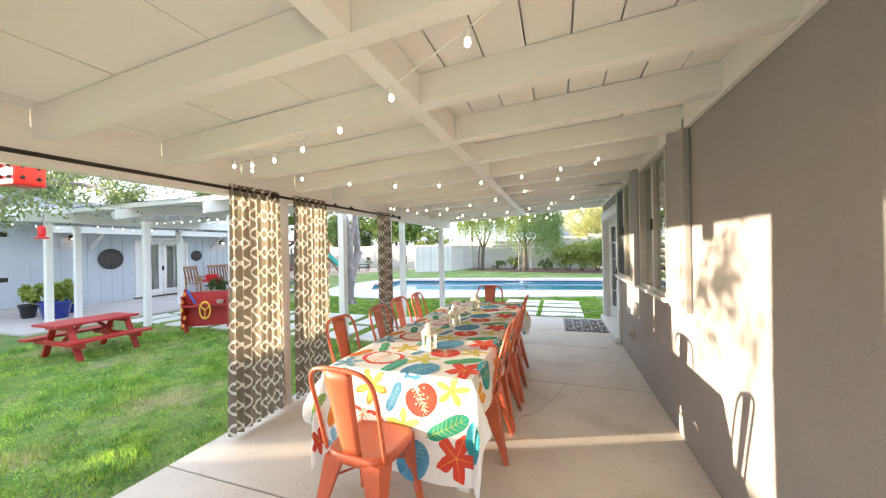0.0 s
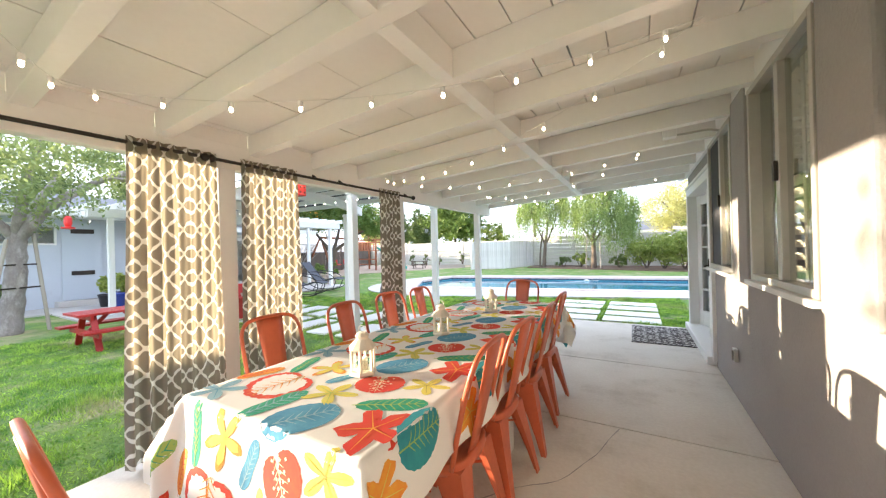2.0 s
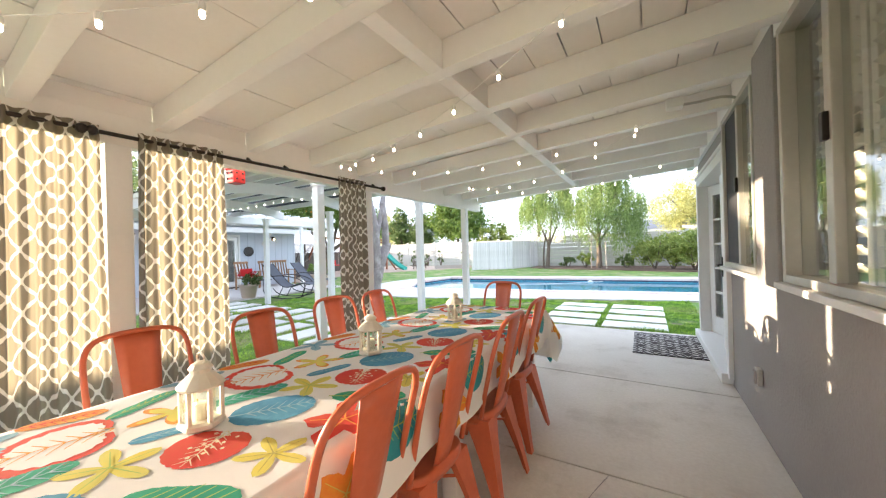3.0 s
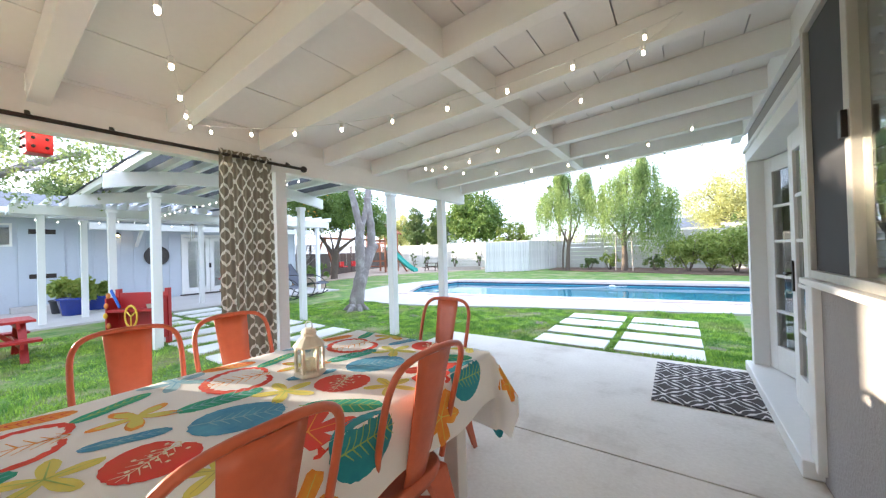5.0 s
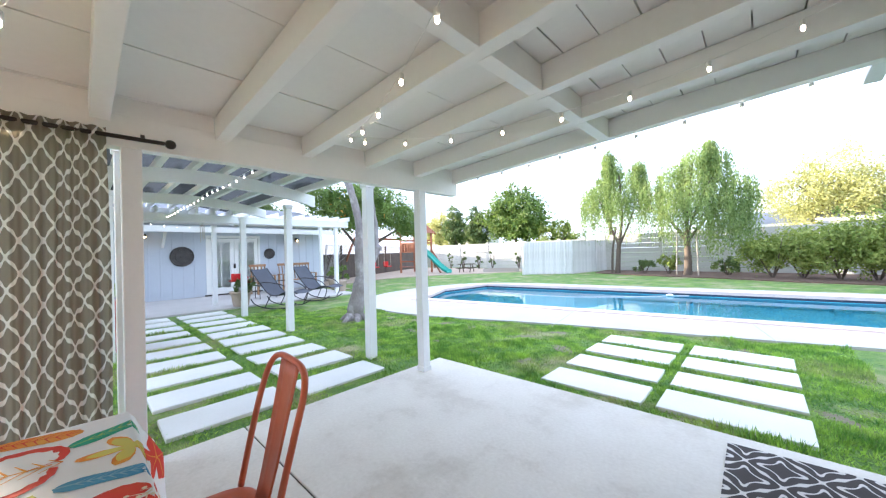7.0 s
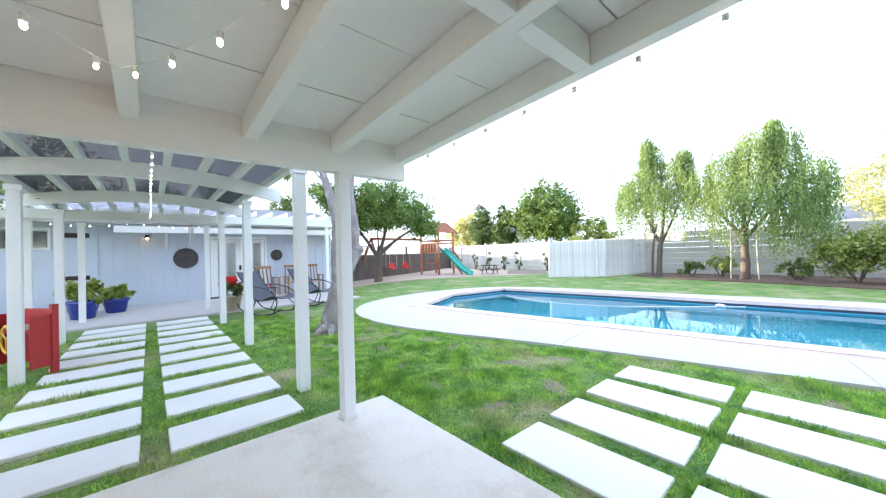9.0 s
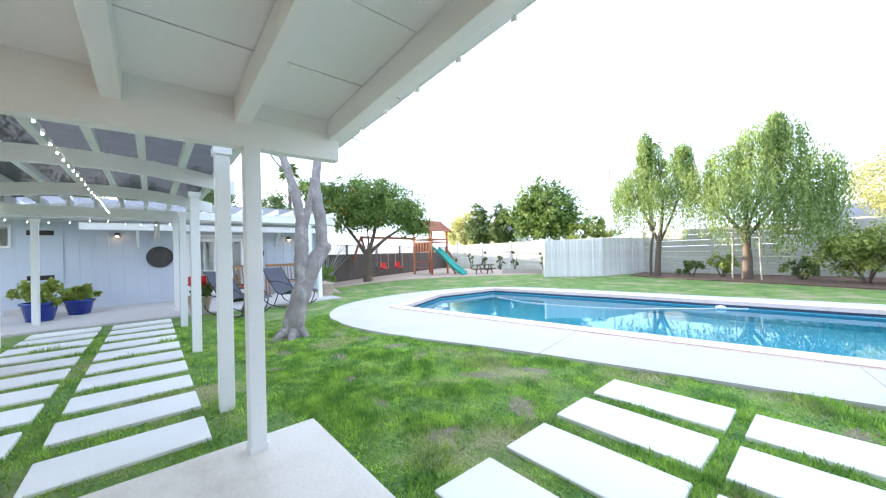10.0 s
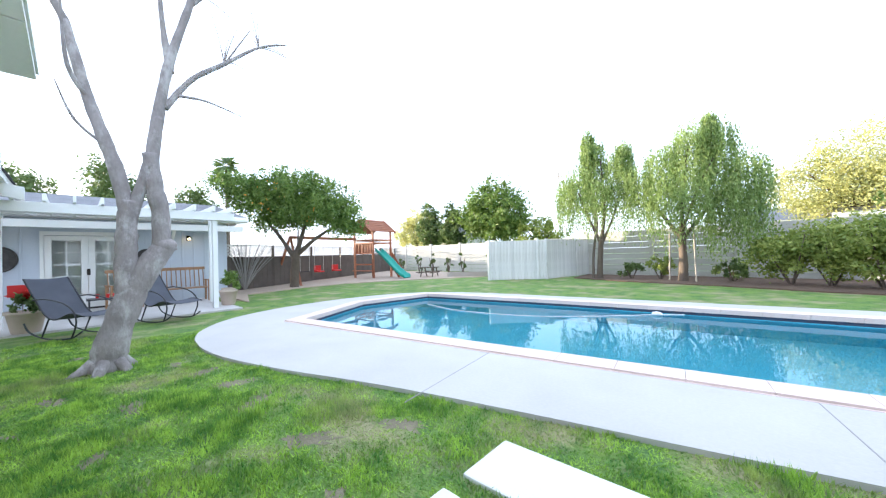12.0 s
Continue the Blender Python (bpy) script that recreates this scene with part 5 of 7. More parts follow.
# ---- terrace furniture and pots ----
def wood_chair(x, y, rz, w=0.62, label="brown slatted teak armchair on the terrace"):
    c = thing("terrace_chair", label, "chair", (x, y, 0.0), rz, group="terrace seats")
    for k in range(max(4, int(w / 0.11))):
        n = max(4, int(w / 0.11))
        xx = -w / 2 + 0.05 + (w - 0.1) * k / (n - 1)
        part("back_slat", bar(bmesh.new(), (xx, -0.24, 0.44), (xx, -0.36, 0.98), 0.065, 0.018, 0.004, up=(1, 0, 0)), "teak", c)
    part("back_rail", bar(bmesh.new(), (-w / 2, -0.365, 1.0), (w / 2, -0.365, 1.0), 0.03, 0.09, 0.006), "teak", c)
    for k in range(5):
        part("seat_slat", bx((-w / 2, -0.22 + 0.10 * k, 0.40), (w / 2, -0.13 + 0.10 * k, 0.425), 0.004), "teak", c)
    for sx in (-1, 1):
        part("armrest", bx((sx * w / 2 - 0.04, -0.30, 0.62), (sx * w / 2 + 0.04, 0.28, 0.645), 0.006), "teak", c)
        for yy in (-0.22, 0.24):
            part("leg", bx((sx * w / 2 - 0.025, yy - 0.025, 0.0), (sx * w / 2 + 0.025, yy + 0.025, 0.62), 0.004), "teak", c)
    return c


wood_chair(-12.75, 9.75, -80)
wood_chair(-12.85, 11.05, -92, 1.25, "brown slatted teak bench on the terrace")


def rocker(x, y, rz, label):
    r = thing("rocking_lounger", label, "rocking chair", (x, y, LAWN + 0.02), rz, group="rocking loungers")
    for sx in (-0.29, 0.29):
        run = [(sx, 0.62, 0.16), (sx, 0.40, 0.05), (sx, 0.05, 0.012), (sx, -0.30, 0.03), (sx, -0.60, 0.12), (sx, -0.72, 0.26)]
        part("runner", tube(bmesh.new(), arch_points(run, 5), 0.014, 8), "black_metal", r)
        part("side_frame", tube(bmesh.new(), arch_points([(sx, -0.72, 1.02), (sx, -0.50, 0.74), (sx, -0.22, 0.42), (sx, 0.02, 0.34), (sx, 0.36, 0.44), (sx, 0.66, 0.40)], 5), 0.014, 8), "black_metal", r)
        part("arm", tube(bmesh.new(), arch_points([(sx * 1.06, -0.46, 0.66), (sx * 1.06, -0.2, 0.68), (sx * 1.06, 0.2, 0.62), (sx * 1.06, 0.44, 0.50), (sx * 1.06, 0.52, 0.30), (sx * 1.02, 0.40, 0.05)], 5), 0.013, 8), "black_metal", r)
        part("strut", tube(bmesh.new(), [(sx, -0.30, 0.03), (sx, -0.12, 0.36)], 0.012, 8), "black_metal", r)
    bm = bmesh.new()
    line = arch_points([(0, -0.72, 1.02), (0, -0.50, 0.74), (0, -0.22, 0.42), (0, 0.02, 0.34), (0, 0.36, 0.44), (0, 0.66, 0.40)], 6)
    rows = []
    for p in line:
        rows.append([bm.verts.new((sx, p.y, p.z - 0.02 * (1 - (sx / 0.28) ** 2) + dz)) for dz in (0.004, -0.004) for sx in (-0.28, -0.14, 0, 0.14, 0.28)])
    for a, b in zip(rows, rows[1:]):
        for o in (0, 5):
            for k in range(4):
                bm.faces.new((a[o + k], a[o + k + 1], b[o + k + 1], b[o + k]))
    part("sling_seat", bm, "sling", r, "dark grey sling fabric", True)
    return r


rocker(-8.75, 8.85, -60, "black rocking lounger with grey sling on the lawn")
rocker(-9.35, 10.15, -66, "second black rocking lounger with grey sling near the bench")


def pot_plant(loc, label, r, hgt, pot_mat, leaf_mat, spread, tall, n, seed, size=0.10, bloom=None):
    p = thing("potted_plant", label, "potted plant", loc)
    part("pot", lathe(bmesh.new(), [(r * 0.68, 0.0), (r * 0.72, 0.02), (r * 0.95, hgt * 0.86), (r * 1.05, hgt * 0.88), (r * 1.06, hgt), (r * 0.94, hgt), (r * 0.90, hgt * 0.9)], 24), pot_mat, p, "", True)
    part("soil", lathe(bmesh.new(), [(r * 0.91, hgt * 0.86), (r * 0.2, hgt * 0.9)], 16), "soil", p)
    crown("foliage", [((0, 0, hgt + tall * 0.45), (spread, spread, tall * 0.6)), ((spread * 0.4, 0.1, hgt + tall * 0.3), (spread * 0.7, spread * 0.7, tall * 0.4))], n, size, leaf_mat, p, seed, 0.2)
    if bloom:
        crown("flowers", [((0, 0, hgt + tall * 0.75), (spread * 0.8, spread * 0.8, tall * 0.4))], n // 4, size * 0.9, bloom, p, seed + 1, 0.3)
    return p


pot_plant((-11.6, 5.42, 0.0), "blue glazed pot with bushy yellow-green plant", 0.30, 0.42, "blue_glaze", "leaf_pot", 0.42, 0.50, 900, 31, 0.13)
pot_plant((-12.35, 5.95, 0.0), "wide blue glazed pot with yellow-green plant", 0.28, 0.36, "blue_glaze", "leaf_pot", 0.40, 0.46, 800, 32, 0.13)
pot_plant((-12.35, 5.25, 0.0), "small black pot with green plant", 0.17, 0.34, "black_metal", "leaf_pot", 0.28, 0.45, 400, 33, 0.12)
pot_plant((-9.95, 8.22, 0.0), "clay pot with red flowers and green leaves", 0.26, 0.40, "pot_clay", "leaf_dark", 0.30, 0.42, 700, 34, 0.09, "leaf_red")
pot_plant((-10.75, 11.70, 0.0), "pale clay pot with a tall sparse shrub", 0.22, 0.40, "pot_clay", "leaf_citrus", 0.26, 0.75, 350, 35, 0.09)
pot_plant((-11.9, 12.05, 0.0), "clay pot with a leafy shrub by the terrace", 0.22, 0.38, "pot_clay", "leaf_citrus", 0.30, 0.60, 400, 36, 0.10)
sign = thing("flower_sign", "small red garden sign among the potted flowers", "sign", (-9.98, 8.18, 0.40))
part("stake", tube(bmesh.new(), [(0, 0, -0.05), (0, 0, 0.30)], 0.008, 6), "stake_wood", sign)
part("board", bx((-0.012, -0.18, 0.26), (0.012, 0.18, 0.48), 0.01), "red_plastic", sign)
st = thing("side_table", "small dark table with red cups on the terrace", "table", (-11.2, 9.30, 0.0))
part("top", bx((-0.25, -0.3, 0.40), (0.25, 0.3, 0.43), 0.01), "black_metal", st)
for sx in (-0.2, 0.2):
    for sy in (-0.25, 0.25):
        part("leg", tube(bmesh.new(), [(sx, sy, 0), (sx, sy, 0.40)], 0.012, 6), "black_metal", st)
for yy in (-0.12, 0.05, 0.16):
    cup = solo("cup", lathe(bmesh.new(), [(0.028, 0), (0.036, 0.09), (0.032, 0.09), (0.026, 0.01)], 12), "red_plastic", "red cup on the small dark table", "cup", group="red cups")
    cup.location = (-11.2 + yy * 0.4, 9.30 + yy, 0.432)
ch = thing("wind_chime", "pale tubular wind chime hanging under the terrace beam", "wind chime", (-10.33, 7.45, 2.26))
part("top", lathe(bmesh.new(), [(0.06, -0.10), (0.06, -0.085), (0.01, -0.05)], 12), "stake_wood", ch)
for k in range(5):
    a = 2 * math.pi * k / 5
    part("chime_tube", tube(bmesh.new(), [(0.045 * math.cos(a), 0.045 * math.sin(a), -0.12), (0.045 * math.cos(a), 0.045 * math.sin(a), -0.40 - 0.03 * k)], 0.010, 6), "frame_metal", ch)
part("cord", tube(bmesh.new(), [(0, 0, 0.0), (0, 0, -0.09)], 0.003, 4), "stake_wood", ch)


# ---- picnic table, play panel, hanging boxes ----
pt = thing("picnic_table", "red painted wooden picnic table on the lawn", "picnic table", (-6.88, 3.90, LAWN))
pt.matrix_basis = pose(-6.98, 3.90, LAWN, 0, 0, 92) @ Matrix.Scale(0.86, 4)
for k in range(5):
    part("top_board", bx((-0.60, -0.345 + 0.14 * k, 0.60), (0.60, -0.215 + 0.14 * k, 0.64), 0.005), "red_paint", pt)
for sy in (-1, 1):
    for k in range(2):
        y = sy * (0.50 + 0.135 * k)
        part("seat_board", bx((-0.62, y - 0.062, 0.33), (0.62, y + 0.062, 0.37), 0.005), "red_paint", pt)
for x in (-0.42, 0.42):
    part("cross_bar", bx((x - 0.02, -0.68, 0.245), (x + 0.02, 0.68, 0.33), 0.004), "red_paint", pt)
    part("top_bar", bx((x - 0.02, -0.34, 0.52), (x + 0.02, 0.34, 0.60), 0.004), "red_paint", pt)
    for sy in (-1, 1):
        part("leg", bar(bmesh.new(), (x + 0.042, sy * 0.50, 0.0), (x + 0.042, sy * 0.20, 0.60), 0.04, 0.09, 0.004, up=(1, 0, 0)), "red_paint", pt)
    part("brace", bar(bmesh.new(), (x * 0.9, 0, 0.29), (x * 0.25, 0, 0.59), 0.035, 0.06, 0.003), "red_paint", pt)

tp2 = thing("toy_stand", "dark red wooden play stand with steering wheel and toys", "toy", (-6.50, 5.50, LAWN), 36)
tp2.scale = (0.56, 0.65, 1.0)
part("panel", bx((-0.70, -0.03, 0.12), (0.70, 0.03, 0.80), 0.008), "red_paint", tp2)
for sx in (-0.68, 0.68):
    part("post", bx((sx - 0.05, -0.05, 0.0), (sx + 0.05, 0.05, 0.86), 0.008), "red_paint", tp2)
part("shelf", bx((-0.68, -0.32, 0.52), (0.68, -0.03, 0.56), 0.006), "red_paint", tp2)
part("side_panel", bx((-0.70, -0.34, 0.10), (-0.66, -0.03, 0.74), 0.006), "red_paint", tp2)
part("side_panel", bx((0.66, -0.34, 0.10), (0.70, -0.03, 0.74), 0.006), "red_paint", tp2)
wheel = [(0.02 + 0.16 * math.cos(a), -0.37, 0.46 + 0.16 * math.sin(a)) for a in (2 * math.pi * k / 20 for k in range(21))]
w = part("steering_wheel", tube(bmesh.new(), wheel, 0.020, 8), "yellow_plastic", tp2, "yellow plastic steering wheel")
for k in range(3):
    a = 2 * math.pi * k / 3 + 0.5
    part("spoke", tube(bmesh.new(), [(0.02, -0.37, 0.46), (0.02 + 0.15 * math.cos(a), -0.37, 0.46 + 0.15 * math.sin(a))], 0.014, 6), "yellow_plastic", w)
for k, (a, b) in enumerate((("orange_plastic", 0), ("orange_plastic", 1), ("yellow_plastic", 2), ("orange_plastic", 3), ("orange_plastic", 4))):
    part("ball", ball(bmesh.new(), (-0.62 + 0.05 * math.sin(b * 2), -0.37, 0.18 + 0.15 * b), 0.045, 2), a, tp2, "orange ball")
part("tube_horn", tube(bmesh.new(), arch_points([(-0.5, -0.36, 0.86), (-0.38, -0.38, 0.74), (-0.26, -0.38, 0.60)], 4), 0.028, 8), "blue_plastic", tp2, "blue plastic tube")
part("pan", lathe(bmesh.new(), [(0.09, 0.57), (0.12, 0.63), (0.11, 0.63), (0.08, 0.58)], 16, (0.42, -0.2, 0)), "frame_metal", tp2, "metal pan")


def bird_box(loc, label, s):
    b = thing("bird_box", label, "bird feeder", loc, 8)
    part("box", bx((-0.07 * s, -0.07 * s, -0.11 * s), (0.07 * s, 0.07 * s, 0.04 * s), 0.01), "red_plastic", b)
    for dx in (-0.035, 0.035):
        for dz in (-0.065, 0.0):
            part("hole", ball(bmesh.new(), (0.0715 * s, dx * s, dz * s), 0.013 * s, 1), "rubber", b)
            part("hole", ball(bmesh.new(), (dx * s, -0.0715 * s, dz * s), 0.013 * s, 1), "rubber", b)
    part("roof", bx((-0.08 * s, -0.08 * s, 0.042 * s), (0.08 * s, 0.08 * s, 0.052 * s), 0.004), "red_plastic", b)
    part("cord", tube(bmesh.new(), [(0, 0, 0.05 * s), (0, 0, 2.26 - loc[2])], 0.003, 4), "dark_metal", b)


bird_box((-2.72, 4.12, 2.01), "small red hanging bird feeder with dark holes under the eave", 0.8)
bird_box((-2.85, 1.69, 2.04), "red box bird feeder with dark holes under the eave", 1.0)
hf = thing("hummingbird_feeder", "small red hummingbird feeder hanging from the tree", "bird feeder", (-7.0, 3.40, 1.80))
part("bottle", lathe(bmesh.new(), [(0.03, 0.0), (0.045, 0.05), (0.045, 0.14), (0.02, 0.17)], 14), "red_plastic", hf)
part("tray", lathe(bmesh.new(), [(0.03, -0.03), (0.075, -0.02), (0.075, 0.0), (0.03, 0.01)], 14), "red_plastic", hf)
part("cord", tube(bmesh.new(), [(0, 0, 0.17), (0.05, 0.1, 0.95)], 0.003, 4), "dark_metal", hf)


# ---- trees ----
def limb(bm, pts, r0, r1, n=5, seg=9):
    line = arch_points(pts, n)
    m = len(line)
    rg = random.Random(int(abs(pts[0][0]) * 1000 + abs(pts[-1][2]) * 100))
    tube(bm, line, [(r0 + (r1 - r0) * k / (m - 1)) * (1 + rg.uniform(-0.09, 0.09)) for k in range(m)], seg)


def bare_tree():
    t = thing("bare_tree", "leaning bare grey tree with rough bark on the lawn", "tree", (0, 0, 0))
    bm = bmesh.new()
    limb(bm, [(-5.72, 9.06, -0.12), (-5.72, 9.10, 0.12), (-5.72, 9.18, 0.45), (-5.72, 9.32, 0.85), (-5.71, 9.46, 1.15), (-5.70, 9.66, 1.46)], 0.175, 0.125, 6, 16)
    for a in range(6):
        an = a * 1.05 + 0.75
        limb(bm, [(-5.72 + 0.12 * math.cos(an), 9.09 + 0.12 * math.sin(an), 0.07), (-5.72 + 0.26 * math.cos(an), 9.07 + 0.26 * math.sin(an), -0.04), (-5.72 + 0.36 * math.cos(an), 9.05 + 0.36 * math.sin(an), -0.13)], 0.075, 0.03, 4, 7)
    ball(bm, (-5.68, 9.64, 1.44), 0.125, 2, (0.9, 1, 0.8))
    part("trunk", bm, "bark", t, "", True)
    limbs = [([(-5.72, 9.28, 0.80), (-5.74, 9.27, 1.25), (-5.75, 9.28, 1.70), (-5.74, 9.31, 2.0)], 0.125, 0.095),
             ([(-5.74, 9.30, 1.80), (-5.78, 9.20, 2.35), (-5.80, 9.12, 2.65), (-5.84, 8.98, 3.15), (-5.86, 8.88, 3.60), (-5.9, 8.78, 4.1)], 0.085, 0.045),
             ([(-5.9, 8.78, 4.1), (-5.95, 8.60, 4.6), (-6.0, 8.55, 5.2)], 0.045, 0.015),
             ([(-5.84, 8.98, 3.2), (-5.7, 8.80, 3.5), (-5.6, 8.75, 4.2)], 0.035, 0.01),
             ([(-5.74, 9.31, 1.80), (-5.70, 9.46, 2.35), (-5.68, 9.54, 2.75), (-5.66, 9.60, 3.1)], 0.075, 0.05),
             ([(-5.70, 9.60, 1.30), (-5.70, 9.60, 1.85), (-5.70, 9.54, 2.20), (-5.70, 9.51, 2.62)], 0.105, 0.088),
             ([(-5.70, 9.51, 2.40), (-5.70, 9.58, 3.05), (-5.70, 9.72, 3.9), (-5.70, 9.98, 4.9), (-5.7, 10.1, 5.6)], 0.085, 0.03),
             ([(-5.70, 9.72, 3.75), (-5.75, 9.66, 4.4), (-5.8, 9.62, 5.2)], 0.05, 0.015),
             ([(-5.70, 9.66, 3.25), (-5.66, 9.95, 3.72), (-5.62, 10.34, 4.08), (-5.58, 10.8, 4.50), (-5.55, 11.2, 4.70)], 0.045, 0.010),
             ([(-5.68, 9.75, 3.45), (-5.6, 10.1, 3.45), (-5.55, 10.52, 3.34)], 0.022, 0.006),
             ([(-5.62, 10.34, 4.08), (-5.6, 10.7, 4.75)], 0.014, 0.005),
             ([(-5.70, 9.98, 4.8), (-5.6, 10.4, 5.3), (-5.6, 10.9, 5.6)], 0.025, 0.006),
             ([(-5.8, 9.12, 2.65), (-5.75, 8.85, 2.9), (-5.7, 8.7, 3.3)], 0.02, 0.006)]
    for pts, a, b in limbs:
        bm = bmesh.new()
        limb(bm, pts, a, b, 6, 12)
        part("limb", bm, "bark", t, "", True)
    bm = bmesh.new()
    rg = random.Random(5)
    for k in range(26):
        p = Vector(rg.choice([(-5.9, 8.7, 4.4), (-5.58, 10.8, 4.5), (-5.7, 10.0, 5.0), (-5.8, 9.62, 5.0), (-5.62, 10.34, 4.08)]))
        d = Vector((rg.uniform(-0.5, 0.5), rg.uniform(-0.3, 0.8), rg.uniform(0.0, 0.8)))
        limb(bm, [p, p + d * 0.4 + Vector((0, 0, 0.05)), p + d * 0.9], 0.009, 0.003, 3, 5)
    part("twigs", bm, "bark", t)


bare_tree()


def tree(label, base, trunk, limbs, bark, crown_args, stakes=(), name="tree"):
    t = thing(name, label, "tree", base)
    bm = bmesh.new()
    limb(bm, *trunk)
    part("trunk", bm, bark, t, "", True)
    for l in limbs:
        bm = bmesh.new()
        limb(bm, *l)
        part("limb", bm, bark, t, "", True)
    for a, b in stakes:
        part("stake", tube(bmesh.new(), [a, b], 0.03, 8), "stake_wood", t, "wooden support stake")
    for k, c in enumerate(crown_args):
        kind, *rest = c
        (strands if kind == "strands" else crown)("crown" if k == 0 else "fruit_cluster", rest[0], rest[1], rest[2], rest[3], t, rest[4], *rest[5:])
    return t


# willows before the block wall
tree("slim willow with drooping light-green strands", (-4.9, 23.9, LAWN), ([(0, 0, -0.05), (0.05, 0, 0.8), (0.12, 0, 1.7)], 0.13, 0.10),
     [([(0.1, 0, 1.5), (-0.35, 0, 2.6), (-0.8, 0.1, 3.8)], 0.07, 0.03), ([(0.12, 0, 1.6), (0.3, 0, 3.0), (0.2, 0, 5.0)], 0.08, 0.03), ([(0.1, 0, 1.4), (0.6, 0.1, 2.6), (0.9, 0, 3.6)], 0.06, 0.02), ([(-0.25, 0, -0.05), (-0.2, 0, 1.2), (0.0, 0, 2.4)], 0.06, 0.04)], "bark_brown",
     [("strands", [((-0.6, 0, 4.3), (0.7, 0.8, 1.0)), ((-0.2, 0.2, 5.4), (0.5, 0.5, 0.8)), ((-0.3, 0, 5.9), (0.25, 0.25, 0.5)), ((0.9, 0, 4.6), (0.55, 0.6, 0.9)), ((1.1, 0, 5.2), (0.3, 0.3, 0.4)), ((-1.3, 0, 3.9), (0.45, 0.5, 0.7)), ((0.2, -0.3, 3.7), (0.8, 0.7, 0.6))], 1500, 1.9, "leaf_willow", 41, 0.115)], name="willow_tree")
tree("broad willow with weeping light-green crown and stakes", (-1.95, 23.6, LAWN), ([(0, 0, -0.05), (0.03, 0, 0.8), (0.0, 0, 1.8)], 0.17, 0.12),
     [([(0, 0, 1.6), (-0.7, 0, 2.7), (-1.2, 0.1, 3.7)], 0.08, 0.03), ([(0, 0, 1.7), (0.1, 0, 3.2), (0.3, 0, 4.9)], 0.09, 0.03), ([(0, 0, 1.5), (0.8, 0.1, 2.6), (1.5, 0, 3.4)], 0.07, 0.02), ([(0.0, 0, 1.7), (0.5, -0.3, 3.1), (1.0, -0.3, 4.2)], 0.06, 0.02)], "bark_brown",
     [("strands", [((-1.3, 0, 3.7), (0.6, 0.7, 0.8)), ((0.4, 0, 5.1), (0.6, 0.6, 0.6)), ((1.1, 0.2, 4.9), (0.6, 0.6, 0.8)), ((1.8, 0, 3.7), (0.6, 0.6, 0.8)), ((0.1, -0.4, 3.6), (1.2, 0.9, 0.8)), ((-0.5, 0.0, 4.5), (0.6, 0.6, 0.6)), ((1.4, -0.2, 2.9), (0.8, 0.6, 0.5)), ((0.9, 0.2, 5.6), (0.25, 0.25, 0.3)), ((0.5, -0.5, 3.2), (1.5, 0.8, 0.6))], 2500, 2.0, "leaf_willow", 42, 0.115)],
     [((-0.42, 0.1, -0.05), (-0.36, 0.1, 1.8)), ((0.40, -0.1, -0.05), (0.38, -0.1, 1.8))], name="willow_tree")
# citrus by the swings
tree("round orange tree with dark glossy leaves and fruit", (-14.6, 15.2, LAWN), ([(0, 0, -0.05), (0.0, 0.05, 0.8), (0.1, 0.1, 1.6)], 0.20, 0.15),
     [([(0.05, 0.05, 1.2), (-0.6, -0.3, 2.2), (-1.3, -0.8, 3.2)], 0.11, 0.04), ([(0.1, 0.1, 1.5), (0.2, 0.4, 2.6), (0.3, 0.5, 3.8)], 0.11, 0.04), ([(0.1, 0.1, 1.4), (0.9, 0.6, 2.1), (1.9, 1.2, 2.7)], 0.10, 0.04), ([(0.0, 0.0, 1.1), (-0.7, 0.5, 1.8), (-1.5, 0.9, 2.6)], 0.08, 0.03)], "bark_brown",
     [("crown", [((-1.5, -1.2, 4.1), (1.4, 1.3, 0.95)), ((0.1, 0.1, 4.2), (1.6, 1.5, 1.0)), ((1.2, 0.9, 3.4), (1.4, 1.3, 1.0)), ((-0.5, 0.0, 3.2), (1.8, 1.7, 0.8)), ((2.0, 1.4, 2.7), (0.8, 0.9, 0.7)), ((-2.2, -1.9, 4.6), (0.6, 0.6, 0.5))], 30000, 0.13, "leaf_citrus", 43, 0.35),
      ("crown", [((0.0, 0.0, 3.0), (1.9, 1.8, 1.2))], 90, 0.10, "fruit", 44, 0.8)], name="orange_tree")
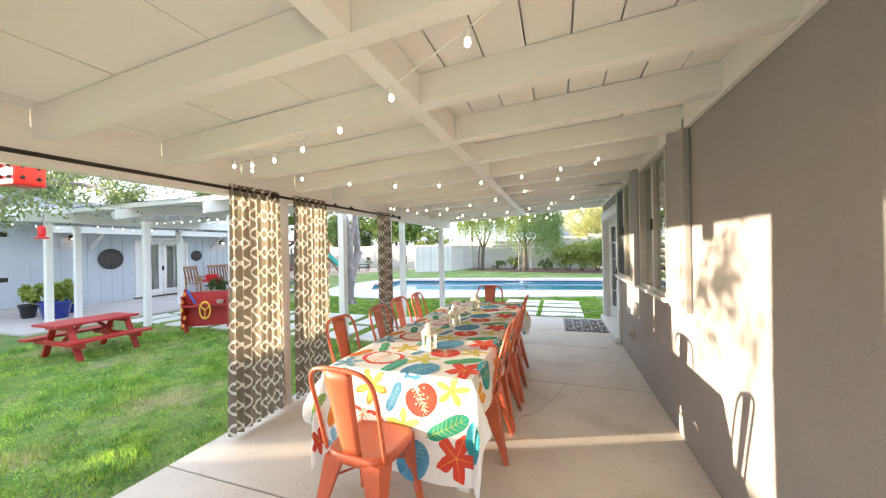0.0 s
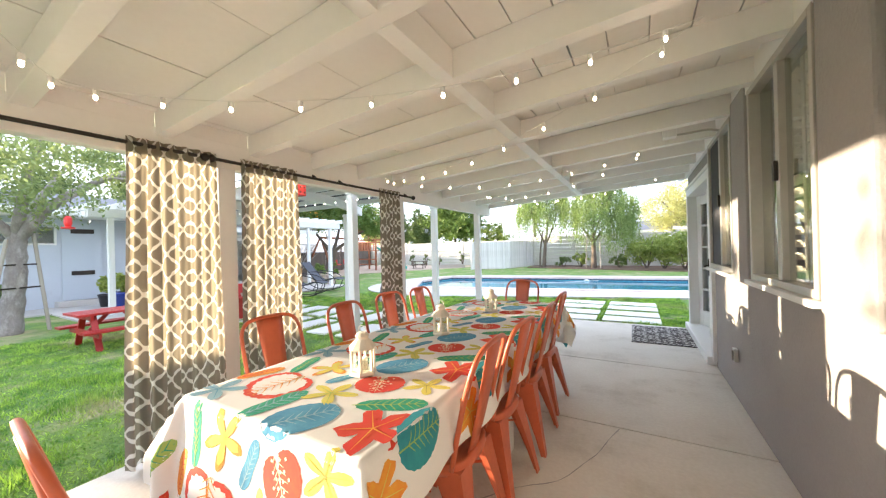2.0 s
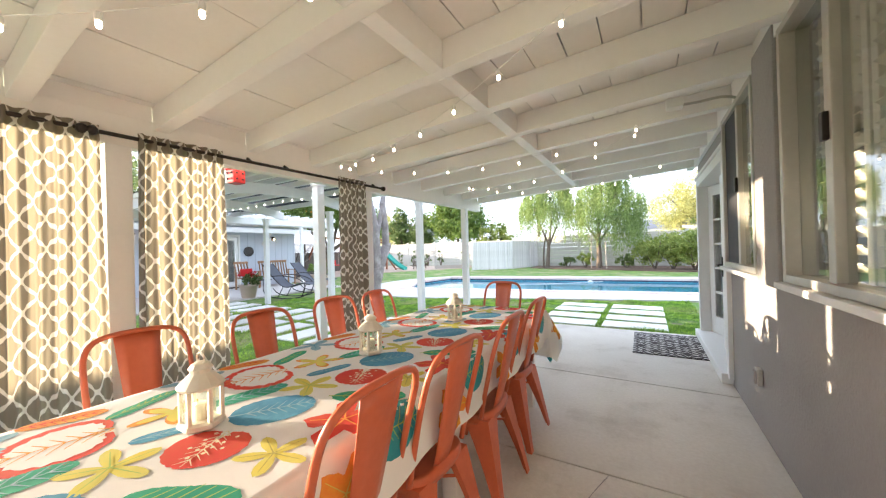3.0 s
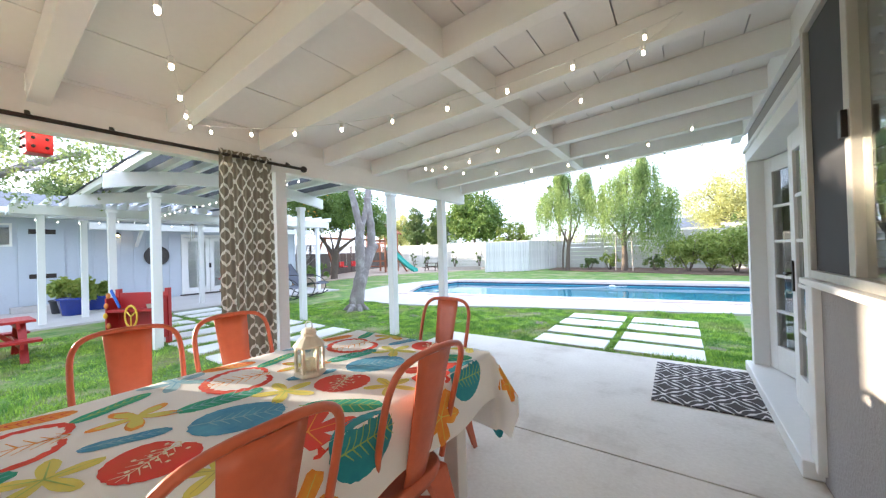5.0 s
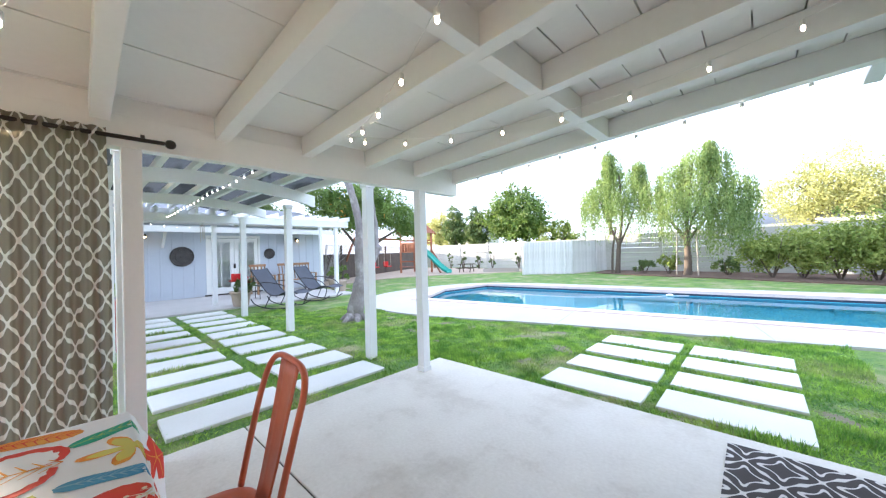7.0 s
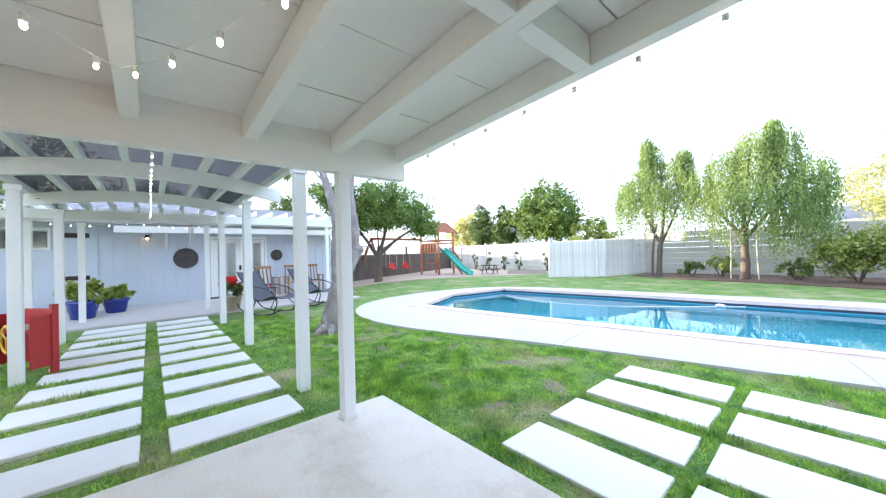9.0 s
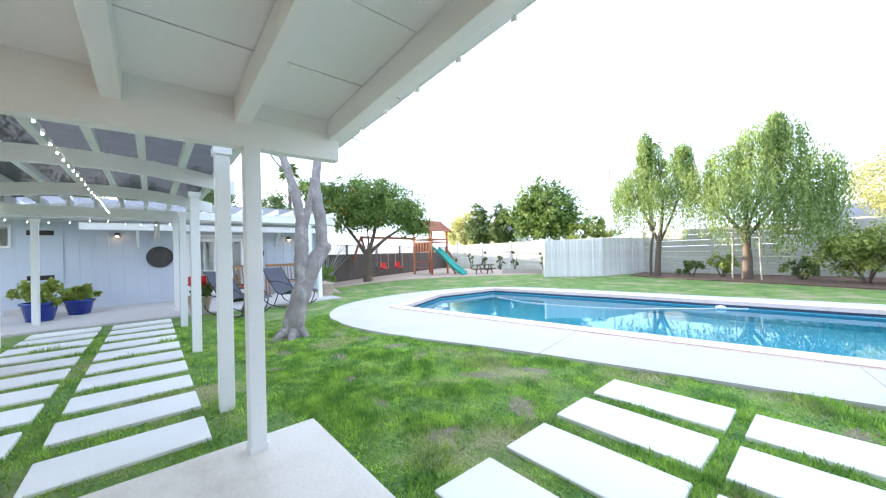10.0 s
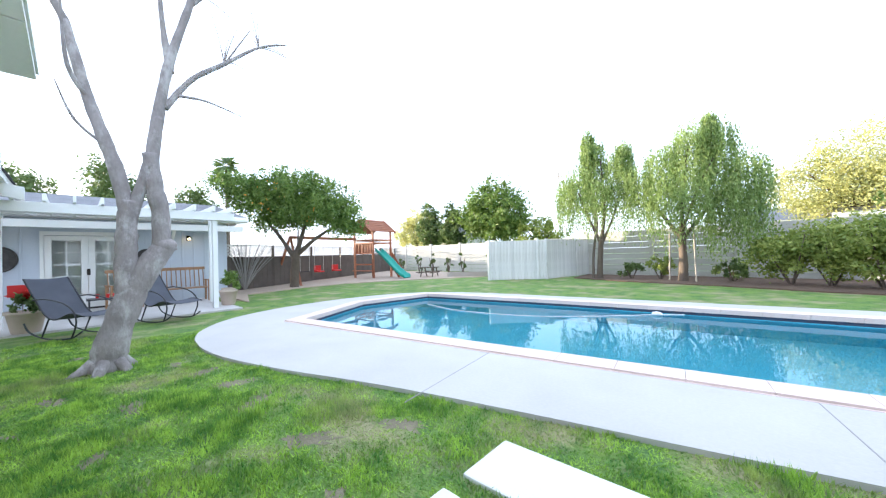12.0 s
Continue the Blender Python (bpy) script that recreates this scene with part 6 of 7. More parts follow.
# staked feathery tree near the guest house
staked = tree("feathery pale-green tree tied to two wooden stakes", (-9.75, 3.22, LAWN), ([(0, 0, -0.05), (0.0, 0.05, 0.6), (0.02, 0.1, 1.3), (0.0, 0.12, 1.9)], 0.165, 0.12),
     [([(0, 0.1, 1.7), (0.3, 0.5, 2.4), (0.6, 1.2, 3.0), (0.9, 2.0, 3.4)], 0.11, 0.04), ([(0, 0.1, 1.8), (0, -0.5, 2.5), (0.2, -1.2, 3.1)], 0.10, 0.04), ([(0, 0.1, 1.8), (0.4, 0.2, 2.9), (0.9, 0.4, 3.9)], 0.10, 0.03), ([(0, 0.1, 1.7), (-0.5, 0.5, 2.6), (-0.9, 1.0, 3.5)], 0.09, 0.03), ([(0.6, 1.2, 3.0), (1.4, 1.4, 2.9), (2.2, 1.2, 2.7)], 0.05, 0.015)], "bark",
     # Last crown blob is out of view, added to dapple sun on the house wall
     [("crown", [((0.3, -0.7, 3.0), (1.3, 1.2, 0.9)), ((0.8, 0.8, 3.5), (1.5, 1.4, 1.0)), ((0.7, 2.0, 3.1), (1.2, 1.0, 0.8)), ((1.9, 0.6, 2.9), (1.3, 1.3, 0.7)), ((0.2, 0.2, 2.5), (1.0, 1.2, 0.5)), ((2.6, -0.4, 3.1), (1.0, 0.9, 0.6)), ((2.7, -3.3, 2.3), (0.45, 0.5, 0.75))], 10000, 0.08, "leaf_feathery", 45, 0.3, 0.6)],
     [((0.25, -0.32, -0.05), (0.12, -0.02, 1.75)), ((0.1, 0.48, -0.05), (0.06, 0.30, 1.95))], name="staked_tree")
for z in (0.85, 1.28):
    part("tie", bar(bmesh.new(), (0.25 - 0.07 * z, -0.32 + 0.165 * z, z), (0.10 - 0.02 * z, 0.48 - 0.09 * z, z + 0.01), 0.02, 0.03), "dark_metal", staked, "dark rubber tie")

# hedge and shrubs before the wall


def shrub(label, loc, r, h, n, material, seed, size=0.12):
    s = thing("shrub", label, "shrub", loc)
    for k in range(4):
        a = k * 1.7 + seed
        part("stem", tube(bmesh.new(), [(0, 0, -0.05), (0.35 * r * math.cos(a), 0.35 * r * math.sin(a), h * 0.4), (0.6 * r * math.cos(a), 0.6 * r * math.sin(a), h * 0.75)], [0.03, 0.02, 0.008], 6), "bark_brown", s)
    rg = random.Random(seed)
    blobs = [((rg.uniform(-0.4, 0.4) * r, rg.uniform(-0.4, 0.4) * r, h * rg.uniform(0.45, 0.7)), (r * rg.uniform(0.55, 0.8), r * rg.uniform(0.5, 0.8), h * rg.uniform(0.3, 0.42))) for _ in range(5)]
    crown("foliage", blobs, n, size, material, s, seed, 0.4)


shrub("small round dark-green shrub by the block wall", (-3.75, 24.2, LAWN), 0.5, 0.75, 900, "leaf_dark", 51)
shrub("yellow-green shrub between the willows", (-2.75, 24.3, LAWN), 0.55, 0.95, 900, "leaf_hedge", 52)
shrub("low dark-green shrub in the mulch bed", (-0.6, 24.1, LAWN), 0.65, 0.75, 1000, "leaf_dark", 53)
for k, (x, y, r, h) in enumerate(((0.75, 23.4, 1.1, 1.75), (1.55, 23.3, 0.95, 1.5), (2.4, 22.9, 1.2, 2.0), (3.2, 22.9, 1.0, 1.7), (4.0, 22.5, 1.25, 2.05), (4.9, 22.4, 1.1, 1.8), (5.8, 22.0, 1.3, 2.1), (6.8, 21.9, 1.2, 1.9), (7.8, 21.6, 1.4, 2.1))):
    shrub("large yellow-green hedge shrub before the wall", (x, y, LAWN), r, 1.15 * h, 5200, "leaf_hedge", 60 + k, 0.11)
shrub("dark green shrub at the foot of the guest house", (-12.6, 3.3, 0.0), 0.45, 0.8, 900, "leaf_dark", 71)
for k, (x, y) in enumerate(((-13.6, 25.4), (-14.9, 25.5), (-16.2, 25.3), (-17.6, 25.4), (-11.6, 25.6), (-19.2, 25.2))):
    shrub("young slender shrub before the back wall", (x, y, LAWN), 0.32, 1.35, 350, "leaf_dark", 80 + k, 0.12)

# ---- fences and walls of the garden ----


def board_fence(p, q, h, label, step=0.145, first_post=0):
    f = thing("fence", label, "fence", (0, 0, 0))
    p, q = Vector((*p, 0)), Vector((*q, 0))
    d = q - p
    n = max(1, round(d.length / step))
    step = d.length / n
    ang = math.atan2(d.y, d.x)
    bd = mesh_of(bx((0.003, -0.012, 0.0), (step - 0.003, 0.012, h), 0.003), "fence_board")
    bd.materials.append(M["fence_wood"])
    rg = random.Random(n)
    for k in range(n):
        b = link("fence_board", bd, None, f)
        b.matrix_basis = Matrix.Translation(p + d * (k / n) + Vector((0, 0, LAWN + rg.uniform(0, 0.02)))) @ Matrix.Rotation(ang + rg.uniform(-0.02, 0.02), 4, 'Z')
    for k in range(first_post, int(d.length / 2.2) + 2):
        u = min(1.0, k * 2.2 / d.length)
        c = p + d * u
        part("fence_post", bx((c.x - 0.05, c.y - 0.05, LAWN - 0.05), (c.x + 0.05, c.y + 0.05, h + 0.02), 0.006), "fence_wood", f)
    nrm = Vector((-d.y, d.x, 0)).normalized() * 0.04
    for z in (0.4, h - 0.3):
        part("rail", bar(bmesh.new(), p + nrm + Vector((0, 0, z)), q + nrm + Vector((0, 0, z)), 0.04, 0.09), "fence_wood", f)


board_fence((-8.95, 21.6), (-6.93, 23.2), 1.75, "weathered white board fence screen by the lawn")
board_fence((-6.93, 23.2), (-6.15, 26.6), 1.78, "weathered white board fence running back to the wall", 0.145, 1)


def plank_wall(p, q, h, label, bay=3.0):
    w = thing("block_wall", label, "garden wall", (0, 0, 0))
    p, q = Vector((*p, 0)), Vector((*q, 0))
    d = q - p
    n = max(1, round(d.length / bay))
    L = d.length / n
    ang = math.atan2(d.y, d.x)
    rows = 8
    pl = mesh_of(bx((0.07, -0.035, 0.008), (L - 0.07, 0.035, h / rows - 0.008), 0.010), "wall_plank")
    pl.materials.append(M["block_wall"])
    rg = random.Random(n)
    for k in range(n + 1):
        c = p + d * (k / n)
        part("wall_post", box(bmesh.new(), (-0.08, -0.07, LAWN - 0.1), (0.08, 0.07, h + 0.06), Matrix.Translation(c) @ Matrix.Rotation(ang, 4, 'Z'), 0.008), "block_wall", w)
        if k < n:
            for r in range(rows):
                o = link("wall_plank", pl, None, w)
                o.matrix_basis = Matrix.Translation(c + Vector((0, 0, LAWN + h / rows * r))) @ Matrix.Rotation(ang + rg.uniform(-0.002, 0.002), 4, 'Z')


plank_wall((-6.3, 26.4), (14, 25.2), 2.08, "cream precast plank wall behind the willows")
plank_wall((-24, 27.3), (-6.4, 26.9), 1.92, "pale precast plank wall behind the play area")
# Unseen fence added to cut the low sun; its gap lets floor streaks through
for y0, y1 in ((0.38, -1.57), (-1.90, -14.0)):
    board_fence((-13.4, y0), (-13.4, y1), 1.74, "unseen tall board fence added to block the low sun")
# lattice fence behind the swings
lf = thing("lattice_fence", "dark wooden fence with lattice top behind the swings", "fence", (0, 0, 0))
a, b = Vector((-15.2, 12.6, 0)), Vector((-22.5, 27.2, 0))
d = b - a
for k in range(62):
    c = a + d * (k / 62)
    part("fence_board", box(bmesh.new(), (0, -0.012, LAWN), (d.length / 62 - 0.01, 0.012, 1.35), Matrix.Translation(c) @ Matrix.Rotation(math.atan2(d.y, d.x), 4, 'Z')), "lattice_wood", lf)
for k in range(7):
    c = a + d * (k / 6)
    part("fence_post", bx((c.x - 0.05, c.y - 0.05, LAWN), (c.x + 0.05, c.y + 0.05, 1.85)), "lattice_wood", lf)
bm = bmesh.new()
for k in range(110):
    c = a + d * (k / 110)
    e = a + d * min(1, (k + 3.2) / 110)
    bar(bm, (c.x, c.y, 1.37), (e.x, e.y, 1.80), 0.012, 0.03)
    bar(bm, (e.x, e.y, 1.37), (c.x, c.y, 1.80), 0.012, 0.03)
part("lattice", bm, "fence_wood", lf, "pale diagonal lattice")
part("top_rail", bar(bmesh.new(), (a.x, a.y, 1.82), (b.x, b.y, 1.82), 0.06, 0.05), "fence_wood", lf)

# ---- play set ----
ps = thing("play_set", "red-brown wooden play tower with green slide and swings", "play set", (-16.4, 20.6, LAWN), 8)
for x in (-0.75, 0.75):
    for y in (-0.7, 0.7):
        part("tower_post", bx((x - 0.05, y - 0.05, 0), (x + 0.05, y + 0.05, 2.65), 0.006), "cedar", ps)
for k in range(9):
    part("deck_board", bx((-0.8, -0.78 + 0.175 * k, 1.38), (0.8, -0.62 + 0.175 * k, 1.42), 0.004), "cedar", ps)
for z in (1.95, 2.12):
    for s in (-0.75, 0.75):
        part("rail", bx((-0.8, s - 0.02, z), (0.8, s + 0.02, z + 0.08), 0.004), "cedar", ps)
        part("rail", bx((s - 0.02, -0.75, z), (s + 0.02, 0.75, z + 0.08), 0.004), "cedar", ps)
for k in range(6):
    part("baluster", bx((-0.62 + 0.24 * k, -0.77, 1.42), (-0.56 + 0.24 * k, -0.73, 1.95)), "cedar", ps)
for k in range(5):
    part("panel_board", bx((-0.77, -0.62 + 0.26 * k, 1.42), (-0.73, -0.40 + 0.26 * k, 1.95)), "cedar", ps)
for s in (-1, 1):
    rf = part("roof_side", bar(bmesh.new(), (s * 0.95, 0, 2.62), (0, 0, 3.35), 2.0, 0.03, 0.004, up=(1, 0, 0)), "cedar", ps)
    for k in range(6):
        u = k / 6
        part("roof_slat", bar(bmesh.new(), (s * 0.95 * (1 - u), -1.0, 2.65 + 0.73 * u), (s * 0.95 * (1 - u), 1.0, 2.65 + 0.73 * u), 0.03, 0.02), "cedar", rf)
for y in (-0.9, 0.9):
    for s in (-1, 1):
        part("gable_trim", bar(bmesh.new(), (s * 0.98, y, 2.58), (0, y, 3.33), 0.05, 0.10, 0.004), "cedar", ps)
# slide towards the lawn
bm = bmesh.new()
rows = []
for k in range(13):
    u = k / 12
    x = 0.75 + 2.1 * u
    z = 1.45 * (1 - u) ** 1.15 + 0.10 + 0.05 * math.sin(6 * u)
    prof = ((-0.26, 0.16), (-0.24, 0.16), (-0.22, 0.01), (0.22, 0.01), (0.24, 0.16), (0.26, 0.16), (0.25, -0.03), (-0.25, -0.03))
    rows.append([bm.verts.new((x, -0.3 + dy, z + dz)) for dy, dz in prof])
for p, q in zip(rows, rows[1:]):
    for k in range(8):
        bm.faces.new((p[k], p[(k + 1) % 8], q[(k + 1) % 8], q[k]))
bm.faces.new(rows[0])
bm.faces.new(rows[-1])
part("slide", bm, "green_plastic", ps, "green plastic slide", True)
for yy in (0.15, 0.75):
    part("ladder_rail", bar(bmesh.new(), (0.78, yy, 1.42), (1.9, yy, 0.0), 0.05, 0.10, 0.004), "cedar", ps)
for k in range(6):
    u = (k + 0.5) / 6
    part("rung", bx((0.76 + 1.12 * u - 0.03, 0.15, 1.42 * (1 - u) - 0.02), (0.76 + 1.12 * u + 0.03, 0.75, 1.42 * (1 - u) + 0.02)), "cedar", ps)
part("bench", bx((-0.7, -0.95, 0.42), (0.7, -0.72, 0.47), 0.004), "cedar", ps)
part("lower_rail", bx((-0.75, -0.74, 0.75), (0.75, -0.70, 0.83), 0.004), "cedar", ps)
# swing beam and A-frame
part("swing_beam", bar(bmesh.new(), (-0.75, -0.6, 2.25), (-0.35, -4.9, 2.25), 0.10, 0.14, 0.006), "cedar", ps)
for ex, ey in ((-1.45, -5.1), (0.75, -5.1)):
    part("swing_leg", bar(bmesh.new(), (-0.35, -4.9, 2.3), (ex, ey, 0.0), 0.09, 0.09, 0.006), "cedar", ps)
for u, m in ((0.35, "red_plastic"), (0.62, "red_plastic"), (0.82, "rubber")):
    cx, cy = -0.75 + 0.40 * u, -0.6 - 4.3 * u
    for s in (-0.22, 0.22):
        part("chain", tube(bmesh.new(), [(cx + 0.3 * s, cy + 0.95 * s, 2.18), (cx + 0.3 * s, cy + 0.95 * s, 0.62)], 0.010, 5), "frame_metal", ps)
    if m == "red_plastic":
        sb = bx((cx - 0.17, cy - 0.2, 0.52), (cx + 0.17, cy + 0.2, 0.58), 0.02)
        box(sb, (cx - 0.17, cy - 0.2, 0.58), (cx - 0.13, cy + 0.2, 0.86), None, 0.01)
        part("swing_seat", sb, m, ps, "red swing seat")
    else:
        part("swing_seat", bx((cx - 0.08, cy - 0.22, 0.58), (cx + 0.08, cy + 0.22, 0.61), 0.01), m, ps)
# small dark picnic table by the play area, raised bed
kt = thing("kids_table", "small dark picnic table beside the play area", "picnic table", (-13.4, 22.2, LAWN), 20)
part("top", bx((-0.5, -0.3, 0.52), (0.5, 0.3, 0.56), 0.006), "bark_brown", kt)
for sy in (-0.55, 0.55):
    part("seat", bx((-0.5, sy - 0.1, 0.28), (0.5, sy + 0.1, 0.32), 0.006), "bark_brown", kt)
for x in (-0.35, 0.35):
    for sy in (-1, 1):
        part("leg", bar(bmesh.new(), (x, sy * 0.42, 0.0), (x, sy * 0.15, 0.52), 0.05, 0.05), "bark_brown", kt)
    part("cross_bar", bx((x - 0.03, -0.6, 0.24), (x + 0.03, 0.6, 0.28)), "bark_brown", kt)
rbed = thing("raised_bed", "low timber edged planting bed", "planter", (-11.6, 23.4, LAWN), 35)
for lo, hi in (((-1.1, -0.5, 0), (1.1, -0.44, 0.22)), ((-1.1, 0.44, 0), (1.1, 0.5, 0.22)), ((-1.1, -0.44, 0), (-1.04, 0.44, 0.22)), ((1.04, -0.44, 0), (1.1, 0.44, 0.22))):
    part("edge_board", bx(lo, hi, 0.005), "stake_wood", rbed)
part("soil", bx((-1.04, -0.44, 0), (1.04, 0.44, 0.16)), "soil", rbed)

# ---- beyond the garden ----


def back_tree(label, base, h, r, n, material, seed, size, trunk=0.16):
    tree(label, base, ([(0, 0, -0.1), (0.1, 0, h * 0.3), (0, 0, h * 0.55)], trunk, trunk * 0.6), [([(0, 0, h * 0.4), (r * 0.5, 0.1, h * 0.65)], trunk * 0.5, 0.03), ([(0, 0, h * 0.4), (-r * 0.5, -0.1, h * 0.7)], trunk * 0.5, 0.03)], "bark_brown",
         [("crown", [((-r * 0.45, 0, h * 0.60), (r * 0.65, r * 0.65, h * 0.24)), ((r * 0.45, 0.2, h * 0.58), (r * 0.65, r * 0.6, h * 0.26)), ((0.05, 0, h * 0.78), (r * 0.62, r * 0.6, h * 0.22)), ((0, 0, h * 0.48), (r * 0.9, r * 0.8, h * 0.18))], n, size, material, seed, 0.45)])


back_tree("dense dark-green tree behind the back wall", (-15.4, 31.5, 0), 7.0, 2.9, 14000, "leaf_citrus", 101, 0.26)
back_tree("upright grey-green tree behind the back wall", (-21.9, 31.0, 0), 5.9, 1.3, 7000, "leaf_dark", 102, 0.22)
back_tree("second upright grey-green tree behind the wall", (-19.3, 31.0, 0), 5.5, 1.2, 6500, "leaf_dark", 103, 0.22)
back_tree("yellow-green spring tree behind the wall", (3.6, 34.0, 0), 6.7, 3.0, 22000, "leaf_yellow", 104, 0.14, 0.2)
back_tree("yellow-green spreading tree beyond the hedge", (7.6, 34.5, 0), 6.6, 3.2, 14000, "leaf_yellow", 105, 0.13, 0.2)
back_tree("tall thin dark conifer behind the willows", (-7.4, 31.0, 0), 9.0, 0.9, 1500, "leaf_dark", 106, 0.22)
back_tree("low bushy tree behind the fence", (-11.4, 31.5, 0), 3.9, 1.8, 4000, "leaf_hedge", 107, 0.22)
back_tree("yellowish bush behind the play set", (-26.0, 33.0, 0), 6.0, 2.4, 5000, "leaf_yellow", 108, 0.26)
for k, (x, y, h, r) in enumerate(((-26, 7.0, 6.4, 1.8), (-26, 10.2, 7.0, 2.2), (-27, 4.2, 6.2, 2.2), (-27, 1.0, 6.8, 2.4), (-24, 13.5, 5.6, 1.6))):
    back_tree("dark green tree behind the guest house", (x, y, 0), h, r, 9000, "leaf_dark", 120 + k, 0.20)
# leafless pale shrub by the guest house corner
pl = thing("bare_shrub", "pale leafless shrub beside the guest house", "shrub", (-15.6, 13.6, LAWN))
bm = bmesh.new()
rg = random.Random(77)
for k in range(46):
    an, sp = rg.uniform(0, 6.28), rg.uniform(0.3, 1.4)
    hh = rg.uniform(1.4, 2.7)
    limb(bm, [(0, 0, 0), (sp * 0.4 * math.cos(an), sp * 0.4 * math.sin(an), hh * 0.5), (sp * math.cos(an), sp * math.sin(an), hh)], 0.022, 0.005, 3, 5)
part("stem_cluster", bm, "twig_grey", pl)
# palm far beyond
pm = thing("palm_tree", "distant fan palm above the trees", "palm tree", (-48.0, 21.7, 0))
part("trunk", tube(bmesh.new(), arch_points([(0, 0, 0), (0.1, 0, 6), (0, 0, 12.9)], 4), 0.22, 10), "bark_brown", pm)
bm = bmesh.new()
rg = random.Random(9)
for k in range(46):
    an, el = rg.uniform(0, 6.28), rg.uniform(-0.7, 1.2)
    dr = Vector((math.cos(an) * math.cos(el), math.sin(an) * math.cos(el), math.sin(el)))
    sd = dr.cross(Vector((0, 0, 1))).normalized()
    p0 = Vector((0, 0, 13.0))
    pts = [p0 + dr * 0.2, p0 + dr * 1.1 + sd * 0.32, p0 + dr * 1.75 - Vector((0, 0, 0.35)), p0 + dr * 1.1 - sd * 0.32]
    bm.faces.new([bm.verts.new(p) for p in pts])
part("fronds", bm, "leaf_dark", pm)


def far_house(label, x0, x1, y0, y1, h, ridge, wall_m="far_wall"):
    g = thing("neighbour_house", label, "house", (0, 0, 0))
    part("wall", bx((x0, y0, -0.1), (x1, y1, h)), wall_m, g)
    bm = bmesh.new()
    sec = [(y0 - 0.5, h), ((y0 + y1) / 2, ridge), (y1 + 0.5, h)]
    a = [bm.verts.new((x0 - 0.5, y, z)) for y, z in sec]
    b = [bm.verts.new((x1 + 0.5, y, z)) for y, z in sec]
    bm.faces.new(a)
    bm.faces.new(b)
    for k in range(3):
        bm.faces.new((a[k], a[(k + 1) % 3], b[(k + 1) % 3], b[k]))
    part("roof", bm, "shingle", g)
    part("fascia", bx((x0 - 0.5, y0 - 0.54, h - 0.2), (x1 + 0.5, y0 - 0.5, h + 0.02)), "white_paint", g)


far_house("grey roofed neighbour house behind the cream wall", -0.8, 2.3, 36.0, 42.0, 2.5, 3.5)
far_house("second grey roofed neighbour house beyond the hedge", 3.2, 16, 33.5, 41.0, 2.6, 3.9)
far_house("pale neighbour house behind the play set", -30, -24, 36, 42, 3.2, 4.9)
up = thing("utility_pole", "distant wooden utility pole with crossbar", "utility pole", (-13.5, 40.0, 0))
part("pole", tube(bmesh.new(), [(0, 0, 0), (0, 0, 8.7)], 0.06, 8), "stake_wood", up)
part("crossbar", bx((-0.8, -0.04, 8.2), (0.8, 0.04, 8.28)), "stake_wood", up)

# ---- grass blades on the near lawn ----
rgn = np.random.default_rng(8)
BARE = []
rgb = random.Random(31)
while len(BARE) < 18:
    x, y = rgb.uniform(-6.8, 0.9), rgb.uniform(8.4, 12.2)
    inside_deck = y > 9.9 + 0.27 * max(0, x + 4.4)
    if any(math.hypot(x - q[0], y - q[1]) < 0.62 for q in BARE):
        continue
    if inside_deck or any(abs(x - px) < 0.6 and abs(y - py) < 0.35 for px, py, pz, tn in PAVERS):
        continue
    BARE.append((x, y, rgb.uniform(0.06, 0.16), rgb.uniform(0, 3.14)))
for x, y, r, an in BARE:
    n0 = 30
    pts = []
    for k in range(n0):
        a = 2 * math.pi * k / n0
        rr = r * (0.45 + 0.7 * rgb.random())
        px, py = 1.7 * rr * math.cos(a), 0.8 * rr * math.sin(a)
        pts.append((x + px * math.cos(an) - py * math.sin(an), y + px * math.sin(an) + py * math.cos(an)))
    solo("bare_patch", prism(bmesh.new(), pts, LAWN - 0.01, LAWN + 0.001), "bare_soil", "bare tan soil patch in the lawn", "soil", "structure")
N = 330000
gx = np.concatenate((rgn.uniform(-7.5, 1.2, N * 6 // 10), rgn.uniform(-8.5, -2.5, N - N * 6 // 10)))
gy = np.concatenate((rgn.uniform(8.2, 12.0, N * 6 // 10), rgn.uniform(0.5, 9.0, N - N * 6 // 10)))
ok = ~((gx > SX0 - 0.005) & (gy < SY1 + 0.005))
for x, y, z, turned in PAVERS:
    hx2, hy2 = (0.235, 0.465) if turned else (0.465, 0.235)
    ok &= ~((abs(gx - x) < hx2) & (abs(gy - y) < hy2))
poly = np.array(DECK)
inside = np.zeros(len(gx), bool)
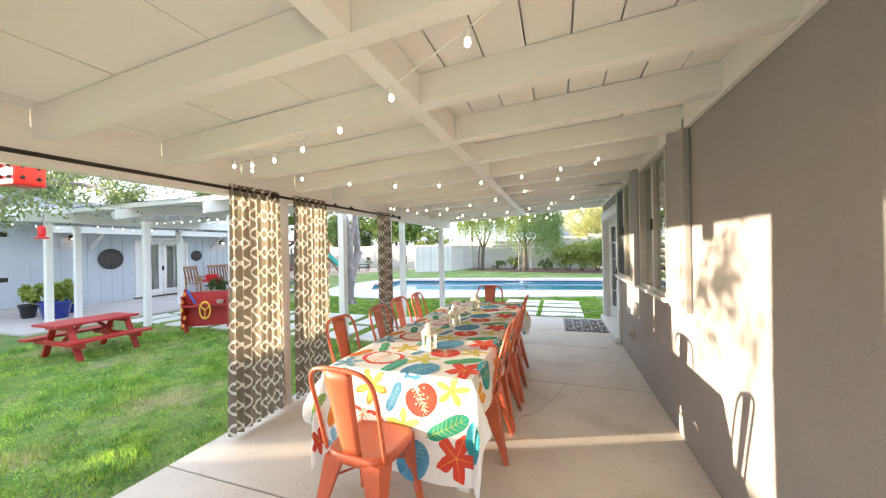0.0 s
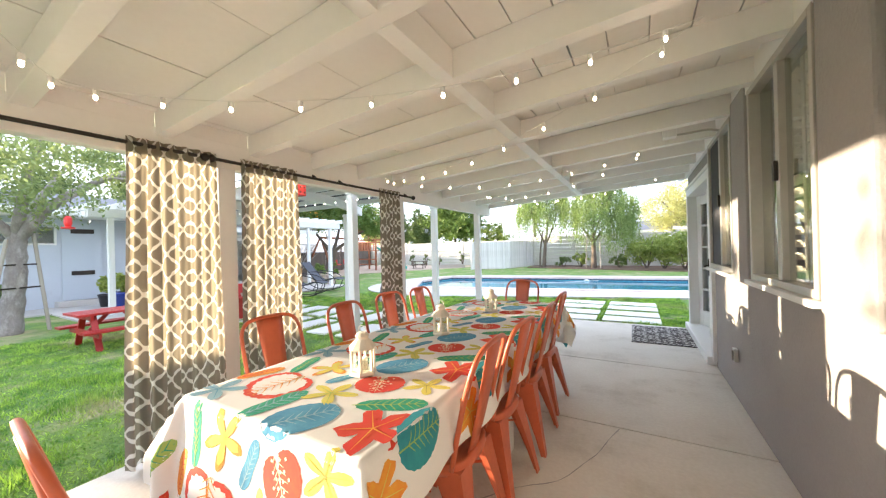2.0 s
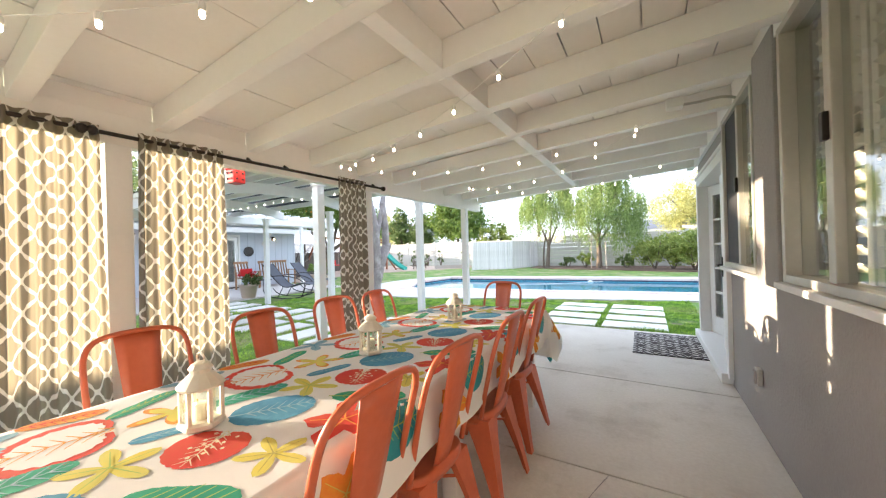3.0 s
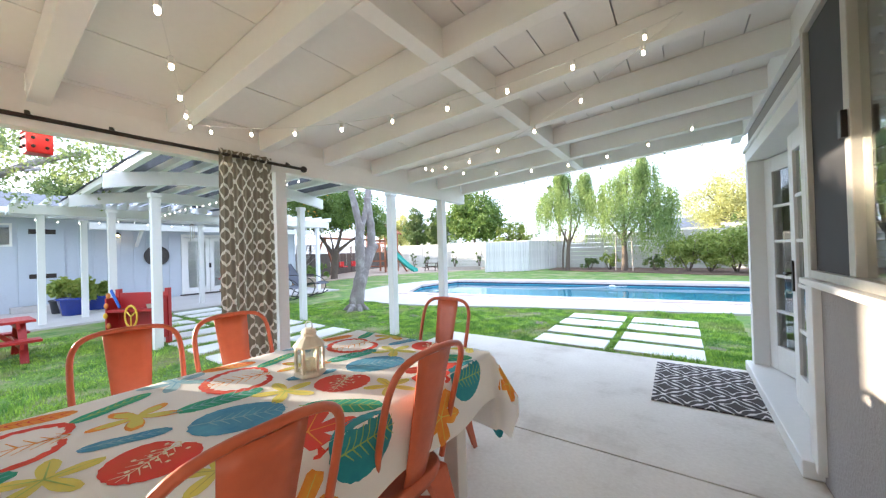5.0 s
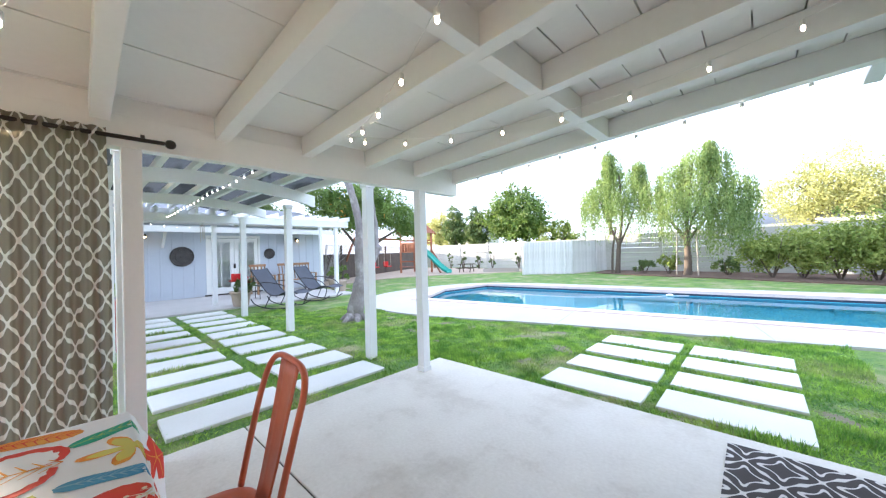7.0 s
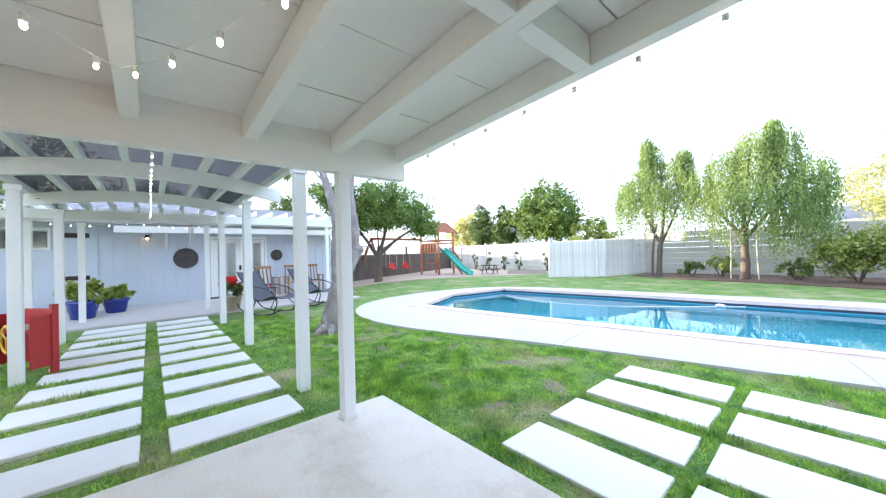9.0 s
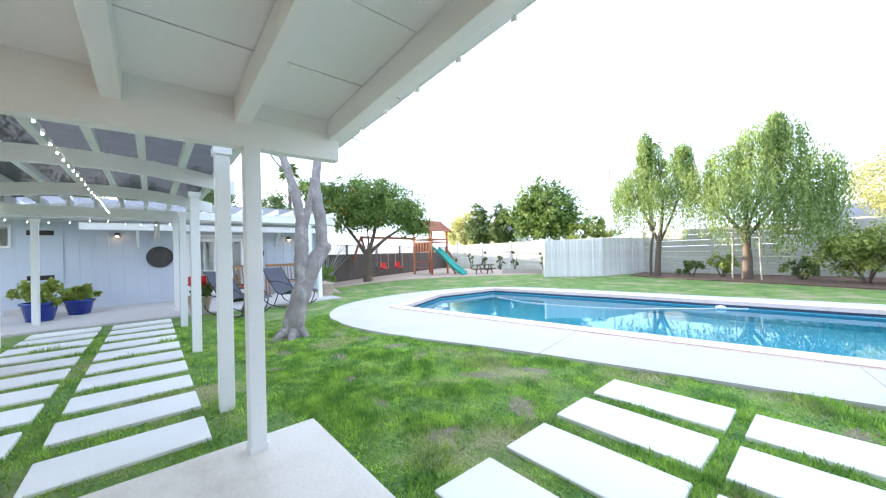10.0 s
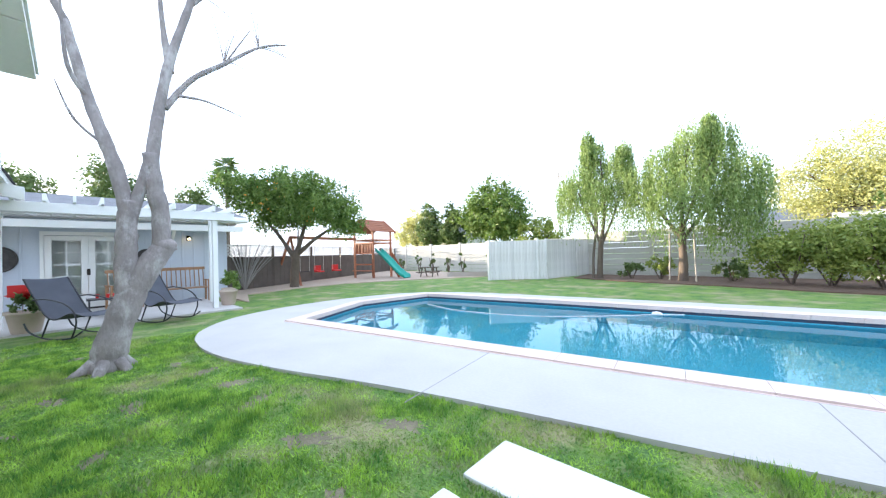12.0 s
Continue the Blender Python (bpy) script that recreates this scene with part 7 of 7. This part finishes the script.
for k in range(len(poly)):
    (ax, ay), (bx2, by2) = poly[k], poly[(k + 1) % len(poly)]
    cross = ((ay > gy) != (by2 > gy)) & (gx < (bx2 - ax) * (gy - ay) / (by2 - ay + 1e-12) + ax)
    inside ^= cross
ok &= ~inside
for x, y, r, an in BARE:
    dx, dy = gx - x, gy - y
    u, w2 = dx * math.cos(an) + dy * math.sin(an), -dx * math.sin(an) + dy * math.cos(an)
    ok &= rgn.random(len(gx)) > 0.9 * np.exp(-((u / (1.7 * r)) ** 2 + (w2 / (0.9 * r)) ** 2) ** 1.5)
tuft = np.sin(gx * 7.3 + 2.0 * np.sin(gy * 5.1)) + np.sin(gy * 6.7 + 1.7 * np.sin(gx * 4.3))
ok &= rgn.random(len(gx)) < 0.85 + 0.1 * tuft
gx, gy, tuft = gx[ok], gy[ok], tuft[ok]
n = len(gx)
patch = np.sin(gx * 2.1 + 1.3 * np.sin(gy * 1.7)) * np.sin(gy * 2.4 + np.sin(gx * 1.1))
hgt = (0.022 + 0.030 * rgn.random(n)) * (0.85 + 0.45 * np.clip(patch, -0.4, 1)) * (1.0 + 0.35 * np.clip(tuft, -1, 1.6))
ang = rgn.uniform(0, 2 * np.pi, n)
wd = 0.0035 + 0.004 * rgn.random(n)
lean = rgn.normal(size=(n, 2)) * 0.018
base = np.stack((gx, gy, np.full(n, LAWN - 0.003)), 1)
side = np.stack((np.cos(ang), np.sin(ang), np.zeros(n)), 1) * wd[:, None]
tip = base + np.stack((lean[:, 0], lean[:, 1], hgt), 1)
gv = np.stack((base - side, base + side, tip), 1).reshape(-1, 3)
me = bpy.data.meshes.new("grass")
me.vertices.add(3 * n)
me.vertices.foreach_set("co", gv.ravel())
me.loops.add(3 * n)
me.loops.foreach_set("vertex_index", np.arange(3 * n))
me.polygons.add(n)
me.polygons.foreach_set("loop_start", np.arange(n) * 3)
me.polygons.foreach_set("loop_total", np.full(n, 3))
me.update()
tagged(link("grass", me, "blade"), "short green grass blades of the lawn", "grass", kind="stuff")
